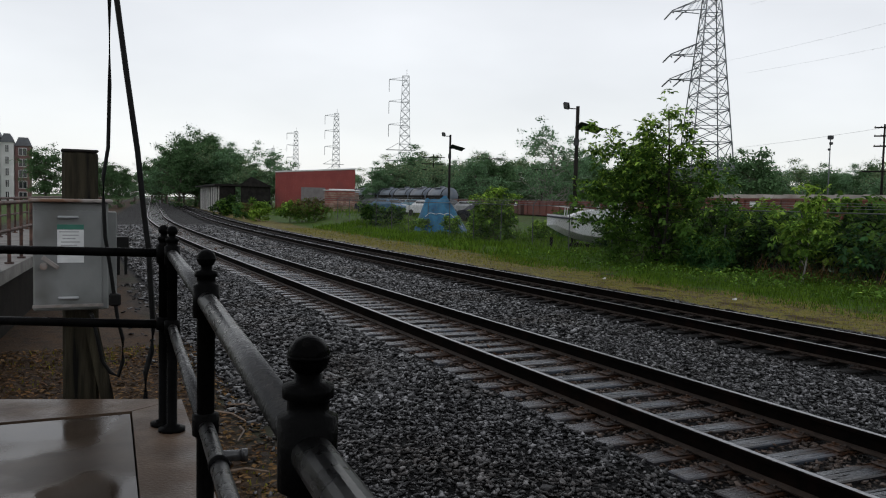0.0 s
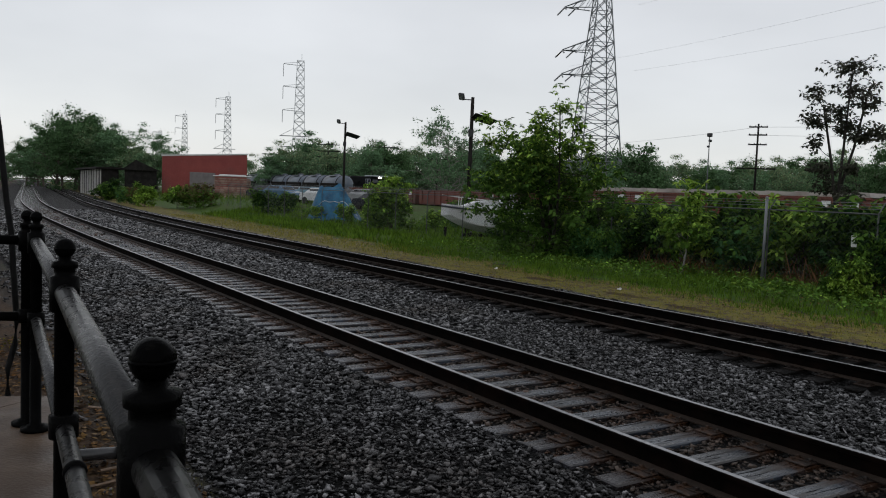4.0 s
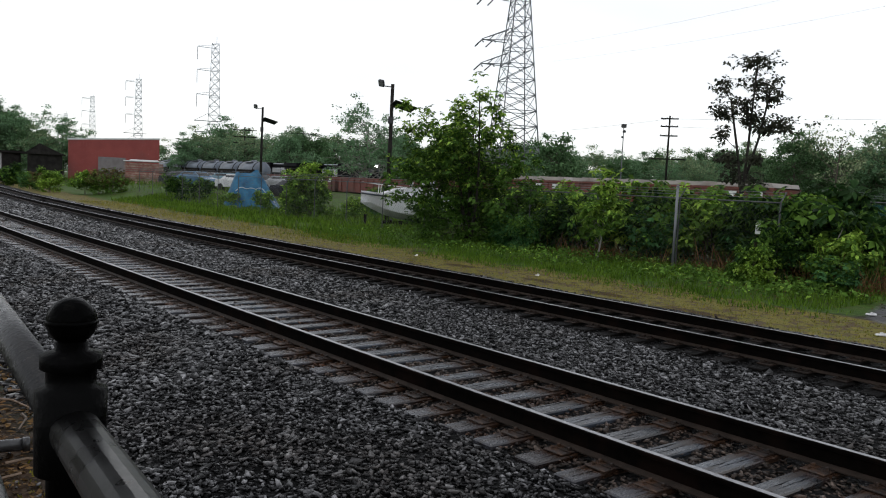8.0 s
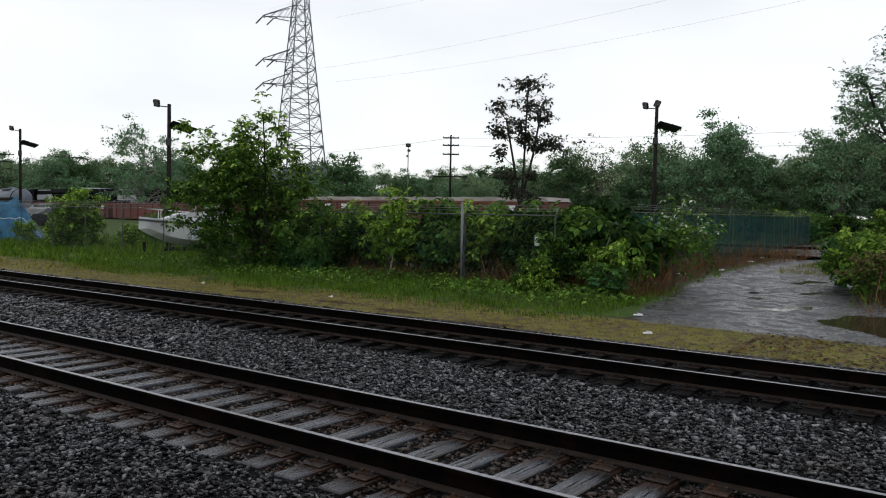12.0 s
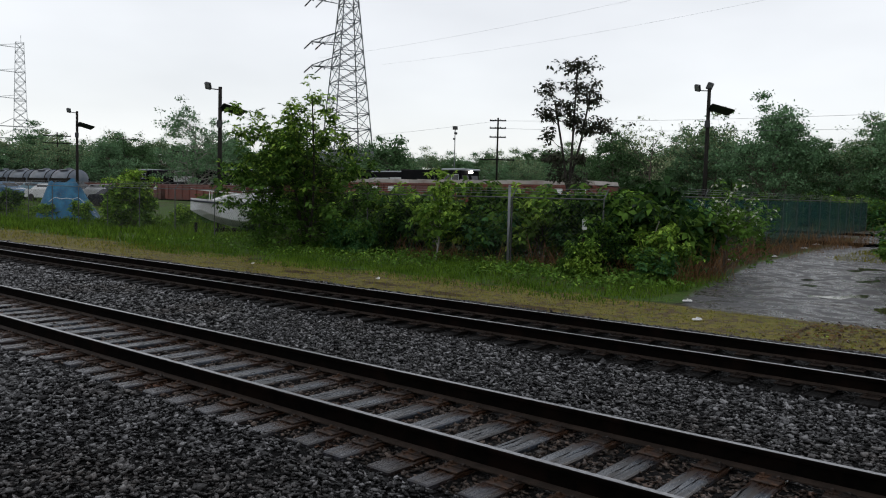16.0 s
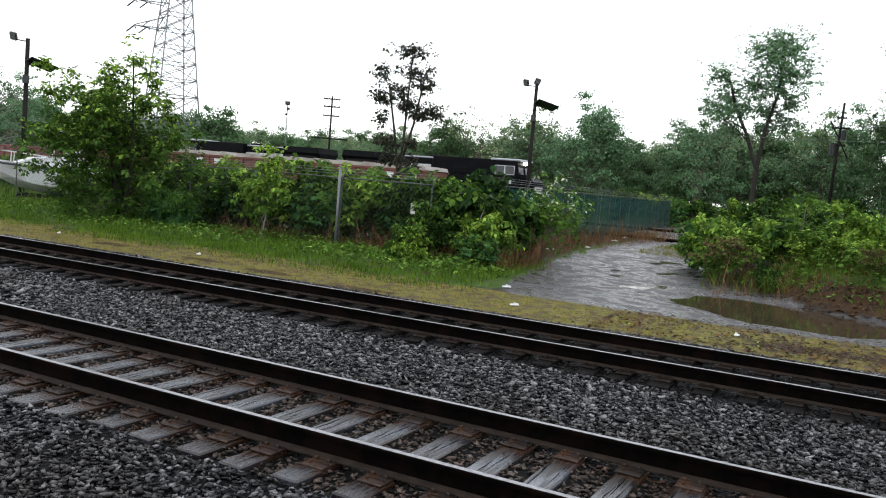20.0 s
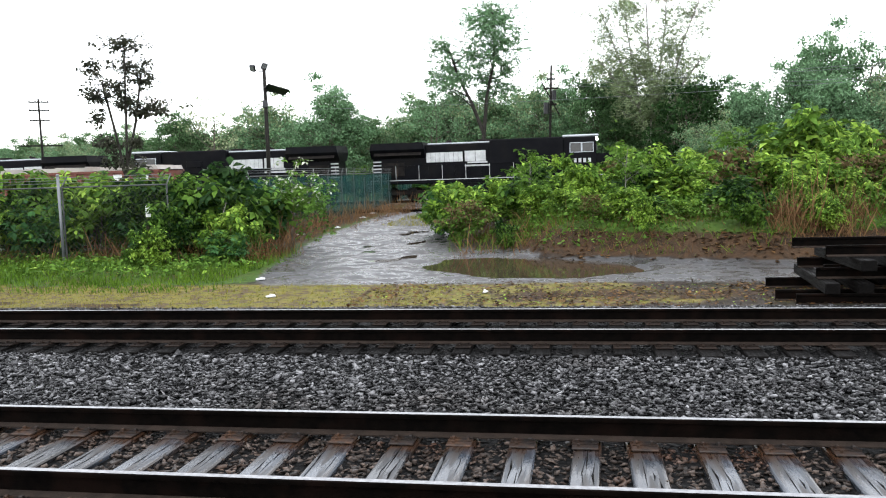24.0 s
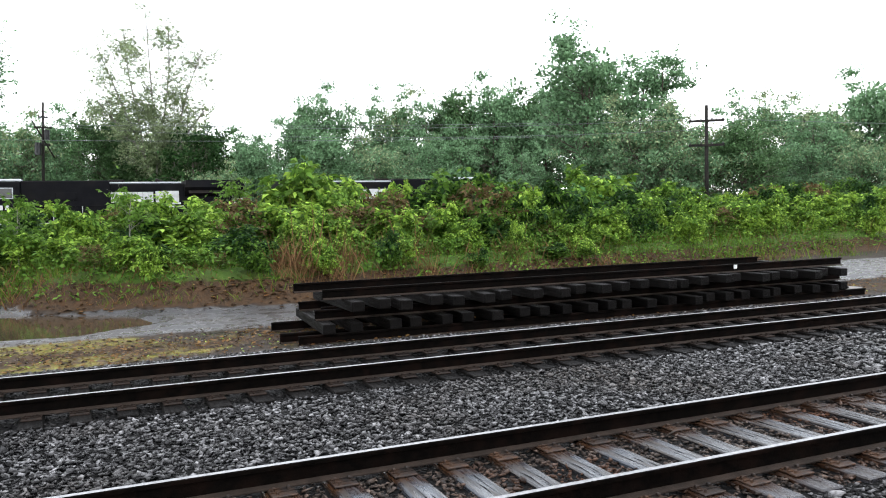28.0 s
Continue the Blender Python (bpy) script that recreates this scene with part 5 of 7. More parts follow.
chain_fence((-66, 21.6), (-11.2, 20.7), 3.1, "galvanised chain-link fence with barbed strands, overgrown with bushes", 1.95)
chain_fence((-11.2, 23.0), (-14.9, 71.0), 3.2, "chain-link fence with a dark green privacy screen", 2.1, True)
cp = thing("fence_post", "tall galvanised steel corner post of the fence", "post", pose(-14.42, 20.6, LOW - 0.05))
part("shaft", Geo().cyl((0, 0, 0), (0, 0, 2.62), 0.042, n=12), M["galv_dark"], cp, smooth=True)
part("cap", Geo().turn((0, 0, 2.62), [(0.05, 0), (0.05, 0.03), (0.02, 0.06)], 12), M["galv_dark"], cp)
sg = thing("white_sign", "small white enamel plate nailed to a stump in the bushes", "sign", pose(-11.4, 19.9, LOW, 0, 0, 28))
part("stake", Geo().cyl((0, 0, 0), (0.03, 0, 1.55), 0.05, 0.04, 8), M["old_wood"], sg)
part("plate", Geo().box((0.05, -0.09, 1.55), (0.13, 0.02, 0.3), bevel=0.01), M["white_litter"], sg)

# ---- rolling stock ----


def wheelset(parent, x, wr=0.5, half=0.75):
    for s in (-1, 1):
        w = part("wheel", Geo().turn((x, s * half, wr), [(wr * 0.3, -0.07), (wr * 1.04, -0.06), (wr * 1.04, -0.03), (wr, 0.0), (wr, 0.07), (wr * 0.75, 0.075), (wr * 0.3, 0.06)], 18, (0, s, 0)), M["truck"], parent)
    part("axle", Geo().cyl((x, -half, wr), (x, half, wr), 0.09, n=8), M["truck"], parent)


def bogie(parent, x, axles, span):
    b = part("bogie", Geo().box((x, -1.05, 0.62), (span + 0.9, 0.16, 0.36), bevel=0.05).box((x, 1.05, 0.62), (span + 0.9, 0.16, 0.36), bevel=0.05).box((x, 0, 0.8), (0.6, 2.2, 0.3)), M["truck"], parent, "dirty steel bogie frame")
    for k in range(axles):
        wheelset(b, x + (k / (axles - 1) - 0.5) * span)
        for s in (-1, 1):
            part("axle_box", Geo().box((x + (k / (axles - 1) - 0.5) * span, s * 1.15, 0.55), (0.32, 0.14, 0.36), bevel=0.04), M["truck"], b)


LOCO_LEN = 19.0


def locomotive(at, label, silver):
    """Cab towards +x; origin at mid length on the rail tops."""
    t = thing("locomotive", label, "locomotive", at, group="locomotives")
    bogie(t, -6.0, 3, 3.7)
    bogie(t, 6.0, 3, 3.7)
    part("underframe", Geo().box((0, 0, 1.42), (18.4, 2.9, 0.3), bevel=0.04).box((9.25, 0, 1.15), (0.3, 2.9, 0.9)).box((-9.25, 0, 1.15), (0.3, 2.9, 0.9)), M["loco"], t)
    part("fuel_tank", Geo().prism([(-2.7, 0.45), (2.7, 0.45), (2.9, 0.8), (2.9, 1.25), (-2.9, 1.25), (-2.9, 0.8)], -1.35, 1.35), M["loco"], t)
    for s in (-1, 1):
        part("sill_stripe", Geo().box((0, s * 1.46, 1.56), (18.2, 0.02, 0.05)), M["loco_white"], t, "thin white sill stripe")
    hood = Geo().box((-1.3, 0, 2.85), (10.6, 1.75, 2.6), bevel=0.08)
    part("engine_hood", hood, M["loco"], t, "black engine hood")
    part("inverter_housing", Geo().box((2.62, 0, 2.97), (5.4, 2.6, 2.78), bevel=0.06), M["loco"], t)
    rad = Geo().prism([(-9.0, 1.6), (-5.0, 1.6), (-5.0, 3.3), (-9.0, 3.3)], -0.9, 0.9)
    wing = Geo()
    wing.add([(-9.1, -0.95, 3.2), (-4.95, -0.95, 3.2), (-4.95, 0.95, 3.2), (-9.1, 0.95, 3.2), (-9.1, -1.5, 3.85), (-4.95, -1.5, 3.85), (-4.95, 1.5, 3.85), (-9.1, 1.5, 3.85), (-9.0, -1.45, 4.35), (-5.05, -1.45, 4.35), (-5.05, 1.45, 4.35), (-9.0, 1.45, 4.35)],
             [(3, 2, 1, 0), (0, 1, 5, 4), (1, 2, 6, 5), (2, 3, 7, 6), (3, 0, 4, 7), (4, 5, 9, 8), (5, 6, 10, 9), (6, 7, 11, 10), (7, 4, 8, 11), (8, 9, 10, 11)])
    part("radiator_hood", rad, M["loco"], t)
    part("radiator_wing", wing, M["loco"], t, "flared radiator wings")
    for s in (-1, 1):
        part("radiator_grille", Geo().box((-7.0, s * 1.36, 3.55), (3.6, 0.04, 0.35), rx=s * 40), M["truck"], t)
        part("brake_blister", Geo().box((2.6, s * 1.33, 3.3), (1.3, 0.1, 0.5), bevel=0.03), M["loco"], t)
    part("roof_hatch", Geo().box((-2.2, 0, 4.2), (5.2, 1.5, 0.12), bevel=0.04), M["loco_roof"] if silver else M["truck"], t, "pale roof hatches")
    part("exhaust", Geo().box((-0.6, 0, 4.33), (1.0, 0.6, 0.22), bevel=0.04), M["truck"], t)
    part("horn", Geo().cyl((-3.6, 0.2, 4.28), (-3.1, 0.2, 4.42), 0.08, 0.12, 8), M["truck"], t)
    cab = part("cab", Geo().box((6.45, 0, 2.95), (2.3, 2.95, 2.7), bevel=0.08), M["loco"], t, "black cab with dark windows")
    part("cab_roof", Geo().box((6.5, 0, 4.38), (2.6, 2.9, 0.18), bevel=0.07), M["loco_roof"] if silver else M["loco"], cab, "pale grey cab roof")
    for s in (-1, 1):
        for wx in (6.15, 7.0):
            part("side_window", Geo().box((wx, s * 1.49, 3.55), (0.74, 0.03, 0.62), bevel=0.01), M["glass_dark"], cab)
        part("window_frame", Geo().box((6.57, s * 1.482, 3.55), (1.7, 0.02, 0.72)), M["loco_roof"], cab)
        part("windscreen", Geo().box((7.63, s * 0.72, 3.6), (0.04, 1.0, 0.62), ry=-12), M["glass_dark"], cab)
        part("number_bar", Geo().box((6.6, s * 1.49, 2.6), (1.5, 0.02, 0.42)), M["loco"], cab)
        for k in range(4):
            part("cab_lettering", Geo().box((6.1 + 0.34 * k, s * 1.505, 2.62), (0.2, 0.02, 0.3)), M["loco_white"], cab, "white number bar")
    nose = Geo().prism([(7.5, 1.6), (9.0, 1.6), (8.95, 2.75), (8.6, 3.05), (7.5, 3.1)], -1.0, 1.0)
    nz = part("nose", nose, M["loco"], t, "short low nose")
    part("nose_stripe", Geo().box((9.0, 0, 2.15), (0.03, 1.7, 0.5)), M["loco_white"], nz)
    part("headlight", Geo().cyl((7.62, -0.14, 4.15), (7.76, -0.14, 4.15), 0.12, n=10).cyl((7.62, 0.14, 4.15), (7.76, 0.14, 4.15), 0.12, n=10), M["lens"], nz)
    for s in (-1, 1):
        for k in range(4):
            for e in (-9.2, 9.2):
                part("step", Geo().box((e, s * 1.25, 0.55 + 0.27 * k), (0.35, 0.5, 0.04)), M["loco_white"], t, "white-edged step")
        a, b = (-4.72, -1.95) if s < 0 else (-0.3, -3.05)
        step = 0.345 if s < 0 else -0.345
        for k in range(8):
            part("lettering_block", Geo().box((a + step * k, s * 0.9, 3.2), (0.325, 0.02, 0.72)), M["loco_white"], t, "white lettering drawn as plain blocks")
        for k in range(2):
            part("emblem_bar", Geo().box((b + (0.8 * k + 0.35) * (1 if s < 0 else -1), s * 0.9, 3.22), (0.76, 0.02, 0.78)), M["loco_white"], t, "white emblem drawn as a plain block")
        for z, w in ((2.75, 1.5), (2.52, 1.9)):
            part("emblem_line", Geo().box((b + (0.9 if s < 0 else -0.9), s * 0.9, z), (w, 0.02, 0.12)), M["loco_white"], t)
        for k in range(5):
            part("end_stripe", Geo().box((-8.68, s * 0.915, 1.95 + 0.26 * k), (0.62, 0.02, 0.1)), M["loco_white"], t, "white bar on the hood end")
        part("door_louvre", Geo().box((-7.4, s * 0.91, 2.4), (1.6, 0.03, 1.0)), M["truck"], t)
        pts = [(-8.9, s * 1.42, 2.65), (5.2, s * 1.42, 2.65)]
        hr = part("handrail", Geo().cyl(*pts, 0.025, n=6), M["loco"], t)
        for k in range(9):
            part("stanchion", Geo().cyl((-8.9 + k * 1.76, s * 1.42, 1.6), (-8.9 + k * 1.76, s * 1.42, 2.65), 0.02, n=5), M["loco_white"], hr)
        for k in range(7):
            part("hood_door", Geo().box((-5.2 + k * 1.0, s * 0.885, 2.2), (0.9, 0.03, 0.9), bevel=0.01), M["loco"], t)
    for e in (-9.7, 9.7):
        part("coupler", Geo().box((e, 0, 0.9), (0.7, 0.25, 0.3), bevel=0.04), M["truck"], t)
    return t


TRAIN_Y, TRAIN_Z = 60.5, -0.08
engines = [locomotive(pose(0, TRAIN_Y, TRAIN_Z), "black diesel locomotive with white lettering and pale cab roof", True)]
engines.append(copy_thing(engines[0], pose(-20.7, TRAIN_Y, TRAIN_Z, 0, 0, 180)))
engines.append(copy_thing(engines[0], pose(-41.4, TRAIN_Y, TRAIN_Z, 0, 0, 180)))
for ob in engines[0].children_recursive:
    if ob.name.startswith("headlight"):
        ob.data = ob.data.copy()
        ob.data.materials[0] = M["headlamp"]
        tagged(ob, "lit white headlamps")
tagged(engines[1], "black diesel locomotive coupled in the middle, running cab-rearward")
tagged(engines[2], "black diesel locomotive coupled last, running cab-rearward")

yt = thing("yard_track", "yard track on a low stone bed", "railway track", kind="structure")
for yy, x0, x1 in ((TRAIN_Y, -320, 200), (54.0, -260, -60), (46.0, -140, 0)):
    for s in (-0.75, 0.75):
        part("rail", Geo().box(((x0 + x1) / 2, yy + s, -0.16), (x1 - x0, 0.08, 0.16)), M["rail_side"], yt)
    tb = Geo()
    for k in range(int((x1 - x0) / 0.7)):
        tb.box((x0 + 0.7 * k, yy, -0.27), (0.24, 2.6, 0.1))
    tagged(part("yard_ties", tb, M["tie_old"], yt), "dark yard ties", kind="stuff")


def tank_car(at):
    t = thing("tank_car", "grey-blue cylindrical tank wagon standing in the yard", "tank wagon", at, group="tank wagons")
    bogie(t, -2.0, 2, 1.6)
    bogie(t, 2.0, 2, 1.6)
    prof = [(0.05, -3.2), (0.9, -3.15), (1.35, -2.95), (1.5, -2.6), (1.5, 2.6), (1.35, 2.95), (0.9, 3.15), (0.05, 3.2)]
    part("barrel", Geo().turn((0, 0, 2.75), prof, 24, (1, 0, 0)), M["tank"], t, "grey-blue steel barrel", True)
    # besides the sill beams, a wide box added to darken the barrel's lower half
    part("sill", Geo().box((0, 0, 1.05), (6.7, 0.5, 0.3)).box((3.0, 0, 1.1), (0.5, 2.6, 0.3)).box((-3.0, 0, 1.1), (0.5, 2.6, 0.3)).box((0, 0, 2.2), (6.0, 3.04, 1.7), bevel=0.1), M["truck"], t)
    part("dome", Geo().turn((0, 0, 4.2), [(0.45, 0), (0.45, 0.2), (0.2, 0.26)], 14), M["tank"], t)
    part("walkway", Geo().box((0, -0.8, 4.1), (2.4, 0.5, 0.05)).box((0, 0.8, 4.1), (2.4, 0.5, 0.05)), M["truck"], t)
    for x in (-2.5, 2.5):
        part("band", Geo().turn((x, 0, 2.75), [(1.53, -0.12), (1.53, 0.12)], 24, (1, 0, 0)), M["truck"], t)
    return t


tk = tank_car(pose(-113, 54.0, -0.08))
for k in range(1, 6):
    copy_thing(tk, pose(-113 - 7.0 * k, 54.0, -0.08))


def gondola(at, covered, label):
    t = thing("freight_car", label, "freight wagon", at, group="red freight wagons")
    bogie(t, -5.4, 2, 1.8)
    bogie(t, 5.4, 2, 1.8)
    h = 2.55 if covered else 2.15
    b = Geo()
    for s in (-1, 1):
        b.box((0, s * 1.45, 1.0 + (h - 0.8) / 2), (15.6, 0.08, h - 0.8))
        b.box((s * 7.76, 0, 1.0 + (h - 0.8) / 2), (0.08, 2.9, h - 0.8))
    b.box((0, 0, 1.0), (15.6, 2.9, 0.2))
    part("body", b, M["red_car"], t, "oxide-red steel body")
    for s in (-1, 1):
        for k in range(13):
            part("rib", Geo().box((-7.2 + 1.2 * k, s * 1.53, 1.0 + (h - 0.8) / 2), (0.14, 0.1, h - 0.85)), M["red_car"], t)
        part("top_chord", Geo().box((0, s * 1.52, 0.2 + h), (15.7, 0.16, 0.12)), M["red_car"], t)
        for x in (5.2, 6.9):
            part("placard", Geo().box((x, s * 1.6, h - 0.15), (0.55, 0.03, 0.35)), M["white_label"], t, "white placard")
    if covered:
        part("roof", Geo().prism([(-7.8, 0.28 + h), (7.8, 0.28 + h), (7.7, 0.52 + h), (-7.7, 0.52 + h)], -1.55, 1.55), M["pale_roof"], t, "pale weathered roof cover")
        for k in range(8):
            part("roof_seam", Geo().box((-6.9 + 2 * k, 0, 0.54 + h), (0.1, 3.0, 0.05)), M["pale_roof"], t)
    else:
        part("load", Geo().box((0, 0, h - 0.1), (15.0, 2.7, 0.3), bevel=0.1), M["pale_roof"], t, "pale scrap load")
    return t


gondola(pose(-32.4, 46.0, -0.08), True, "oxide-red freight wagon with pale weathered roof")
gondola(pose(-48.8, 46.0, -0.08), True, "oxide-red freight wagon with pale weathered roof")
gondola(pose(-65.2, 46.0, -0.08), False, "open oxide-red gondola wagon with pale load")
gondola(pose(-81.6, 46.0, -0.08), False, "open oxide-red gondola wagon with pale load")

# ---- boat, tarpaulin, cars, lumber ----


def boat():
    t = thing("motorboat", "white motorboat with bow rail on a trailer behind the fence", "boat", pose(-32.3, 24.7, 0.1, 0, -2, -118))
    L, B, H = 6.4, 1.15, 1.15
    def section(u):
        w = B * (1 - max(0, (u - 0.45) / 0.55) ** 2.2)
        keel = 0.0 + 0.75 * max(0, (u - 0.6) / 0.4) ** 2
        sheer = H + 0.18 * u * u
        return w, keel, sheer
    vs, fs = [], []
    n = 14
    for i in range(n + 1):
        u = i / n
        w, keel, sh = section(u)
        x = -L / 2 + L * u
        ch = keel + 0.42 * (1 - 0.3 * u)
        vs += [(x, 0, keel), (x, -w * 0.82, ch), (x, -w * 1.02, sh), (x, w * 1.02, sh), (x, w * 0.82, ch)]
    for i in range(n):
        for k in range(5):
            fs.append((i * 5 + k, i * 5 + (k + 1) % 5, (i + 1) * 5 + (k + 1) % 5, (i + 1) * 5 + k))
    fs += [(0, 1, 2, 3, 4), tuple(n * 5 + k for k in (4, 3, 2, 1, 0))]
    part("hull", Geo().add(vs, fs), M["white_gel"], t, "white glassfibre hull")
    for s in (-1, 1):
        pts = []
        for i in range(n + 1):
            w, keel, sh = section(i / n)
            pts.append((-L / 2 + L * i / n, s * (w * 1.0 + 0.02), sh - 0.12))
        part("rub_rail", Geo().tube(pts, 0.05, 6), M["boat_dark"], t, "dark rub rail", True)
        rail = []
        for i in range(8, n + 1):
            w, keel, sh = section(i / n)
            rail.append((-L / 2 + L * i / n, s * w * 0.92, sh + 0.42))
        br = part("bow_rail", Geo().tube(rail, 0.025, 6), M["white_trim"], t, "bright bow rail", True)
        for i in range(8, n, 2):
            w, keel, sh = section(i / n)
            part("stanchion", Geo().cyl((-L / 2 + L * i / n, s * w * 0.92, sh), (-L / 2 + L * i / n, s * w * 0.92, sh + 0.42), 0.02, n=6), M["white_trim"], br)
    part("cuddy", Geo().prism([(-0.9, 1.1), (2.3, 1.22), (1.5, 1.55), (0.4, 1.7), (-0.7, 1.74)], -0.85, 0.85), M["white_gel"], t)
    part("windscreen", Geo().box((-0.35, 0, 1.98), (0.05, 1.7, 0.55), ry=-28), M["glass_dark"], t)
    part("canvas_top", Geo().box((-1.3, 0, 2.42), (1.7, 1.8, 0.1), bevel=0.04), M["white_gel"], t)
    part("outboard", Geo().box((-3.45, 0, 1.25), (0.45, 0.4, 0.6), bevel=0.1).box((-3.5, 0, 0.6), (0.16, 0.12, 0.9)), M["boat_dark"], t)
    tr = thing("boat_trailer", "dark steel boat trailer under the motorboat", "trailer", pose(-32.3, 24.7, LOW - 0.1, 0, 0, -126))
    part("frame", Geo().box((-0.3, -0.6, 0.4), (4.6, 0.1, 0.12)).box((-0.3, 0.6, 0.4), (4.6, 0.1, 0.12)).box((1.6, 0, 0.5), (0.1, 1.4, 0.1)).box((-1.8, 0, 0.5), (0.1, 1.4, 0.1)), M["truck"], tr)
    part("bow_stand", Geo().box((2.9, 0, 0.3), (0.14, 0.14, 0.9)), M["pole"], tr)
    for s in (-1, 1):
        w = part("wheel", Geo().turn((-0.8, s * 0.95, 0.3), [(0.12, -0.08), (0.3, -0.08), (0.32, 0), (0.3, 0.08), (0.12, 0.08)], 18, (0, 1, 0)), M["tyre"], tr)
        part("rim", Geo().cyl((-0.8, s * 0.95 - 0.085, 0.3), (-0.8, s * 0.95 + 0.085, 0.3), 0.13, n=12), M["galv"], w)


boat()


def tarp_heap(x, y, turn):
    t = thing("tarpaulin", "blue tarpaulin draped over a parked machine", "tarpaulin", pose(x, y, float(ground_z(np.array([x]), np.array([y]))[0]), 0, 0, turn))
    n, m = 26, 16
    vs, fs = [], []
    for j in range(m + 1):
        v = 2 * j / m - 1
        for i in range(n + 1):
            u = 2 * i / n - 1
            ridge = min(1.0, max(0.0, (u + 1) / 0.42), max(0.0, (1 - u) / 0.85)) ** 0.8
            fall = max(0.0, 1 - abs(v)) ** 0.62
            fold = 0.07 * math.sin(9 * u + 3 * v) * (0.3 + abs(v)) + 0.05 * math.sin(17 * u - 5 * v)
            z = 2.5 * ridge * fall * (1 + 0.06 * math.sin(5 * u)) + fold * ridge
            vs.append((1.85 * u + 0.1 * math.sin(4 * v), v * (0.9 + 0.35 * (1 - fall)) + fold, max(0.03, z)))
    for j in range(m):
        for i in range(n):
            k = j * (n + 1) + i
            fs.append((k, k + 1, k + n + 2, k + n + 1))
    part("sheet", Geo().add(vs, fs), M["tarp"], t, "creased blue tarpaulin", True)
    part("rope", Geo().tube([(vs[i][0], -0.78, vs[i + (n + 1) * 3][2] + 0.03) for i in range(4, n - 2)], 0.02, 5), M["white_trim"], t)


tarp_heap(-51.2, 24.4, 65)


def car(at, paint, label):
    t = thing("car", label, "car", at, group="parked cars")
    body = Geo()
    prof = [(-2.2, 0.35), (-2.25, 0.75), (-2.1, 0.95), (-1.5, 1.0), (-0.9, 1.42), (0.5, 1.45), (1.15, 1.0), (2.0, 0.88), (2.25, 0.7), (2.25, 0.35)]
    n = len(prof)
    vs = []
    for s, w in ((-1, 0.86), (-0.92, 0.9), (0.92, 0.9), (1, 0.86)):
        for x, z in prof:
            inset = 0.78 if z > 1.1 else 1.0
            vs.append((x * (0.99 if abs(s) == 1 else 1), s * w * inset, z * (0.995 if abs(s) == 1 else 1)))
    fs = [(k * n + i, k * n + (i + 1) % n, (k + 1) * n + (i + 1) % n, (k + 1) * n + i) for k in range(3) for i in range(n)]
    fs += [tuple(range(n - 1, -1, -1)), tuple(range(3 * n, 4 * n))]
    part("body", body.add(vs, fs), CAR_PAINTS[paint], t)
    part("windscreen", Geo().box((0.83, 0, 1.22), (0.03, 1.25, 0.5), ry=-54), M["glass_dark"], t)
    part("rear_window", Geo().box((-1.22, 0, 1.2), (0.03, 1.25, 0.5), ry=54), M["glass_dark"], t)
    for s in (-1, 1):
        part("side_window", Geo().box((-0.2, s * 0.76, 1.2), (1.35, 0.03, 0.32), rx=s * 12), M["glass_dark"], t)
        part("headlight", Geo().box((2.2, s * 0.62, 0.72), (0.08, 0.35, 0.16), bevel=0.02), M["lens"], t)
        for x in (-1.4, 1.4):
            w = part("wheel", Geo().turn((x, s * 0.82, 0.32), [(0.18, -0.1), (0.3, -0.1), (0.32, -0.05), (0.32, 0.05), (0.3, 0.1), (0.18, 0.1)], 16, (0, 1, 0)), M["tyre"], t)
            part("rim", Geo().cyl((x, s * 0.82 - 0.09, 0.32), (x, s * 0.82 + 0.09, 0.32), 0.19, n=12), M["galv"], w)
    for x in (-2.26, 2.26):
        part("bumper", Geo().box((x, 0, 0.48), (0.1, 1.6, 0.2), bevel=0.03), M["black_metal"], t)


for x, y, rz, p, lab in ((-69, 27.5, 20, "blue", "blue saloon car parked in the yard"), (-72.5, 32, 25, "teal", "pale teal car parked in the yard"), (-64.5, 29.5, 15, "white", "white car parked in the yard"),
                         (-76, 29, 30, "dark", "dark car parked in the yard"), (-66, 34.5, 10, "silver", "silver car parked in the yard"), (-75, 36.5, 15, "dark", "dark car parked in the yard"),
                         (-80, 34, 20, "silver", "silver car parked in the yard"), (-61, 33, 20, "dark", "dark car parked in the yard"), (-84, 37, 20, "blue", "blue saloon car parked in the yard")):
    car(pose(x, y, float(ground_z(np.array([x]), np.array([y]))[0]), 0, 0, rz), p, lab)


def lumber(x, y):
    t = thing("lumber_stack", "red-stained timber stack under a white sheet", "lumber", pose(x, y, LOW + 0.85, 0, 0, 70))
    rng = np.random.default_rng(3)
    for k in range(9):
        for j in range(5):
            part("plank", Geo().box((0, -1.5 + 0.75 * j, 0.2 + 0.24 * k), (3.6 + rng.normal() * 0.2, 0.68, 0.17)), M["pallet"], t)
    part("cover", Geo().box((0, 0, 2.4), (4.0, 4.0, 0.1), bevel=0.04).box((0, 0, 2.5), (2.8, 2.8, 0.14), bevel=0.06), M["white_trim"], t, "white sheet")


lumber(-85.3, 28.4)

# ---- buildings ----


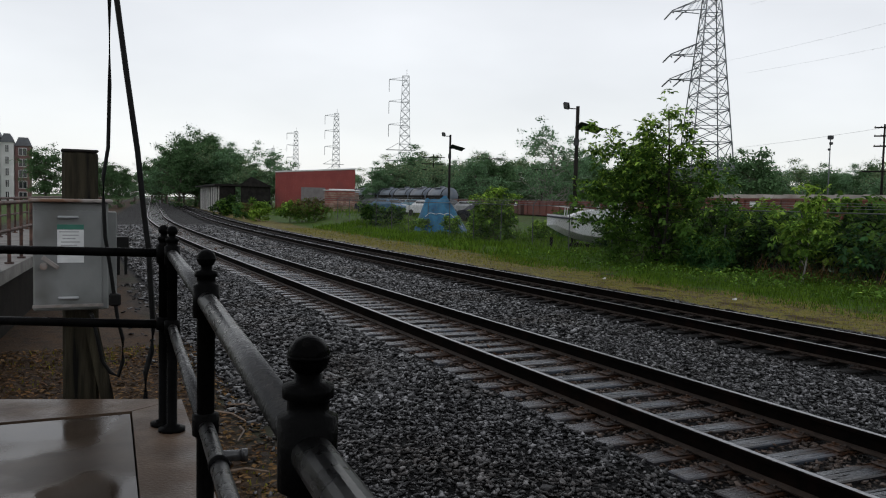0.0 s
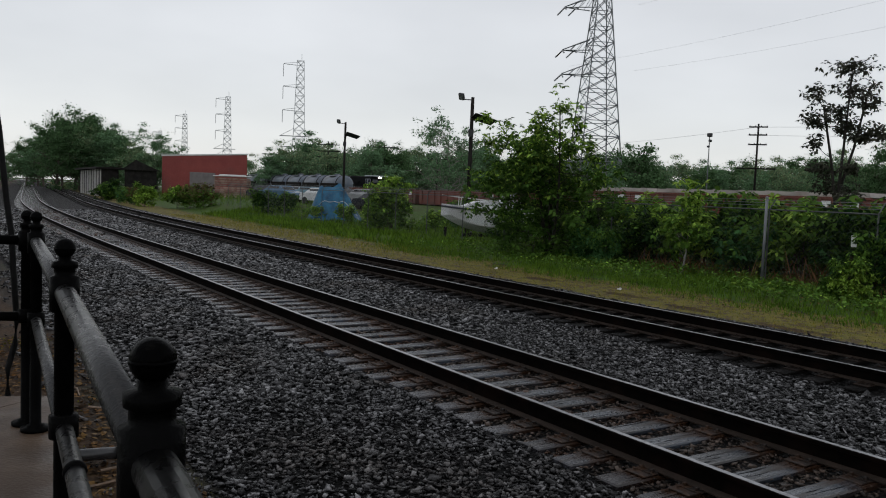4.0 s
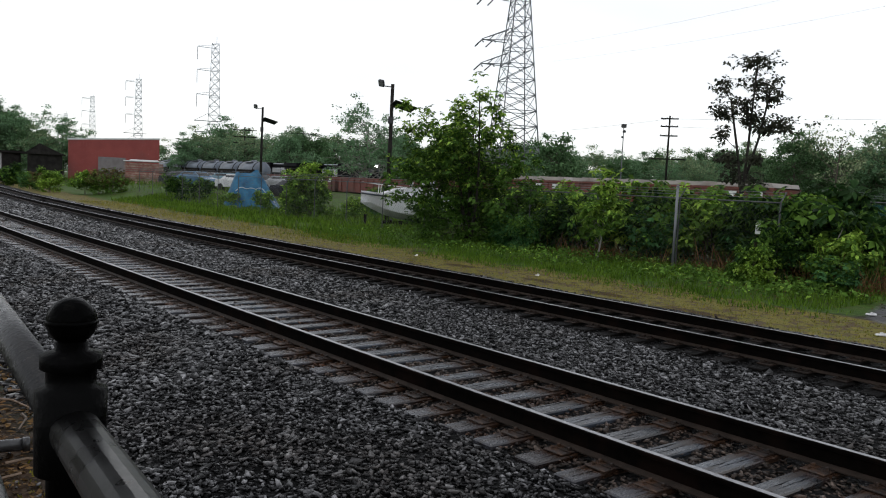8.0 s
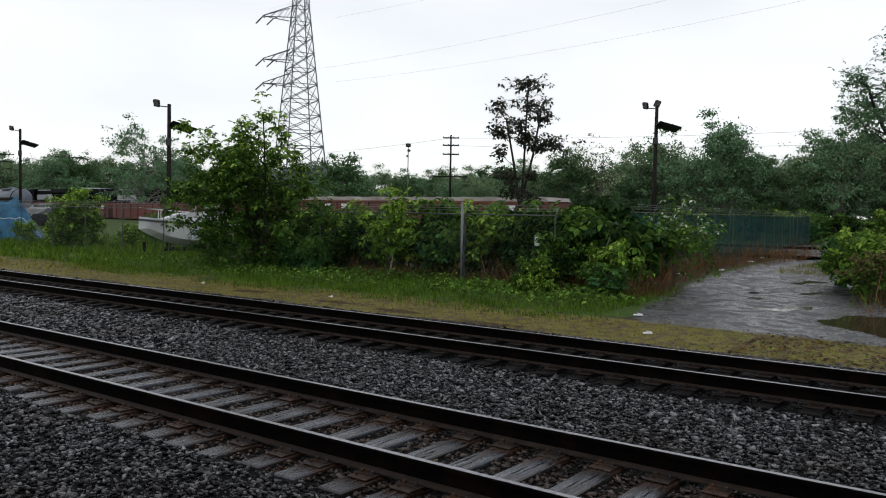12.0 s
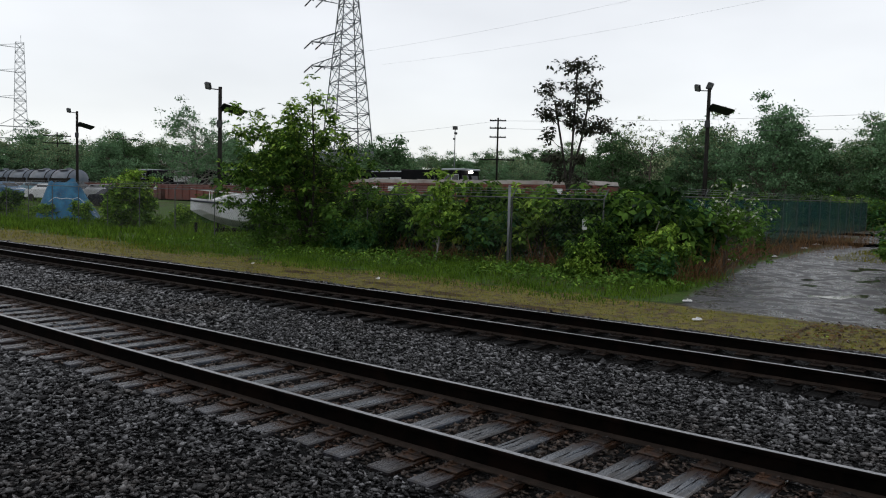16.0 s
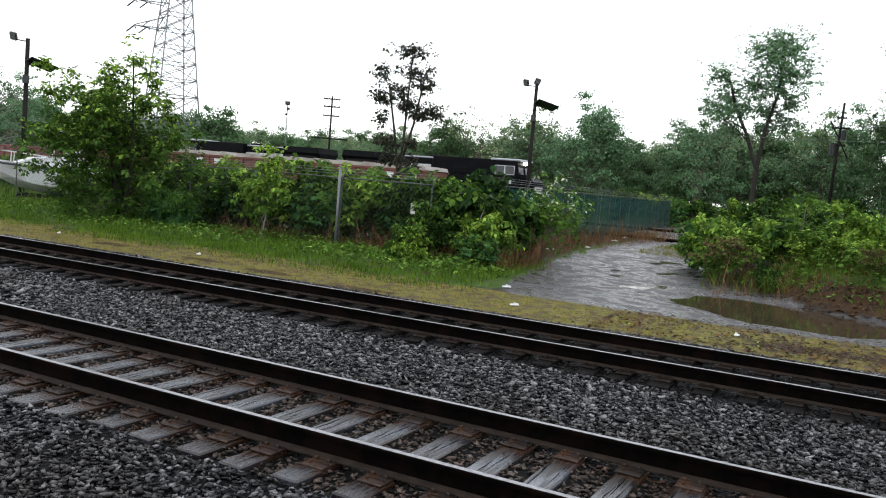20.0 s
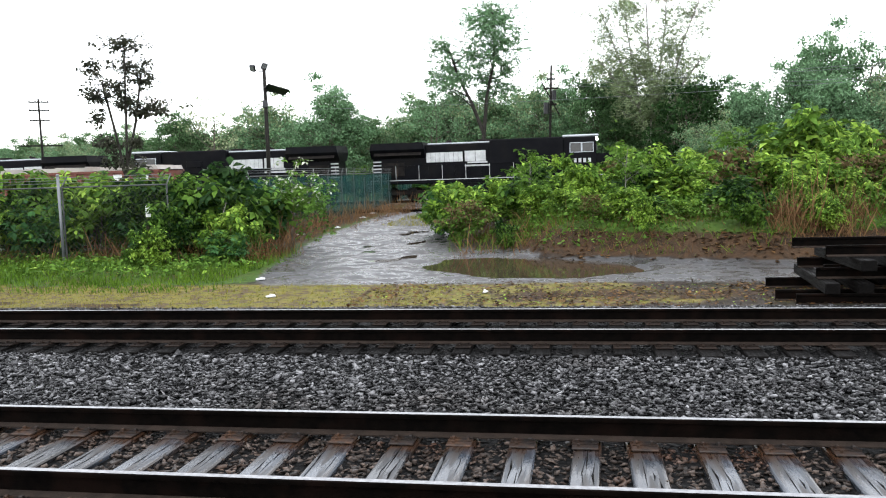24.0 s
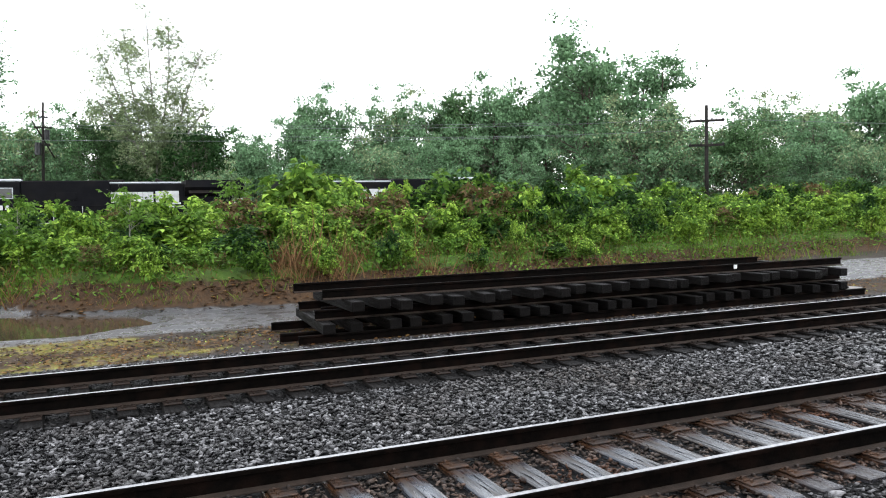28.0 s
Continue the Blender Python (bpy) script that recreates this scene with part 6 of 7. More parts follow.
def red_building():
    t = thing("warehouse", "low red corrugated warehouse with grey roller door", "building", pose(-103.7, 36.4, LOW, 0, 0, -106.9))
    # local +x runs along the front from its near corner, +y is outwards
    W, D, H = 10.6, 18.0, 5.75
    part("wall", Geo().prism([(0, 0), (W, 0), (W, H), (0, H + 0.65)], -D, 0), M["red_wall"], t)
    for k in range(30):
        part("rib", Geo().box((0.2 + 0.35 * k, 0.02, H / 2), (0.1, 0.06, H - 0.1)), M["red_wall"], t)
    part("trim", Geo().prism([(-0.1, H + 0.6), (W + 0.1, H - 0.06), (W + 0.1, H + 0.12), (-0.1, H + 0.78)], -0.1, 0.12), M["white_trim"], t, "pale roof trim")
    part("roof", Geo().prism([(-0.1, H + 0.65), (W + 0.1, H), (W + 0.1, H + 0.1), (-0.1, H + 0.75)], -0.15, -D), M["pale_roof"], t)
    d = part("roller_door", Geo().box((5.6, 0.06, 1.9), (3.2, 0.12, 3.8)), M["grey_door"], t, "grey roller door")
    for k in range(12):
        part("slat", Geo().box((5.6, 0.14, 0.2 + 0.31 * k), (3.1, 0.04, 0.26)), M["grey_door"], d)


red_building()


def shed():
    t = thing("shed", "long dilapidated dark shed with peeling pale boards", "shed", pose(-118, 21.0, LOW, 0, 0, 176.2))
    part("wall", Geo().box((15, -2.0, 1.9), (31, 0.2, 3.8)).box((-0.4, -1.0, 1.9), (0.2, 2.2, 3.8)).box((30.4, -1.0, 1.9), (0.2, 2.2, 3.8)), M["shed"], t)
    part("roof", Geo().prism([(-1.0, 3.85), (31, 3.85), (31, 4.1), (-1.0, 4.1)], -3.2, 0.8), M["shed"], t, "low dark roof")
    for k in range(9):
        part("board", Geo().box((0.6 + 3.4 * k, 0.05, 1.9), (1.5 + 0.3 * (k % 3), 0.1, 3.8)), M["pale_board"], t, "peeling pale board")
    h = thing("shed", "small black gabled hut behind the bushes", "shed", pose(-108.5, 24.0, LOW, 0, 0, 168))
    part("wall", Geo().box((0, 0, 1.9), (5.0, 3.8, 3.8)), M["shed"], h)
    part("roof", Geo().add([(-2.9, -2.3, 3.7), (2.9, -2.3, 3.7), (2.9, 2.3, 3.7), (-2.9, 2.3, 3.7), (-2.9, 0.6, 5.0), (2.9, 0.6, 5.0)], [(3, 2, 1, 0), (0, 1, 5, 4), (1, 2, 5), (2, 3, 4, 5), (3, 0, 4)]), M["shed"], h, "black pitched roof")


shed()


def apartments():
    t = thing("apartment_building", "five-storey white apartment building with grey roof and brick end", "building", pose(-200, -17.5, LOW, 0, 0, 90))
    # local x = towards +y of the world (to the right), -y = towards the tracks and camera
    def block(x0, x1, y0, y1, h, m, nm):
        part(nm, Geo().box(((x0 + x1) / 2, (y0 + y1) / 2, h / 2), (x1 - x0, y1 - y0, h)), m, t)
    block(-3.0, 6.2, 0, 16, 14.2, M["apt_white"], "wall")
    block(-24, -3.2, 3, 18, 14.2, M["apt_white"], "wall")
    block(6.3, 8.9, 2, 14, 13.2, M["apt_white"], "wall")
    block(9.0, 12.2, 4, 14, 12.6, M["apt_brick"], "brick_wall")
    for x0, x1, y0, y1, h in ((-3.3, 6.5, -0.4, 16.4, 14.2), (-24.5, -3.4, 2.6, 18.4, 14.2), (6.2, 9.0, 1.7, 14.2, 13.2), (9.0, 12.5, 3.7, 14.3, 12.6)):
        part("roof", Geo().prism([(x0, h), (x1, h), (x1 - 0.8, h + 1.9), (x0 + 0.8, h + 1.9)], y0, y1), M["apt_roof"], t, "grey shingle roof")
    def window(x, y, z, w, h):
        fr = part("window", Geo().box((x, y - 0.03, z), (w + 0.25, 0.12, h + 0.25)), M["white_trim"], t)
        part("pane", Geo().box((x, y - 0.1, z), (w, 0.06, h)), M["glass_dark"], fr)
        part("mullion", Geo().box((x, y - 0.14, z), (0.1, 0.04, h)), M["white_trim"], fr)
    for f in range(5):
        z = 1.7 + 2.75 * f
        for x in (-1.4, 2.6, 4.6):
            window(x, 0, z, 1.1, 1.5)
        for x in (-5.5, -8.5, -11.5, -14.5, -17.5, -20.5):
            window(x, 3, z, 1.1, 1.5)
        window(7.6, 2, z * 0.93, 0.6, 1.5)
        window(10.6, 4, z * 0.89, 1.5, 1.5)
        for x in (0.4, 2.6):
            b = part("balcony", Geo().box((x, -0.5, z - 1.15), (1.7, 1.0, 0.15)), M["apt_roof"], t)
            part("balustrade", Geo().box((x, -0.98, z - 0.65), (1.7, 0.05, 0.9)), M["black_metal"], b)


apartments()


def signal():
    t = thing("railway_signal", "railway signal mast with four round black heads and platform", "railway signal", pose(-59.8, -4.9, LOW, 0, 0, 92))
    part("mast", Geo().cyl((0, 0, 0), (0, 0, 6.3), 0.16, n=10), M["galv"], t)
    part("catwalk", Geo().box((0, 0, 6.3), (3.0, 0.8, 0.1)), M["galv_dark"], t)
    for k in range(7):
        part("baluster", Geo().cyl((-1.5 + 0.5 * k, -0.4, 6.3), (-1.5 + 0.5 * k, -0.4, 7.3), 0.02, n=5), M["galv_dark"], t)
    part("guard_rail", Geo().cyl((-1.5, -0.4, 7.3), (1.5, -0.4, 7.3), 0.03, n=6).cyl((-1.5, -0.4, 6.8), (1.5, -0.4, 6.8), 0.02, n=6), M["galv_dark"], t)
    for x in (-1.15, 0.8):
        m = part("head_post", Geo().cyl((x, 0, 6.3), (x, 0, 9.3), 0.07, n=8), M["black_metal"], t)
        for z in (7.75, 8.85):
            part("signal_head", Geo().cyl((x, -0.12, z), (x, 0.05, z), 0.38, n=20).cyl((x, -0.4, z + 0.05), (x, -0.1, z + 0.05), 0.14, n=10), M["black_metal"], m, "round black signal target")


signal()

# ---- vegetation ----


def limb(geo, a, b, r0, r1, rng, sway=0.12, n=4, sides=5):
    a, b = np.array(a, float), np.array(b, float)
    ln = np.linalg.norm(b - a)
    pts = []
    off = rng.normal(size=3) * sway * ln
    for i in range(n + 1):
        u = i / n
        pts.append(a + (b - a) * u + off * math.sin(math.pi * u))
    geo.tube(pts, [r0 + (r1 - r0) * i / n for i in range(n + 1)], sides)
    return pts


def grow(seed, h, r, lo, limbs, subs, trunk, stems=1, sides=6, dome=False):
    """Trunk, limbs and twigs inside an egg-shaped envelope; returns the wood and the tips."""
    rng = np.random.default_rng(seed)
    wood, tips = Geo(), []
    cz, rz = (lo + h) / 2, (h - lo) / 2
    for s in range(stems):
        lean = rng.normal(size=2) * (0.05 if stems == 1 else 0.13) * r
        top = np.array([lean[0] * 2, lean[1] * 2, h * (0.9 if stems == 1 else rng.uniform(0.72, 0.95))])
        base = np.array([lean[0] * 0.25, lean[1] * 0.25, -0.15])
        tp = limb(wood, base, top, trunk / math.sqrt(stems), trunk * 0.16, rng, 0.03, 7, sides)
        tips.append(tp[-1])
        for k in range(limbs // stems):
            u = rng.uniform(max(0.12, 0.7 * lo / h), 0.92)
            i = min(int(u * 7), 6)
            p = tp[i] + (tp[i + 1] - tp[i]) * (u * 7 - i)
            a = k * 2.399 + s + rng.normal() * 0.35
            tz = np.clip(p[2] + rng.uniform(0.05, 0.35) * h * (1 - 0.45 * u), lo, h * 0.97)
            if dome:
                tz = np.clip(p[2] + rng.uniform(-0.2, 0.16) * h, 0.25, h * 0.97)
                e = math.sqrt(max(0.03, 1 - (tz / h) ** 1.25)) * r * rng.uniform(0.6, 1.08)
            else:
                e = math.sqrt(max(0.05, 1 - ((tz - cz) / rz) ** 2)) * r * rng.uniform(0.62, 1.06)
            q = np.array([math.cos(a) * e + lean[0], math.sin(a) * e + lean[1], tz])
            rad = trunk * 0.42 * (1 - 0.6 * u) / math.sqrt(stems)
            lp = limb(wood, p, q, rad, rad * 0.22, rng, 0.08, 4, 5)
            tips.append(q)
            for j in range(subs):
                v = rng.uniform(0.35, 0.95)
                ii = min(int(v * 4), 3)
                pp = lp[ii] + (lp[ii + 1] - lp[ii]) * (v * 4 - ii)
                qq = pp + rng.normal(size=3) * np.array([0.3, 0.3, 0.24]) * r * (0.62 if dome else 1) + np.array([0, 0, 0.06 * h * (0.2 if dome else 1)])
                limb(wood, pp, qq, rad * 0.35, rad * 0.1, rng, 0.1, 2, 4)
                tips.append(qq)
    return wood, np.array(tips), rng


def plant(name, label, category, seed, h, r, lo, limbs, subs, trunk, n_leaf, leaf, sigma, mat_leaf, mat_bark, at, stems=1, second=None, share=0.25, group="", dome=False, spray=False):
    wood, tips, rng = grow(seed, h, r, lo, limbs, subs, trunk, stems, dome=dome)
    t = thing(name, label, category, at, group)
    part("trunk", wood, mat_bark, t)
    wt = rng.uniform(0.15, 1.0, len(tips)) ** (1.4 if spray else 3.0)
    fan = 6 if spray else 1
    idx = rng.choice(len(tips), n_leaf // fan, p=wt / wt.sum())
    c = tips[idx] + rng.normal(size=(n_leaf // fan, 3)) * sigma * np.array([1, 1, 0.8 if spray else 0.6])
    c = c[c[:, 2] > 0.05]
    lv = sprays(rng, c, leaf, fan) if spray else leaves(rng, c, leaf)
    c = np.repeat(c, fan, axis=0)
    # the second leaf colour goes mostly to the upper part of the crown
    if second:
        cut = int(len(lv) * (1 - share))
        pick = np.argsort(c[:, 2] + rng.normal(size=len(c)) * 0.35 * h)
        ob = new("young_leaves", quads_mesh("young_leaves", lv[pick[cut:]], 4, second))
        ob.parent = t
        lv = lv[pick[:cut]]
    ob = new("crown", quads_mesh("crown", lv, 4, mat_leaf))
    ob.parent = t
    return t


def put(ob, x, y, s=1.0, turn=0.0, sz=None, z=None):
    zz = float(ground_z(np.array([x]), np.array([y]))[0]) if z is None else z
    return copy_thing(ob, pose(x, y, zz, 0, 0, turn) @ Matrix.Diagonal((s, s, sz or s, 1)))


def patch0(n, x0, x1, y0, y1):
    return vr.uniform(x0, x1, n), vr.uniform(y0, y1, n)


def stuff0(name, label, category, verts, material):
    tagged(new(name, quads_mesh(name, verts, 4, material)), label, category, kind="stuff")


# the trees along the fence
# Its lime share paints bright leaf highlights into the upper crown.
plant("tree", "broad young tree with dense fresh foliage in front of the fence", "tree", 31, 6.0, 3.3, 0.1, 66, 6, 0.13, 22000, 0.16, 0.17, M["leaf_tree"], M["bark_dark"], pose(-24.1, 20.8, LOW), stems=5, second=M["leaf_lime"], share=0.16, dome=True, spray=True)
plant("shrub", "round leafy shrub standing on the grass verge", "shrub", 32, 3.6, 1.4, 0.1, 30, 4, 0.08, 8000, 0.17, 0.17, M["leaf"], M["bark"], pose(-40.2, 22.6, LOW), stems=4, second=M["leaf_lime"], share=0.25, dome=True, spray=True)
def clump_tree(label, seed, at, stems, clumps, trunk, leaf, per, material, bark, depth=0.8):
    """A tree with open limbs: stems as lines of (x, z), and separate flattened leaf clumps (x, z, half width, half height) at the limbs' ends."""
    rng = np.random.default_rng(seed)
    t = thing("tree", label, "tree", at)
    wood, cs, joints = Geo(), [], []
    for line in stems:
        pts = [(x, rng.normal() * 0.02 * z, z) for x, z in line]
        wood.tube(pts, [trunk * (1 - 0.8 * z / max(c[1] for c in clumps)) + 0.012 for x, y, z in pts], 7)
        for p, q in zip(pts[:-1], pts[1:]):
            joints += [np.array(p) + (np.array(q) - np.array(p)) * u for u in (0.0, 0.25, 0.5, 0.75, 1.0)]
    for x, z, w, h in clumps:
        c = np.array([x, rng.normal() * depth * 0.5, z])
        near = min((j for j in joints if j[2] < z - 0.5 * abs(x - j[0]) - 0.1), key=lambda j: np.linalg.norm(j - c), default=joints[0])
        limb(wood, near, c, trunk * 0.3, trunk * 0.07, rng, 0.06, 4, 5)
        for k in range(5):
            e = c + rng.normal(size=3) * (w * 0.55, w * 0.55, h * 0.5)
            limb(wood, near + (c - near) * rng.uniform(0.5, 1), e, trunk * 0.1, trunk * 0.04, rng, 0.1, 2, 4)
        n = int(per * w * (h + 0.3 * w)) + 6
        cs.append(c + rng.normal(size=(n, 3)) * (w * 0.6, w * 0.6, h * 0.7))
    part("trunk", wood, bark, t)
    ob = new("crown", quads_mesh("crown", sprays(rng, np.concatenate(cs), leaf, 5), 4, material))
    ob.parent = t


clump_tree("slender tree with dark plum-green leaf clumps on bare limbs", 33, pose(-14.9, 24.9, LOW, 0, 0, 31), [[(0, -0.1), (0.03, 2.4), (0.1, 4.2), (0.2, 6.9)], [(0.03, 2.2), (-0.25, 4.0), (-0.55, 5.6)], [(0.05, 2.9), (0.4, 4.3), (0.65, 5.8)]],
           [(0.16, 6.80, 0.55, 0.16), (-0.85, 6.05, 0.3, 0.26), (0.37, 6.25, 0.5, 0.2), (0.68, 5.75, 0.38, 0.2), (-0.8, 5.20, 0.32, 0.28), (-0.15, 5.45, 0.4, 0.2), (0.1, 5.05, 0.5, 0.18), (0.95, 4.75, 0.58, 0.22), (0.4, 4.65, 0.3, 0.18),
            (-0.75, 4.45, 0.2, 0.18), (-0.55, 3.65, 0.36, 0.18), (0.3, 3.65, 0.28, 0.16), (-0.2, 3.10, 0.45, 0.2), (0.35, 2.80, 0.4, 0.2)], 0.06, 0.14, 420, M["leaf_plum"], M["bark_dark"])
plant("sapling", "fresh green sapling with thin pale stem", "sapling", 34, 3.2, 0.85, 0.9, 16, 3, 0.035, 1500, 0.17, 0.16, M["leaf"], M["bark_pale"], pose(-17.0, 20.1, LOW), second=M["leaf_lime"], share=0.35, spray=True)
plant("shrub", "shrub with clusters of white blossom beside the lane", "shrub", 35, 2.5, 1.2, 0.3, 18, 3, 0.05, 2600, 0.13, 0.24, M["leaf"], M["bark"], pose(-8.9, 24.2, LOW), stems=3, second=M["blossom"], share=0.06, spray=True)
plant("tree", "dark evergreen tree in the yard beyond the wagons", "tree", 36, 7.6, 2.2, 0.8, 26, 4, 0.2, 5200, 0.32, 0.36, M["leaf_mid"], M["bark"], pose(-62, 66, LOW))
plant("tree", "bare-limbed pale tree with sparse leaves in the yard", "tree", 37, 11.2, 4.6, 1.6, 34, 6, 0.22, 7000, 0.26, 0.34, M["leaf_far"], M["bark_pale"], pose(-86, 56.5, LOW))

# bush kinds, then copies along the fence and over the mound
kinds = []
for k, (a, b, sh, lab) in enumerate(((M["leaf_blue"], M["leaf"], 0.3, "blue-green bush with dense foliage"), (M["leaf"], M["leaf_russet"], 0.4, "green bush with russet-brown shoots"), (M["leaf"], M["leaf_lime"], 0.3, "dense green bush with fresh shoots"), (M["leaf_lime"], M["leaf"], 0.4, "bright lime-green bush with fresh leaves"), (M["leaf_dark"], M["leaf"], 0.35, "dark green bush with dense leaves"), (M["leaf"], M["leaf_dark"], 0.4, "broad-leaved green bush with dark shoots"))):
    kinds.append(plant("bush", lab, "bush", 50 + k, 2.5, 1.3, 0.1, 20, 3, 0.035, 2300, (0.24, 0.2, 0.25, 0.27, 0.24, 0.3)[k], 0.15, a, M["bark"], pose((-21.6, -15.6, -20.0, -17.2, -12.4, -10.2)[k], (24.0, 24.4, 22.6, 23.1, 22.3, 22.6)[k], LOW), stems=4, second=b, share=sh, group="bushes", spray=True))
vr = np.random.default_rng(77)
for x in np.arange(-23.0, -9.6, 1.45):
    put(kinds[int(vr.choice([4, 2, 4, 0, 0]))], x + vr.normal() * 0.3, 22.6 + vr.normal() * 0.5, vr.uniform(0.78, 1.0), vr.uniform(0, 360))
    if x < -12:
        put(kinds[int(vr.choice([4, 4, 0]))], x + vr.normal() * 0.4, 25.0 + vr.normal() * 0.6, vr.uniform(0.7, 0.95), vr.uniform(0, 360))
for x, y, s in ((-51.0, 22.9, 0.42), (-52.6, 23.0, 0.34), (-44, 24, 0.7), (-47.5, 23.5, 0.5), (-52, 24.5, 0.6), (-28.4, 22.2, 0.6), (-49.5, 28, 0.8), (-58.5, 23.6, 0.6)):
    put(kinds[int(vr.integers(6))], x, y, s, vr.uniform(0, 360))
for x, y, s in ((-30.5, 27.5, 0.6), (-33, 30.5, 0.75), (-36.5, 28, 0.6), (-38.5, 31, 0.8), (-43.0, 29.5, 0.8), (-46.5, 31.5, 0.7), (-29.0, 31.0, 0.8), (-41.0, 35, 0.8), (-35, 34.5, 0.8), (-26.6, 23.4, 0.8), (-48.6, 35, 0.7), (-38.2, 24.3, 0.5), (-42.4, 23.6, 0.55), (-27.5, 26.5, 0.8), (-24.5, 24.5, 0.9), (-53, 38, 0.8)):
    put(kinds[int(vr.choice([2, 4, 0]))], x, y, s, vr.uniform(0, 360))
put(kinds[4], -11.25, 20.5, 0.5, 40, 0.62)
put(kinds[3], -11.0, 19.4, 0.32, 70, 0.4)
put(kinds[5], -11.5, 19.5, 0.26, 10, 0.36)
for k in range(17):
    x = vr.uniform(-22, -9.2)
    if abs(x + 14.6) > 1.7 and abs(x + 11.6) > 0.6:
        put(kinds[int(vr.choice([0, 2, 0, 5, 4]))], x, 20.15 + vr.normal() * 0.25, vr.uniform(0.22, 0.5), vr.uniform(0, 360), vr.uniform(0.3, 0.62))
for x in np.arange(-2.9, 47, 1.5):
    lane = np.interp(x, [-2.9, -1, 1.5, 6, 40], [27.4, 24.9, 23.5, 23.0, 27.0])
    for row, (dy, s0, s1) in enumerate(((-0.1, 0.38, 0.6), (1.7, 0.5, 0.8), (4.0, 0.55, 0.86), (6.6, 0.6, 0.86))):
        if row == 3 and x < 0:
            continue
        f = float(np.interp(x, [-3, 1, 5, 8, 14, 47], [0.68, 0.76, 0.86, 1.0, 1.0, 0.95]))
        put(kinds[int(vr.choice([2, 3, 5, 2, 3, 1, 3, 4]))], x + vr.normal() * 0.35, lane + 0.5 + dy + vr.normal() * 0.45, vr.uniform(s0, s1), vr.uniform(0, 360), f * vr.uniform(s0, s1) * vr.uniform(0.9, 1.25))
x, y = patch0(5200, -16.5, -7.4, 17.0, 21.4)
keep = vr.random(len(x)) < np.clip(1.25 - np.sqrt(((x + 11.2) / 3.6) ** 2 + ((y - 19.5) / 1.9) ** 2) + 0.8 * wave(x * 1.7, y * 1.7), 0.0, 1) ** 1.5
x, y = x[keep], y[keep]
c = np.stack([x, y, ground_z(x, y) + vr.uniform(0.03, 0.34, len(x)) * np.clip(0.5 + wave(x * 1.7, y * 1.7), 0.15, 1)], 1)
half = vr.random(len(c)) < 0.14
stuff0("lush_weeds", "bright lush weeds at the corner of the verge", "weeds", leaves(vr, c[half], 0.12, 0.8), M["leaf_lime"])
stuff0("lush_weeds", "green lush weeds at the corner of the verge", "weeds", leaves(vr, c[~half], 0.13, 0.8), M["leaf"])
for k in range(28):
    x = vr.uniform(-2.6, 17)
    foot = float(np.interp(x, [-2.6, -1, 1.5, 4.6, 8, 17], [23.6, 21.9, 21.0, 20.2, 21.0, 22.2]))
    put(kinds[int(vr.choice([3, 1, 2, 5]))], x, foot + 0.5 + abs(vr.normal()) * 1.2, vr.uniform(0.16, 0.4), vr.uniform(0, 360), vr.uniform(0.16, 0.4))
for x, y, s, k in ((7.6, 29.0, 1.15, 3), (2.2, 27.6, 0.8, 2), (15.5, 30.0, 0.95, 3), (21.5, 31.0, 1.15, 3), (9.4, 30.5, 1.05, 2), (-1.6, 29.8, 0.72, 2), (26.5, 31.5, 0.9, 3), (12.0, 27.5, 1.0, 4), (-4.0, 27.6, 0.75, 2), (-3.4, 25.6, 0.55, 1), (-4.8, 30.0, 0.8, 0), (4.6, 24.8, 0.75, 1), (9.2, 24.6, 0.8, 1), (12.6, 25.6, 0.9, 1), (18.5, 28.6, 1.0, 0), (14.2, 28.5, 1.1, 4)):
    put(kinds[k], x, y, s, vr.uniform(0, 360))
for x, y, h in ((1.5, 25.2, 2.6), (4.6, 26.2, 2.9), (-1.6, 26.4, 2.4)):
    plant("sapling", "thin young tree stem rising out of the bushes", "sapling", int(60 + x * 3), h, 0.6, 1.2, 8, 2, 0.035, 500, 0.14, 0.2, M["leaf"], M["bark_pale"], pose(x, y, LOW + 0.6), spray=True)

# far trees
big = [
    plant("tree", "tall woodland tree with green leaves paled for haze", "tree", 81, 12.0, 4.6, 0.6, 40, 5, 0.26, 15000, 0.32, 0.5, M["leaf_far"], M["bark"], pose(-30, 96, LOW), group="woodland trees"),
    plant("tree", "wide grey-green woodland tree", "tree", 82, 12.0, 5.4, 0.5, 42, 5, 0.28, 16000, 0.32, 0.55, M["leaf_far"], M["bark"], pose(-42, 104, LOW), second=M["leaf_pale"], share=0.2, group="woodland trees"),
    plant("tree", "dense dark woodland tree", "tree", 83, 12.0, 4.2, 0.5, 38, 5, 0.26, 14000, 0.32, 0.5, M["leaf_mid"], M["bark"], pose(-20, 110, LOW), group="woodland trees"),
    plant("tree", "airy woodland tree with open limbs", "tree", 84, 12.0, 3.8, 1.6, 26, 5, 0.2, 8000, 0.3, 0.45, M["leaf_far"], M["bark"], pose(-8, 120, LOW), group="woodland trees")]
EL_AZ = [-62, -52, -48, -44, -42, -39, -36, -33, -29, -26, -22, -16, -12, -9, -7, -5, -2, 2, 5, 8, 12, 16, 20, 26, 32, 38, 44, 50, 56, 62, 70]
EL_TOP = [6.8, 6.7, 7.4, 8.6, 7.2, 8.8, 8.2, 9.0, 8.4, 8.0, 7.2, 7.2, 6.6, 4.4, 4.2, 6.0, 6.2, 5.6, 5.4, 6.0, 5.0, 5.0, 4.6, 4.4, 3.2, 2.7, 2.5, 2.8, 3.0, 2.6, 2.3]
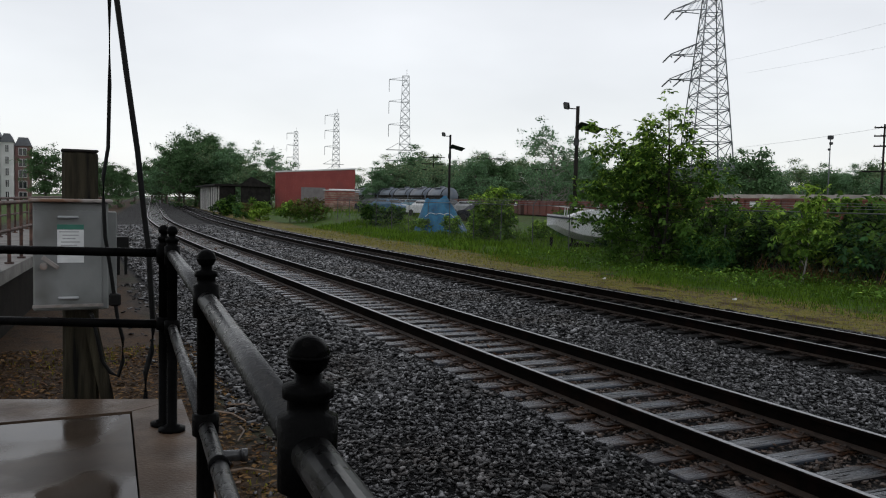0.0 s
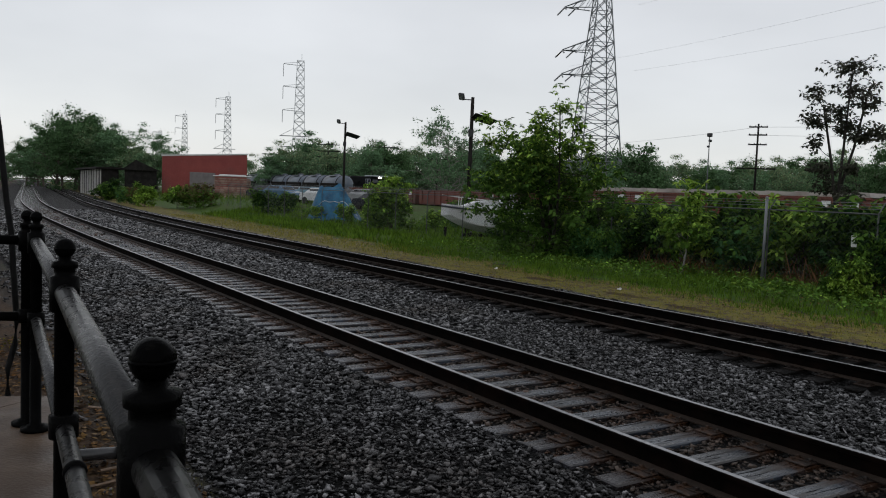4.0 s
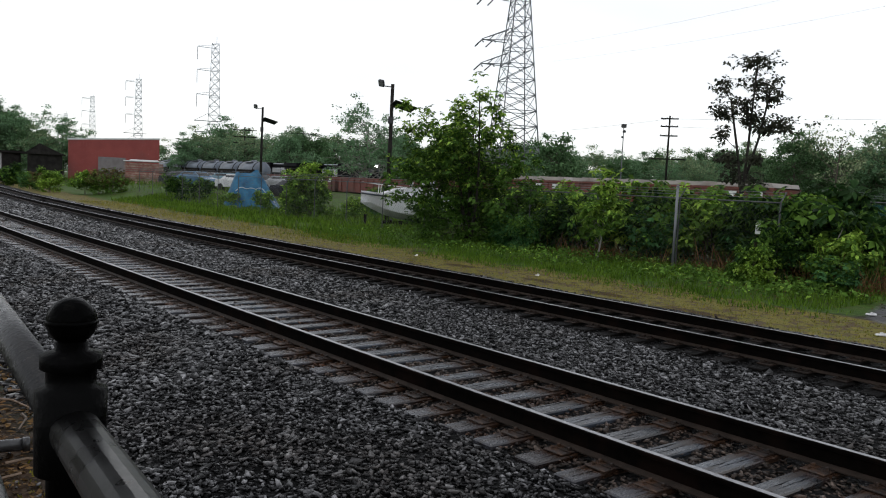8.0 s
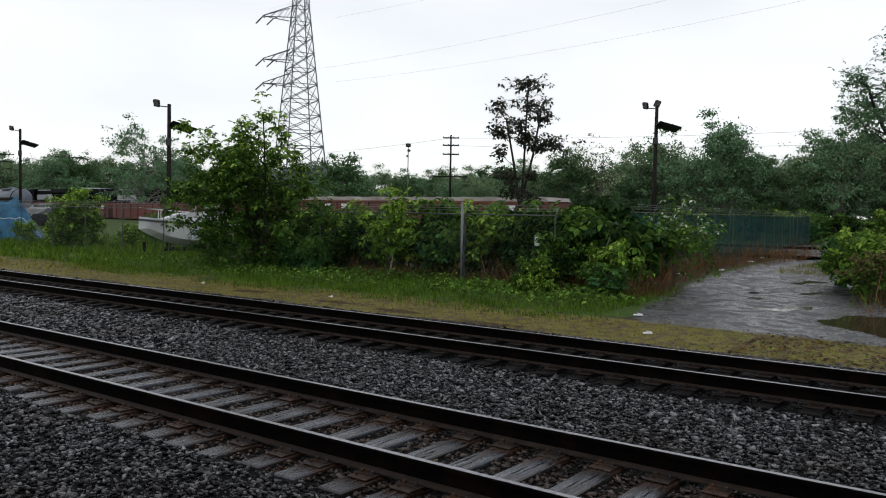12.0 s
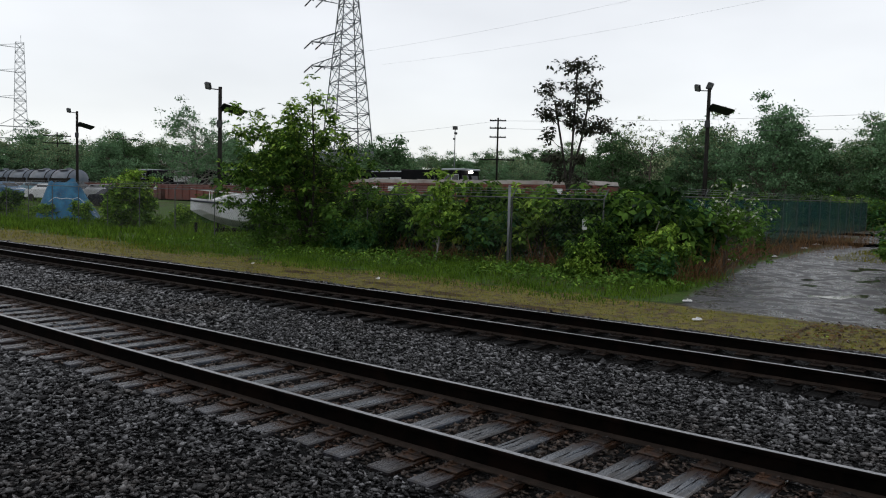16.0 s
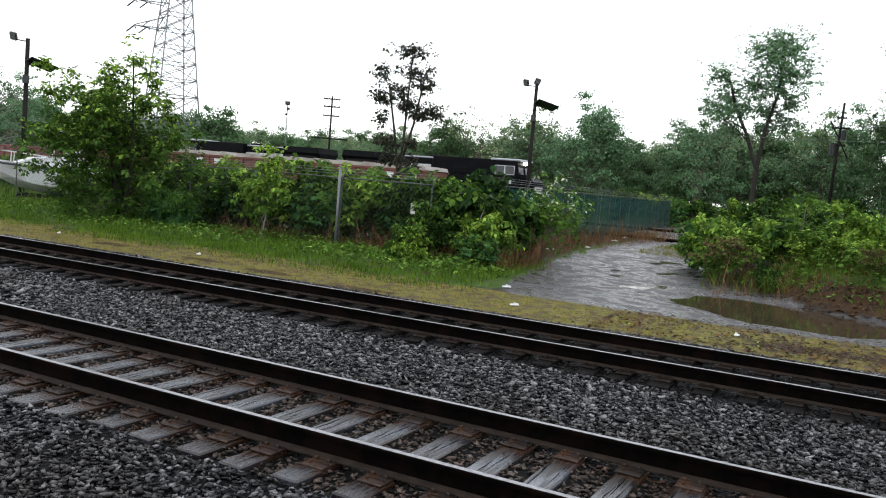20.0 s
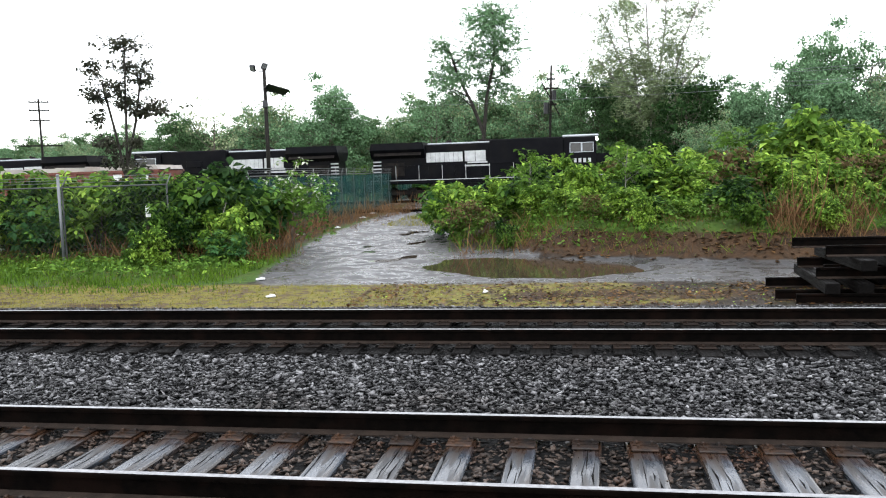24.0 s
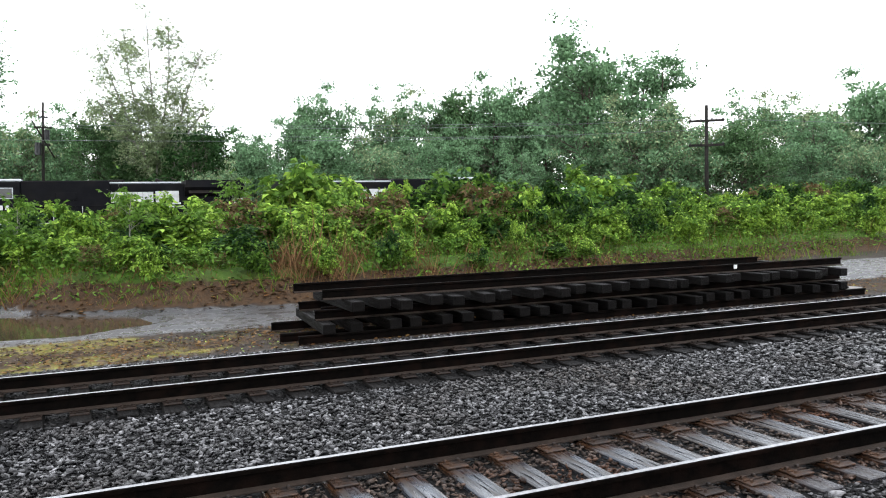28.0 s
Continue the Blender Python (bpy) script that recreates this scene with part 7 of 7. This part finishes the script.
tr = np.random.default_rng(9)
for ring_d, step in ((74, 3.7), (98, 2.6), (130, 3.8)):
    for a in np.arange(-60, 70, step):
        az = a + tr.normal() * 0.6
        d = ring_d * tr.uniform(0.93, 1.1)
        if az > 0:
            d += 16 + (25 if az > 30 else 0) + (40 if az > 45 else 0)
        if (ring_d == 74 and az > -8) or (ring_d == 130 and az < -12):
            continue
        el = np.interp(az, EL_AZ, EL_TOP) * tr.uniform(0.6, 1.03) * (1.0 if ring_d == 98 else 0.74 if ring_d == 74 else 0.86)
        h = 2.0 + d * math.tan(radians(el)) + 0.3
        if h < 3.5:
            continue
        if az < -11 and tr.random() < 0.1:
            continue
        k = int(tr.choice([0, 1, 2, 3], p=[0.3, 0.28, 0.28, 0.14] if az > -11 else [0.2, 0.2, 0.2, 0.4]))
        s = h / 12.4
        x, y = -d * math.sin(radians(az)), d * math.cos(radians(az))
        put(big[k], x, y, s * tr.uniform(0.9, 1.1), tr.uniform(0, 360), s, LOW)
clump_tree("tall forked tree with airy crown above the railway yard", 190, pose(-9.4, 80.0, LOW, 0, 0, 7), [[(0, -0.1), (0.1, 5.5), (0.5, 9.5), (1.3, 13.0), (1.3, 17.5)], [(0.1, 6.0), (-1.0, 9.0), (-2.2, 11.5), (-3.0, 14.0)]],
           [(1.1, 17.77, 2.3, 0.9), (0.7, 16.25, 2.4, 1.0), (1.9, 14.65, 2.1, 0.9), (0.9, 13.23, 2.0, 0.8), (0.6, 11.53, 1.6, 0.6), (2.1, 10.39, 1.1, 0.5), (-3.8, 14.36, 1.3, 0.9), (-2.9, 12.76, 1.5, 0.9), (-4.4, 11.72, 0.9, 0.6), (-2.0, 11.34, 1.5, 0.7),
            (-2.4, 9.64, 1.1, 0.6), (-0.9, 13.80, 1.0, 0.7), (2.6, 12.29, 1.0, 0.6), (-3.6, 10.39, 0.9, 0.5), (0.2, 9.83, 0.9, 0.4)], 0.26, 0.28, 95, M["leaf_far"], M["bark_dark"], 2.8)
for az in np.arange(10, 68, 1.15):
    d = tr.uniform(150, 200)
    el = float(np.interp(az, [10, 20, 26, 34, 44, 56, 68], [4.2, 4.0, 3.6, 2.9, 3.0, 3.3, 3.0])) * tr.uniform(0.78, 1.04)
    s = (2.3 + d * math.tan(radians(el))) / 12.4
    put(big[int(tr.choice([0, 1, 2, 3], p=[0.34, 0.3, 0.26, 0.1]))], -d * math.sin(radians(az)), d * math.cos(radians(az)), s * tr.uniform(1.0, 1.35), tr.uniform(0, 360), s, LOW)
for az, d, el, k in ((-13.5, 96, 6.8, 3), (-15.6, 99, 7.2, 0), (-18.4, 97, 7.4, 3), (-20.6, 101, 7.3, 1), (-23.2, 96, 7.7, 3), (-25.6, 99, 7.5, 2), (-28.0, 95, 7.6, 0)):
    s = (2.3 + d * math.tan(radians(el))) / 12.4
    put(big[k], -d * math.sin(radians(az)), d * math.cos(radians(az)), s * 0.8, tr.uniform(0, 360), s, LOW)
pale = np.random.default_rng(191)
pale_stems = [[(0.0, -0.1), (0.1, 4.0), (0.3, 9.0), (0.0, 14.0), (-0.3, 21.6)], [(1.6, -0.1), (1.5, 5.0), (2.2, 10.0), (3.4, 14.5), (5.0, 18.6)], [(0.1, 4.5), (-1.3, 9.0), (-3.0, 13.5), (-4.9, 18.6)],
              [(0.3, 8.5), (1.2, 12.5), (1.7, 16.5), (1.8, 20.4)], [(-0.8, 7.5), (-1.4, 12.0), (-2.1, 16.0), (-2.4, 20.2)], [(1.9, 8.0), (3.2, 10.2), (4.9, 12.4)], [(-1.2, 8.5), (-3.2, 11.0), (-5.0, 13.2)]]
pale_clumps = []
for line in pale_stems:
    for (xa, za), (xb, zb) in zip(line[:-1], line[1:]):
        for u in pale.uniform(0, 1, 13 if zb > 11 else 7):
            z = za + (zb - za) * u + pale.normal() * 0.6
            if z > 5.5:
                pale_clumps.append((xa + (xb - xa) * u + pale.normal() * 0.85, z, pale.uniform(0.6, 1.2), pale.uniform(0.5, 1.0)))
clump_tree("tall pale-barked tree with thin spring foliage", 91, pose(7.0, 84.8, LOW, 0, 0, -5), pale_stems, pale_clumps, 0.13, 0.17, 52, M["leaf_silver"], M["bark_pale"], 3.2)
for az, d, el, k in ((-1.4, 92, 6.3, 2), (-3.0, 93, 5.2, 2), (-6.0, 92, 5.0, 2), (-8.0, 90, 5.5, 2), (0.9, 106, 5.6, 0), (3.0, 105, 5.7, 1)):
    s = (2.3 + d * math.tan(radians(el))) / 12.4
    put(big[k], -d * math.sin(radians(az)), d * math.cos(radians(az)), s * 0.85, tr.uniform(0, 360), s, LOW)
plant("tree", "dark leafy tree standing before the pale tree", "tree", 92, 9.3, 3.8, 0.8, 30, 5, 0.25, 6000, 0.34, 0.5, M["leaf_dark"], M["bark"], pose(11.0, 80.5, LOW))
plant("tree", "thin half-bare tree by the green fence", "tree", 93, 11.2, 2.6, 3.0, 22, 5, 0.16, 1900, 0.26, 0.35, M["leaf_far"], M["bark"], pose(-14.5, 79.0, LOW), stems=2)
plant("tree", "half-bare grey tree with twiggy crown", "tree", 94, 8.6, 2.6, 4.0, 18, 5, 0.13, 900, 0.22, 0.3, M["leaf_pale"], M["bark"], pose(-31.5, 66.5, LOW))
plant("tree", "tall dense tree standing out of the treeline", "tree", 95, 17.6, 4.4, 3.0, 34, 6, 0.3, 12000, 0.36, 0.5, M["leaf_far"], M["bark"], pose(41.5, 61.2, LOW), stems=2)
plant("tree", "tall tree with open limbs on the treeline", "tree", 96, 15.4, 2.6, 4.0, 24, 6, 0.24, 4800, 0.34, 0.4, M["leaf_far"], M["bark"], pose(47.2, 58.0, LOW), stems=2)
# undergrowth below the woodland edge
for x in np.arange(-46, 34, 3.0):
    put(kinds[int(tr.choice([0, 2, 4, 5]))], x + tr.normal() * 0.6, 78 + tr.normal() * 2.0, tr.uniform(1.0, 1.6), tr.uniform(0, 360), tr.uniform(1.0, 1.5), LOW)
# trees down the line and on the station side
for az, d, el, k in ((81.5, 178, 4.0, 2), (80.9, 182, 3.8, 2), (82.2, 186, 3.3, 2), (80.3, 174, 3.3, 2), (79.5, 168, 2.8, 2), (83.6, 235, 2.2, 2), (84.3, 240, 2.1, 2), (81.2, 172, 3.0, 2), (80.2, 170, 3.1, 1), (82.6, 165, 3.3, 2), (83.3, 230, 2.6, 0), (83.9, 300, 1.6, 1), (79.0, 165, 3.0, 0), (78.2, 160, 2.3, 2), (76.4, 150, 3.3, 3), (77.2, 150, 2.2, 1), (86.4, 150, 1.7, 2), (87.3, 140, 1.9, 2), (88.0, 170, 1.6, 0),
                     (90.6, 150, 2.6, 2), (96.0, 82, 2.7, 0), (97.4, 80, 3.0, 2), (95.0, 96, 2.0, 0), (69, 150, 2.1, 0), (67, 165, 2.3, 2), (64.5, 150, 2.6, 1), (62, 140, 2.8, 0), (60.5, 150, 2.9, 2), (71.0, 180, 1.9, 1), (85.4, 260, 1.4, 1)):
    h = 2.3 + d * math.tan(radians(el))
    s = h / 12.4
    put(big[k], -d * math.sin(radians(az)), d * math.cos(radians(az)), s * 1.1, tr.uniform(0, 360), s, LOW)
for az, d, s in ((77.3, 80, 0.8), (75.2, 76, 0.8), (73.6, 72, 0.85), (74.4, 74, 0.8), (78.4, 88, 0.75), (77.9, 84, 0.7), (80.0, 100, 0.7), (79.3, 100, 0.9), (69.4, 62, 0.7)):
    put(kinds[int(tr.integers(6))], -d * math.sin(radians(az)), d * math.cos(radians(az)), s, tr.uniform(0, 360))

# ---- grass, weeds and dry stems ----


def blades(rng, x, y, hgt, wid, lean=0.45):
    z = ground_z(x, y) - 0.01
    k = len(x)
    a = rng.uniform(0, 2 * math.pi, k)
    dx, dy = np.cos(a) * wid, np.sin(a) * wid
    b = rng.uniform(0, 2 * math.pi, k)
    lx, ly = np.cos(b) * np.minimum(hgt, 0.5) * lean * rng.uniform(0.2, 1.4, k), np.sin(b) * np.minimum(hgt, 0.5) * lean * rng.uniform(0.2, 1.4, k)
    p0 = np.stack([x - dx, y - dy, z], 1)
    p1 = np.stack([x + dx, y + dy, z], 1)
    p2 = np.stack([x + lx * 0.6 + dx * 0.6, y + ly * 0.6 + dy * 0.6, z + hgt * 0.65], 1)
    p3 = np.stack([x + lx, y + ly, z + hgt], 1)
    return np.stack([p0, p1, p2, p3], 1)


def stuff(name, label, category, verts, material):
    tagged(new(name, quads_mesh(name, verts, 4, material)), label, category, kind="stuff")


gr = np.random.default_rng(15)


def patch(n, x0, x1, y0, y1):
    x, y = gr.uniform(x0, x1, n), gr.uniform(y0, y1, n)
    return x, y


gs = []
for n, x0, x1, y0, y1, h in ((34000, -30, -8.0, 16.6, 22.5, 0.14), (26000, -62, -30, 17.0, 25, 0.19), (9000, -30, -7.5, 15.6, 17.4, 0.1), (9000, -4, 30, 23, 28, 0.3), (6000, -110, -62, 20, 34, 0.4), (11000, -52, -24, 22.5, 34, 0.28)):
    x, y = patch(n, x0, x1, y0, y1)
    keep = gr.random(n) < np.clip(0.5 + 0.9 * wave(x * 0.9, y * 0.9), 0.1, 1)
    x, y = x[keep], y[keep] + bend_np(x[keep])
    gs.append(blades(gr, x, y, h * gr.lognormal(0, 0.35, len(x)), 0.012 + 0.02 * (np.abs(x) > 30)))
x, y = patch(30000, -4, 26, 20.2, 27.5)
mo = mound(x, y)
keep = (mo > 0.12) & (gr.random(len(x)) < np.clip(0.45 + 1.0 * wave(x * 1.4 + 2, y * 1.4), 0.05, 1))
bank = blades(gr, x[keep], y[keep], 0.13 * gr.lognormal(0, 0.5, keep.sum()), 0.011, 0.8)
gs.append(bank[: int(len(bank) * 0.6)])
stuff("dead_grass", "limp brown grass on the earth bank", "dry grass", bank[int(len(bank) * 0.6):], M["straw"])
stuff("grass", "lush wet green grass on the verge", "grass", np.concatenate(gs), M["grass"])
gs = []
for n, x0, x1, y0, y1, h in ((9000, -26, -2.5, 13.7, 16.6, 0.035), (1200, -1, 14, 13.9, 15.8, 0.025), (1800, -8.6, -6.4, 34, 45, 0.1), (5000, -60, -26, 14.2, 17.5, 0.1)):
    x, y = patch(n, x0, x1, y0, y1)
    gs.append(blades(gr, x, y + bend_np(x), h * gr.lognormal(0, 0.35, len(x)), 0.01))
stuff("moss_grass", "short yellow-green mossy grass beside the track", "grass", np.concatenate(gs), M["moss"])
gs = []
for n, x0, x1, y0, y1, h in ((1900, 4.5, 17, 21.0, 23.6, 0.38), (900, -3.5, 4, 21.9, 24.6, 0.25), (2600, -12.8, -8.2, 19.8, 23.5, 0.45), (6000, -13.2, -9.4, 23, 48, 0.5), (900, -3.6, -1.6, 22.5, 27, 0.4), (1800, 17, 40, 24, 28.5, 0.45), (1200, -20, -13, 20.2, 22.0, 0.4), (700, -2, 16, 13.9, 15.6, 0.05), (2200, 4.6, 9.4, 20.6, 22.4, 0.5)):
    x, y = patch(n, x0, x1, y0, y1)
    keep = gr.random(n) < np.clip(0.35 + 1.1 * wave(x * 1.5 + 4, y * 1.5), 0.03, 1)
    x, y = x[keep], y[keep]
    gs.append(blades(gr, x, y, h * gr.lognormal(0, 0.45, len(x)), 0.009, 0.7))
stuff("dry_stems", "rust-brown dead stems and old grass", "dry grass", np.concatenate(gs), M["straw"])
x, y = patch(9000, -30, -8.5, 17.2, 21.2)
keep = gr.random(len(x)) < np.clip(0.4 + 0.8 * wave(x * 0.9 + 3, y * 0.9), 0.05, 1)
x, y = x[keep], y[keep]
c = np.stack([x, y, ground_z(x, y) + gr.uniform(0.05, 0.3, len(x))], 1)
lime = gr.random(len(c)) < np.clip(wave(x * 0.6 + 9, y * 0.8) * 0.5, 0.02, 0.35)
stuff("weeds", "low broad-leaved weeds in the grass", "weeds", leaves(gr, c[~lime], 0.11, 0.8), M["leaf"])
stuff("weeds", "fresh lime-green weeds in clumps on the verge", "weeds", leaves(gr, c[lime], 0.1, 0.8), M["leaf_lime"])
x, y = patch(20000, -4, 34, 21.2, 27.5)
c = np.stack([x, y, ground_z(x, y) + gr.uniform(0.05, 0.6, len(x)) * mound(x, y)], 1)
stuff("weeds", "low green weeds at the foot of the mound", "weeds", leaves(gr, c[mound(x, y) > 0.25], 0.12, 0.7), M["leaf"])
for n, x0, x1, y0, y1, size, m, lab in ((9000, -4.2, 22, 13.7, 16.4, 0.08, "scraps", "rust-brown leaf scraps strewn beside the track"), (6000, -4.2, 22, 13.7, 16.7, 0.085, "scraps_dark", "dark rotting leaf scraps beside the track"),
                                        (7500, -3.6, 30, 19.4, 25.5, 0.12, "scraps", "brown dead leaves on the earth bank"), (7500, -3.6, 30, 19.4, 25.5, 0.13, "scraps_dark", "dark rotting leaves on the earth bank"),
                                        (1400, -5.0, 20, 13.8, 16.2, 0.05, "leaf_lime", "tiny green seedlings beside the track"), (1500, -13, -7.5, 17.5, 23, 0.07, "scraps", "brown scraps at the edge of the lane"), (1500, -26, -4, 13.6, 16.4, 0.05, "scraps_dark", "dark scraps on the mossy strip")):
    x, y = patch(n, x0, x1, y0, y1)
    keep = gr.random(n) < np.clip(0.5 + 0.9 * wave(x * 1.3 + n, y * 1.3), 0.08, 1)
    if y0 > 19 and x0 > -4:
        mo = mound(x, y)
        keep &= (mo > 0.02) & (mo < 0.8)
    x, y = x[keep], y[keep]
    c = np.stack([x, y, ground_z(x, y) + gr.uniform(0.005, 0.035, len(x))], 1)
    stuff("leaf_scraps", lab, "leaf litter", leaves(gr, c, size, 2.2), M[m])
for n, size, m, lab in ((9000, 0.065, "scraps", "wet brown leaves on bare earth"), (7000, 0.07, "scraps_dark", "dark rotting leaves on bare earth"), (900, 0.05, "straw", "pale wood chips on bare earth")):
    x, y = patch(n, -13, -4.6, -4.5, 1.75)
    c = np.stack([x, y, ground_z(x, y) + gr.uniform(0.005, 0.03, len(x))], 1)
    stuff("fallen_leaves", lab, "leaf litter", leaves(gr, c, size, 2.0), M[m])
x, y = patch(16000, -13, -5.6, -4.5, 1.8)
keep = gr.random(len(x)) < np.clip(1.8 * wave(x * 1.6, y * 1.6) + 0.05, 0, 1)
stuff("moss_tufts", "yellow-green moss tufts on bare earth", "moss", blades(gr, x[keep], y[keep], 0.03 * gr.lognormal(0, 0.4, keep.sum()), 0.012), M["moss"])

# ---- litter and small debris ----
for x, y, ln, rz in ((-8.35, 1.55, 0.62, 25), (-8.7, 1.75, 0.4, 44), (-7.7, 1.5, 0.5, -12), (-6.6, 1.35, 0.35, 70), (-9.4, 1.4, 0.5, 8)):
    z = float(ground_z(np.array([x]), np.array([y]))[0])
    tagged(part("fallen_twig", Geo().tube([(-ln / 2, 0, 0.02), (-ln * 0.1, 0.04, 0.035), (ln / 2, -0.02, 0.025)], [0.014, 0.011, 0.006], 6), M["brown_litter"], at=pose(x, y, z, 0, 0, rz)), "dry brown twig lying on the dark earth", "twig", "twigs")
tagged(part("dead_branch", Geo().tube([(-9.95, 20.7, LOW), (-9.85, 20.72, 0.35), (-9.7, 20.7, 0.8), (-9.5, 20.72, 1.4)], [0.03, 0.026, 0.02, 0.01], 6), M["bark_pale"]), "bare pale branch leaning in the bushes", "branch")

for x, y, s, rz in ((-14.9, 15.3, 0.16, 10), (-6.0, 14.9, 0.26, 40), (-1.8, 15.2, 0.2, 80), (-7.2, 17.3, 0.3, 20), (-20.4, 15.4, 0.15, 0), (-10.6, 29.5, 0.5, 30), (-10.2, 33, 0.4, 60), (-11.0, 40, 0.5, 10), (-11.5, 44, 0.45, 50), (-10.9, 62, 0.9, 0), (-13.0, 47.0, 0.5, 0)):
    z = float(ground_z(np.array([x]), np.array([y]))[0])
    s *= 0.7
    q = Geo().box((0, 0, 0.03), (s, s * 0.55, 0.035), bevel=0.012).box((s * 0.2, 0.02, 0.055), (s * 0.5, s * 0.3, 0.03), ry=14, rz=20)
    tagged(part("litter", q, M["white_litter"], at=pose(x, y, z, 0, 0, rz)), "scrap of white plastic litter on the ground", "litter", "litter")
for k in range(26):
    x, y = vr.uniform(-10.5, -5.8), vr.uniform(-3.4, 1.2)
    z = float(ground_z(np.array([x]), np.array([y]))[0])
    q = Geo().tube([(-0.15, 0, 0.02), (0, 0.03, 0.03), (0.2, -0.02, 0.02)], 0.012, 5) if k % 2 else Geo().box((0, 0, 0.02), (0.12, 0.08, 0.03), bevel=0.01)
    tagged(part("debris", q, M["brown_litter"] if k % 3 else M["white_litter"], at=pose(x, y, z, 0, 0, vr.uniform(0, 360))), "bit of wood or rubbish on the muddy ground", "debris", "debris")
for k in range(14):
    x = vr.uniform(-5.5, -2.2)
    y = 0.62 - 0.055 * (x + 1) + vr.uniform(0.1, 0.7)
    z = float(ground_z(np.array([x]), np.array([y]))[0]) + 0.03
    q = Geo().tube([(-0.35, 0, 0.02), (0, 0.05, 0.035), (0.4, -0.03, 0.02)], 0.01, 5)
    tagged(part("twig", q, M["straw"], at=pose(x, y, z, 0, 0, vr.uniform(0, 360))), "dead reed stem lying on the stones", "twig", "twigs")


# ---- the train runs past ----
def motions():
    nose = [(0, -131.0), (4, -109.5), (8, -88.0), (11, -72.0), (14, -55.7), (17, -39.5), (20, -22.6), (22, -10.7), (23, -4.0), (24, 3.1), (25, 10.3), (27, 24.8), (28, 32.1)]
    for k, e in enumerate(engines):
        turn = 0 if k == 0 else 180
        walk(e, [(t, pose(x - 9.5 - 20.7 * k, TRAIN_Y, TRAIN_Z, 0, 0, turn)) for t, x in nose])


motions()
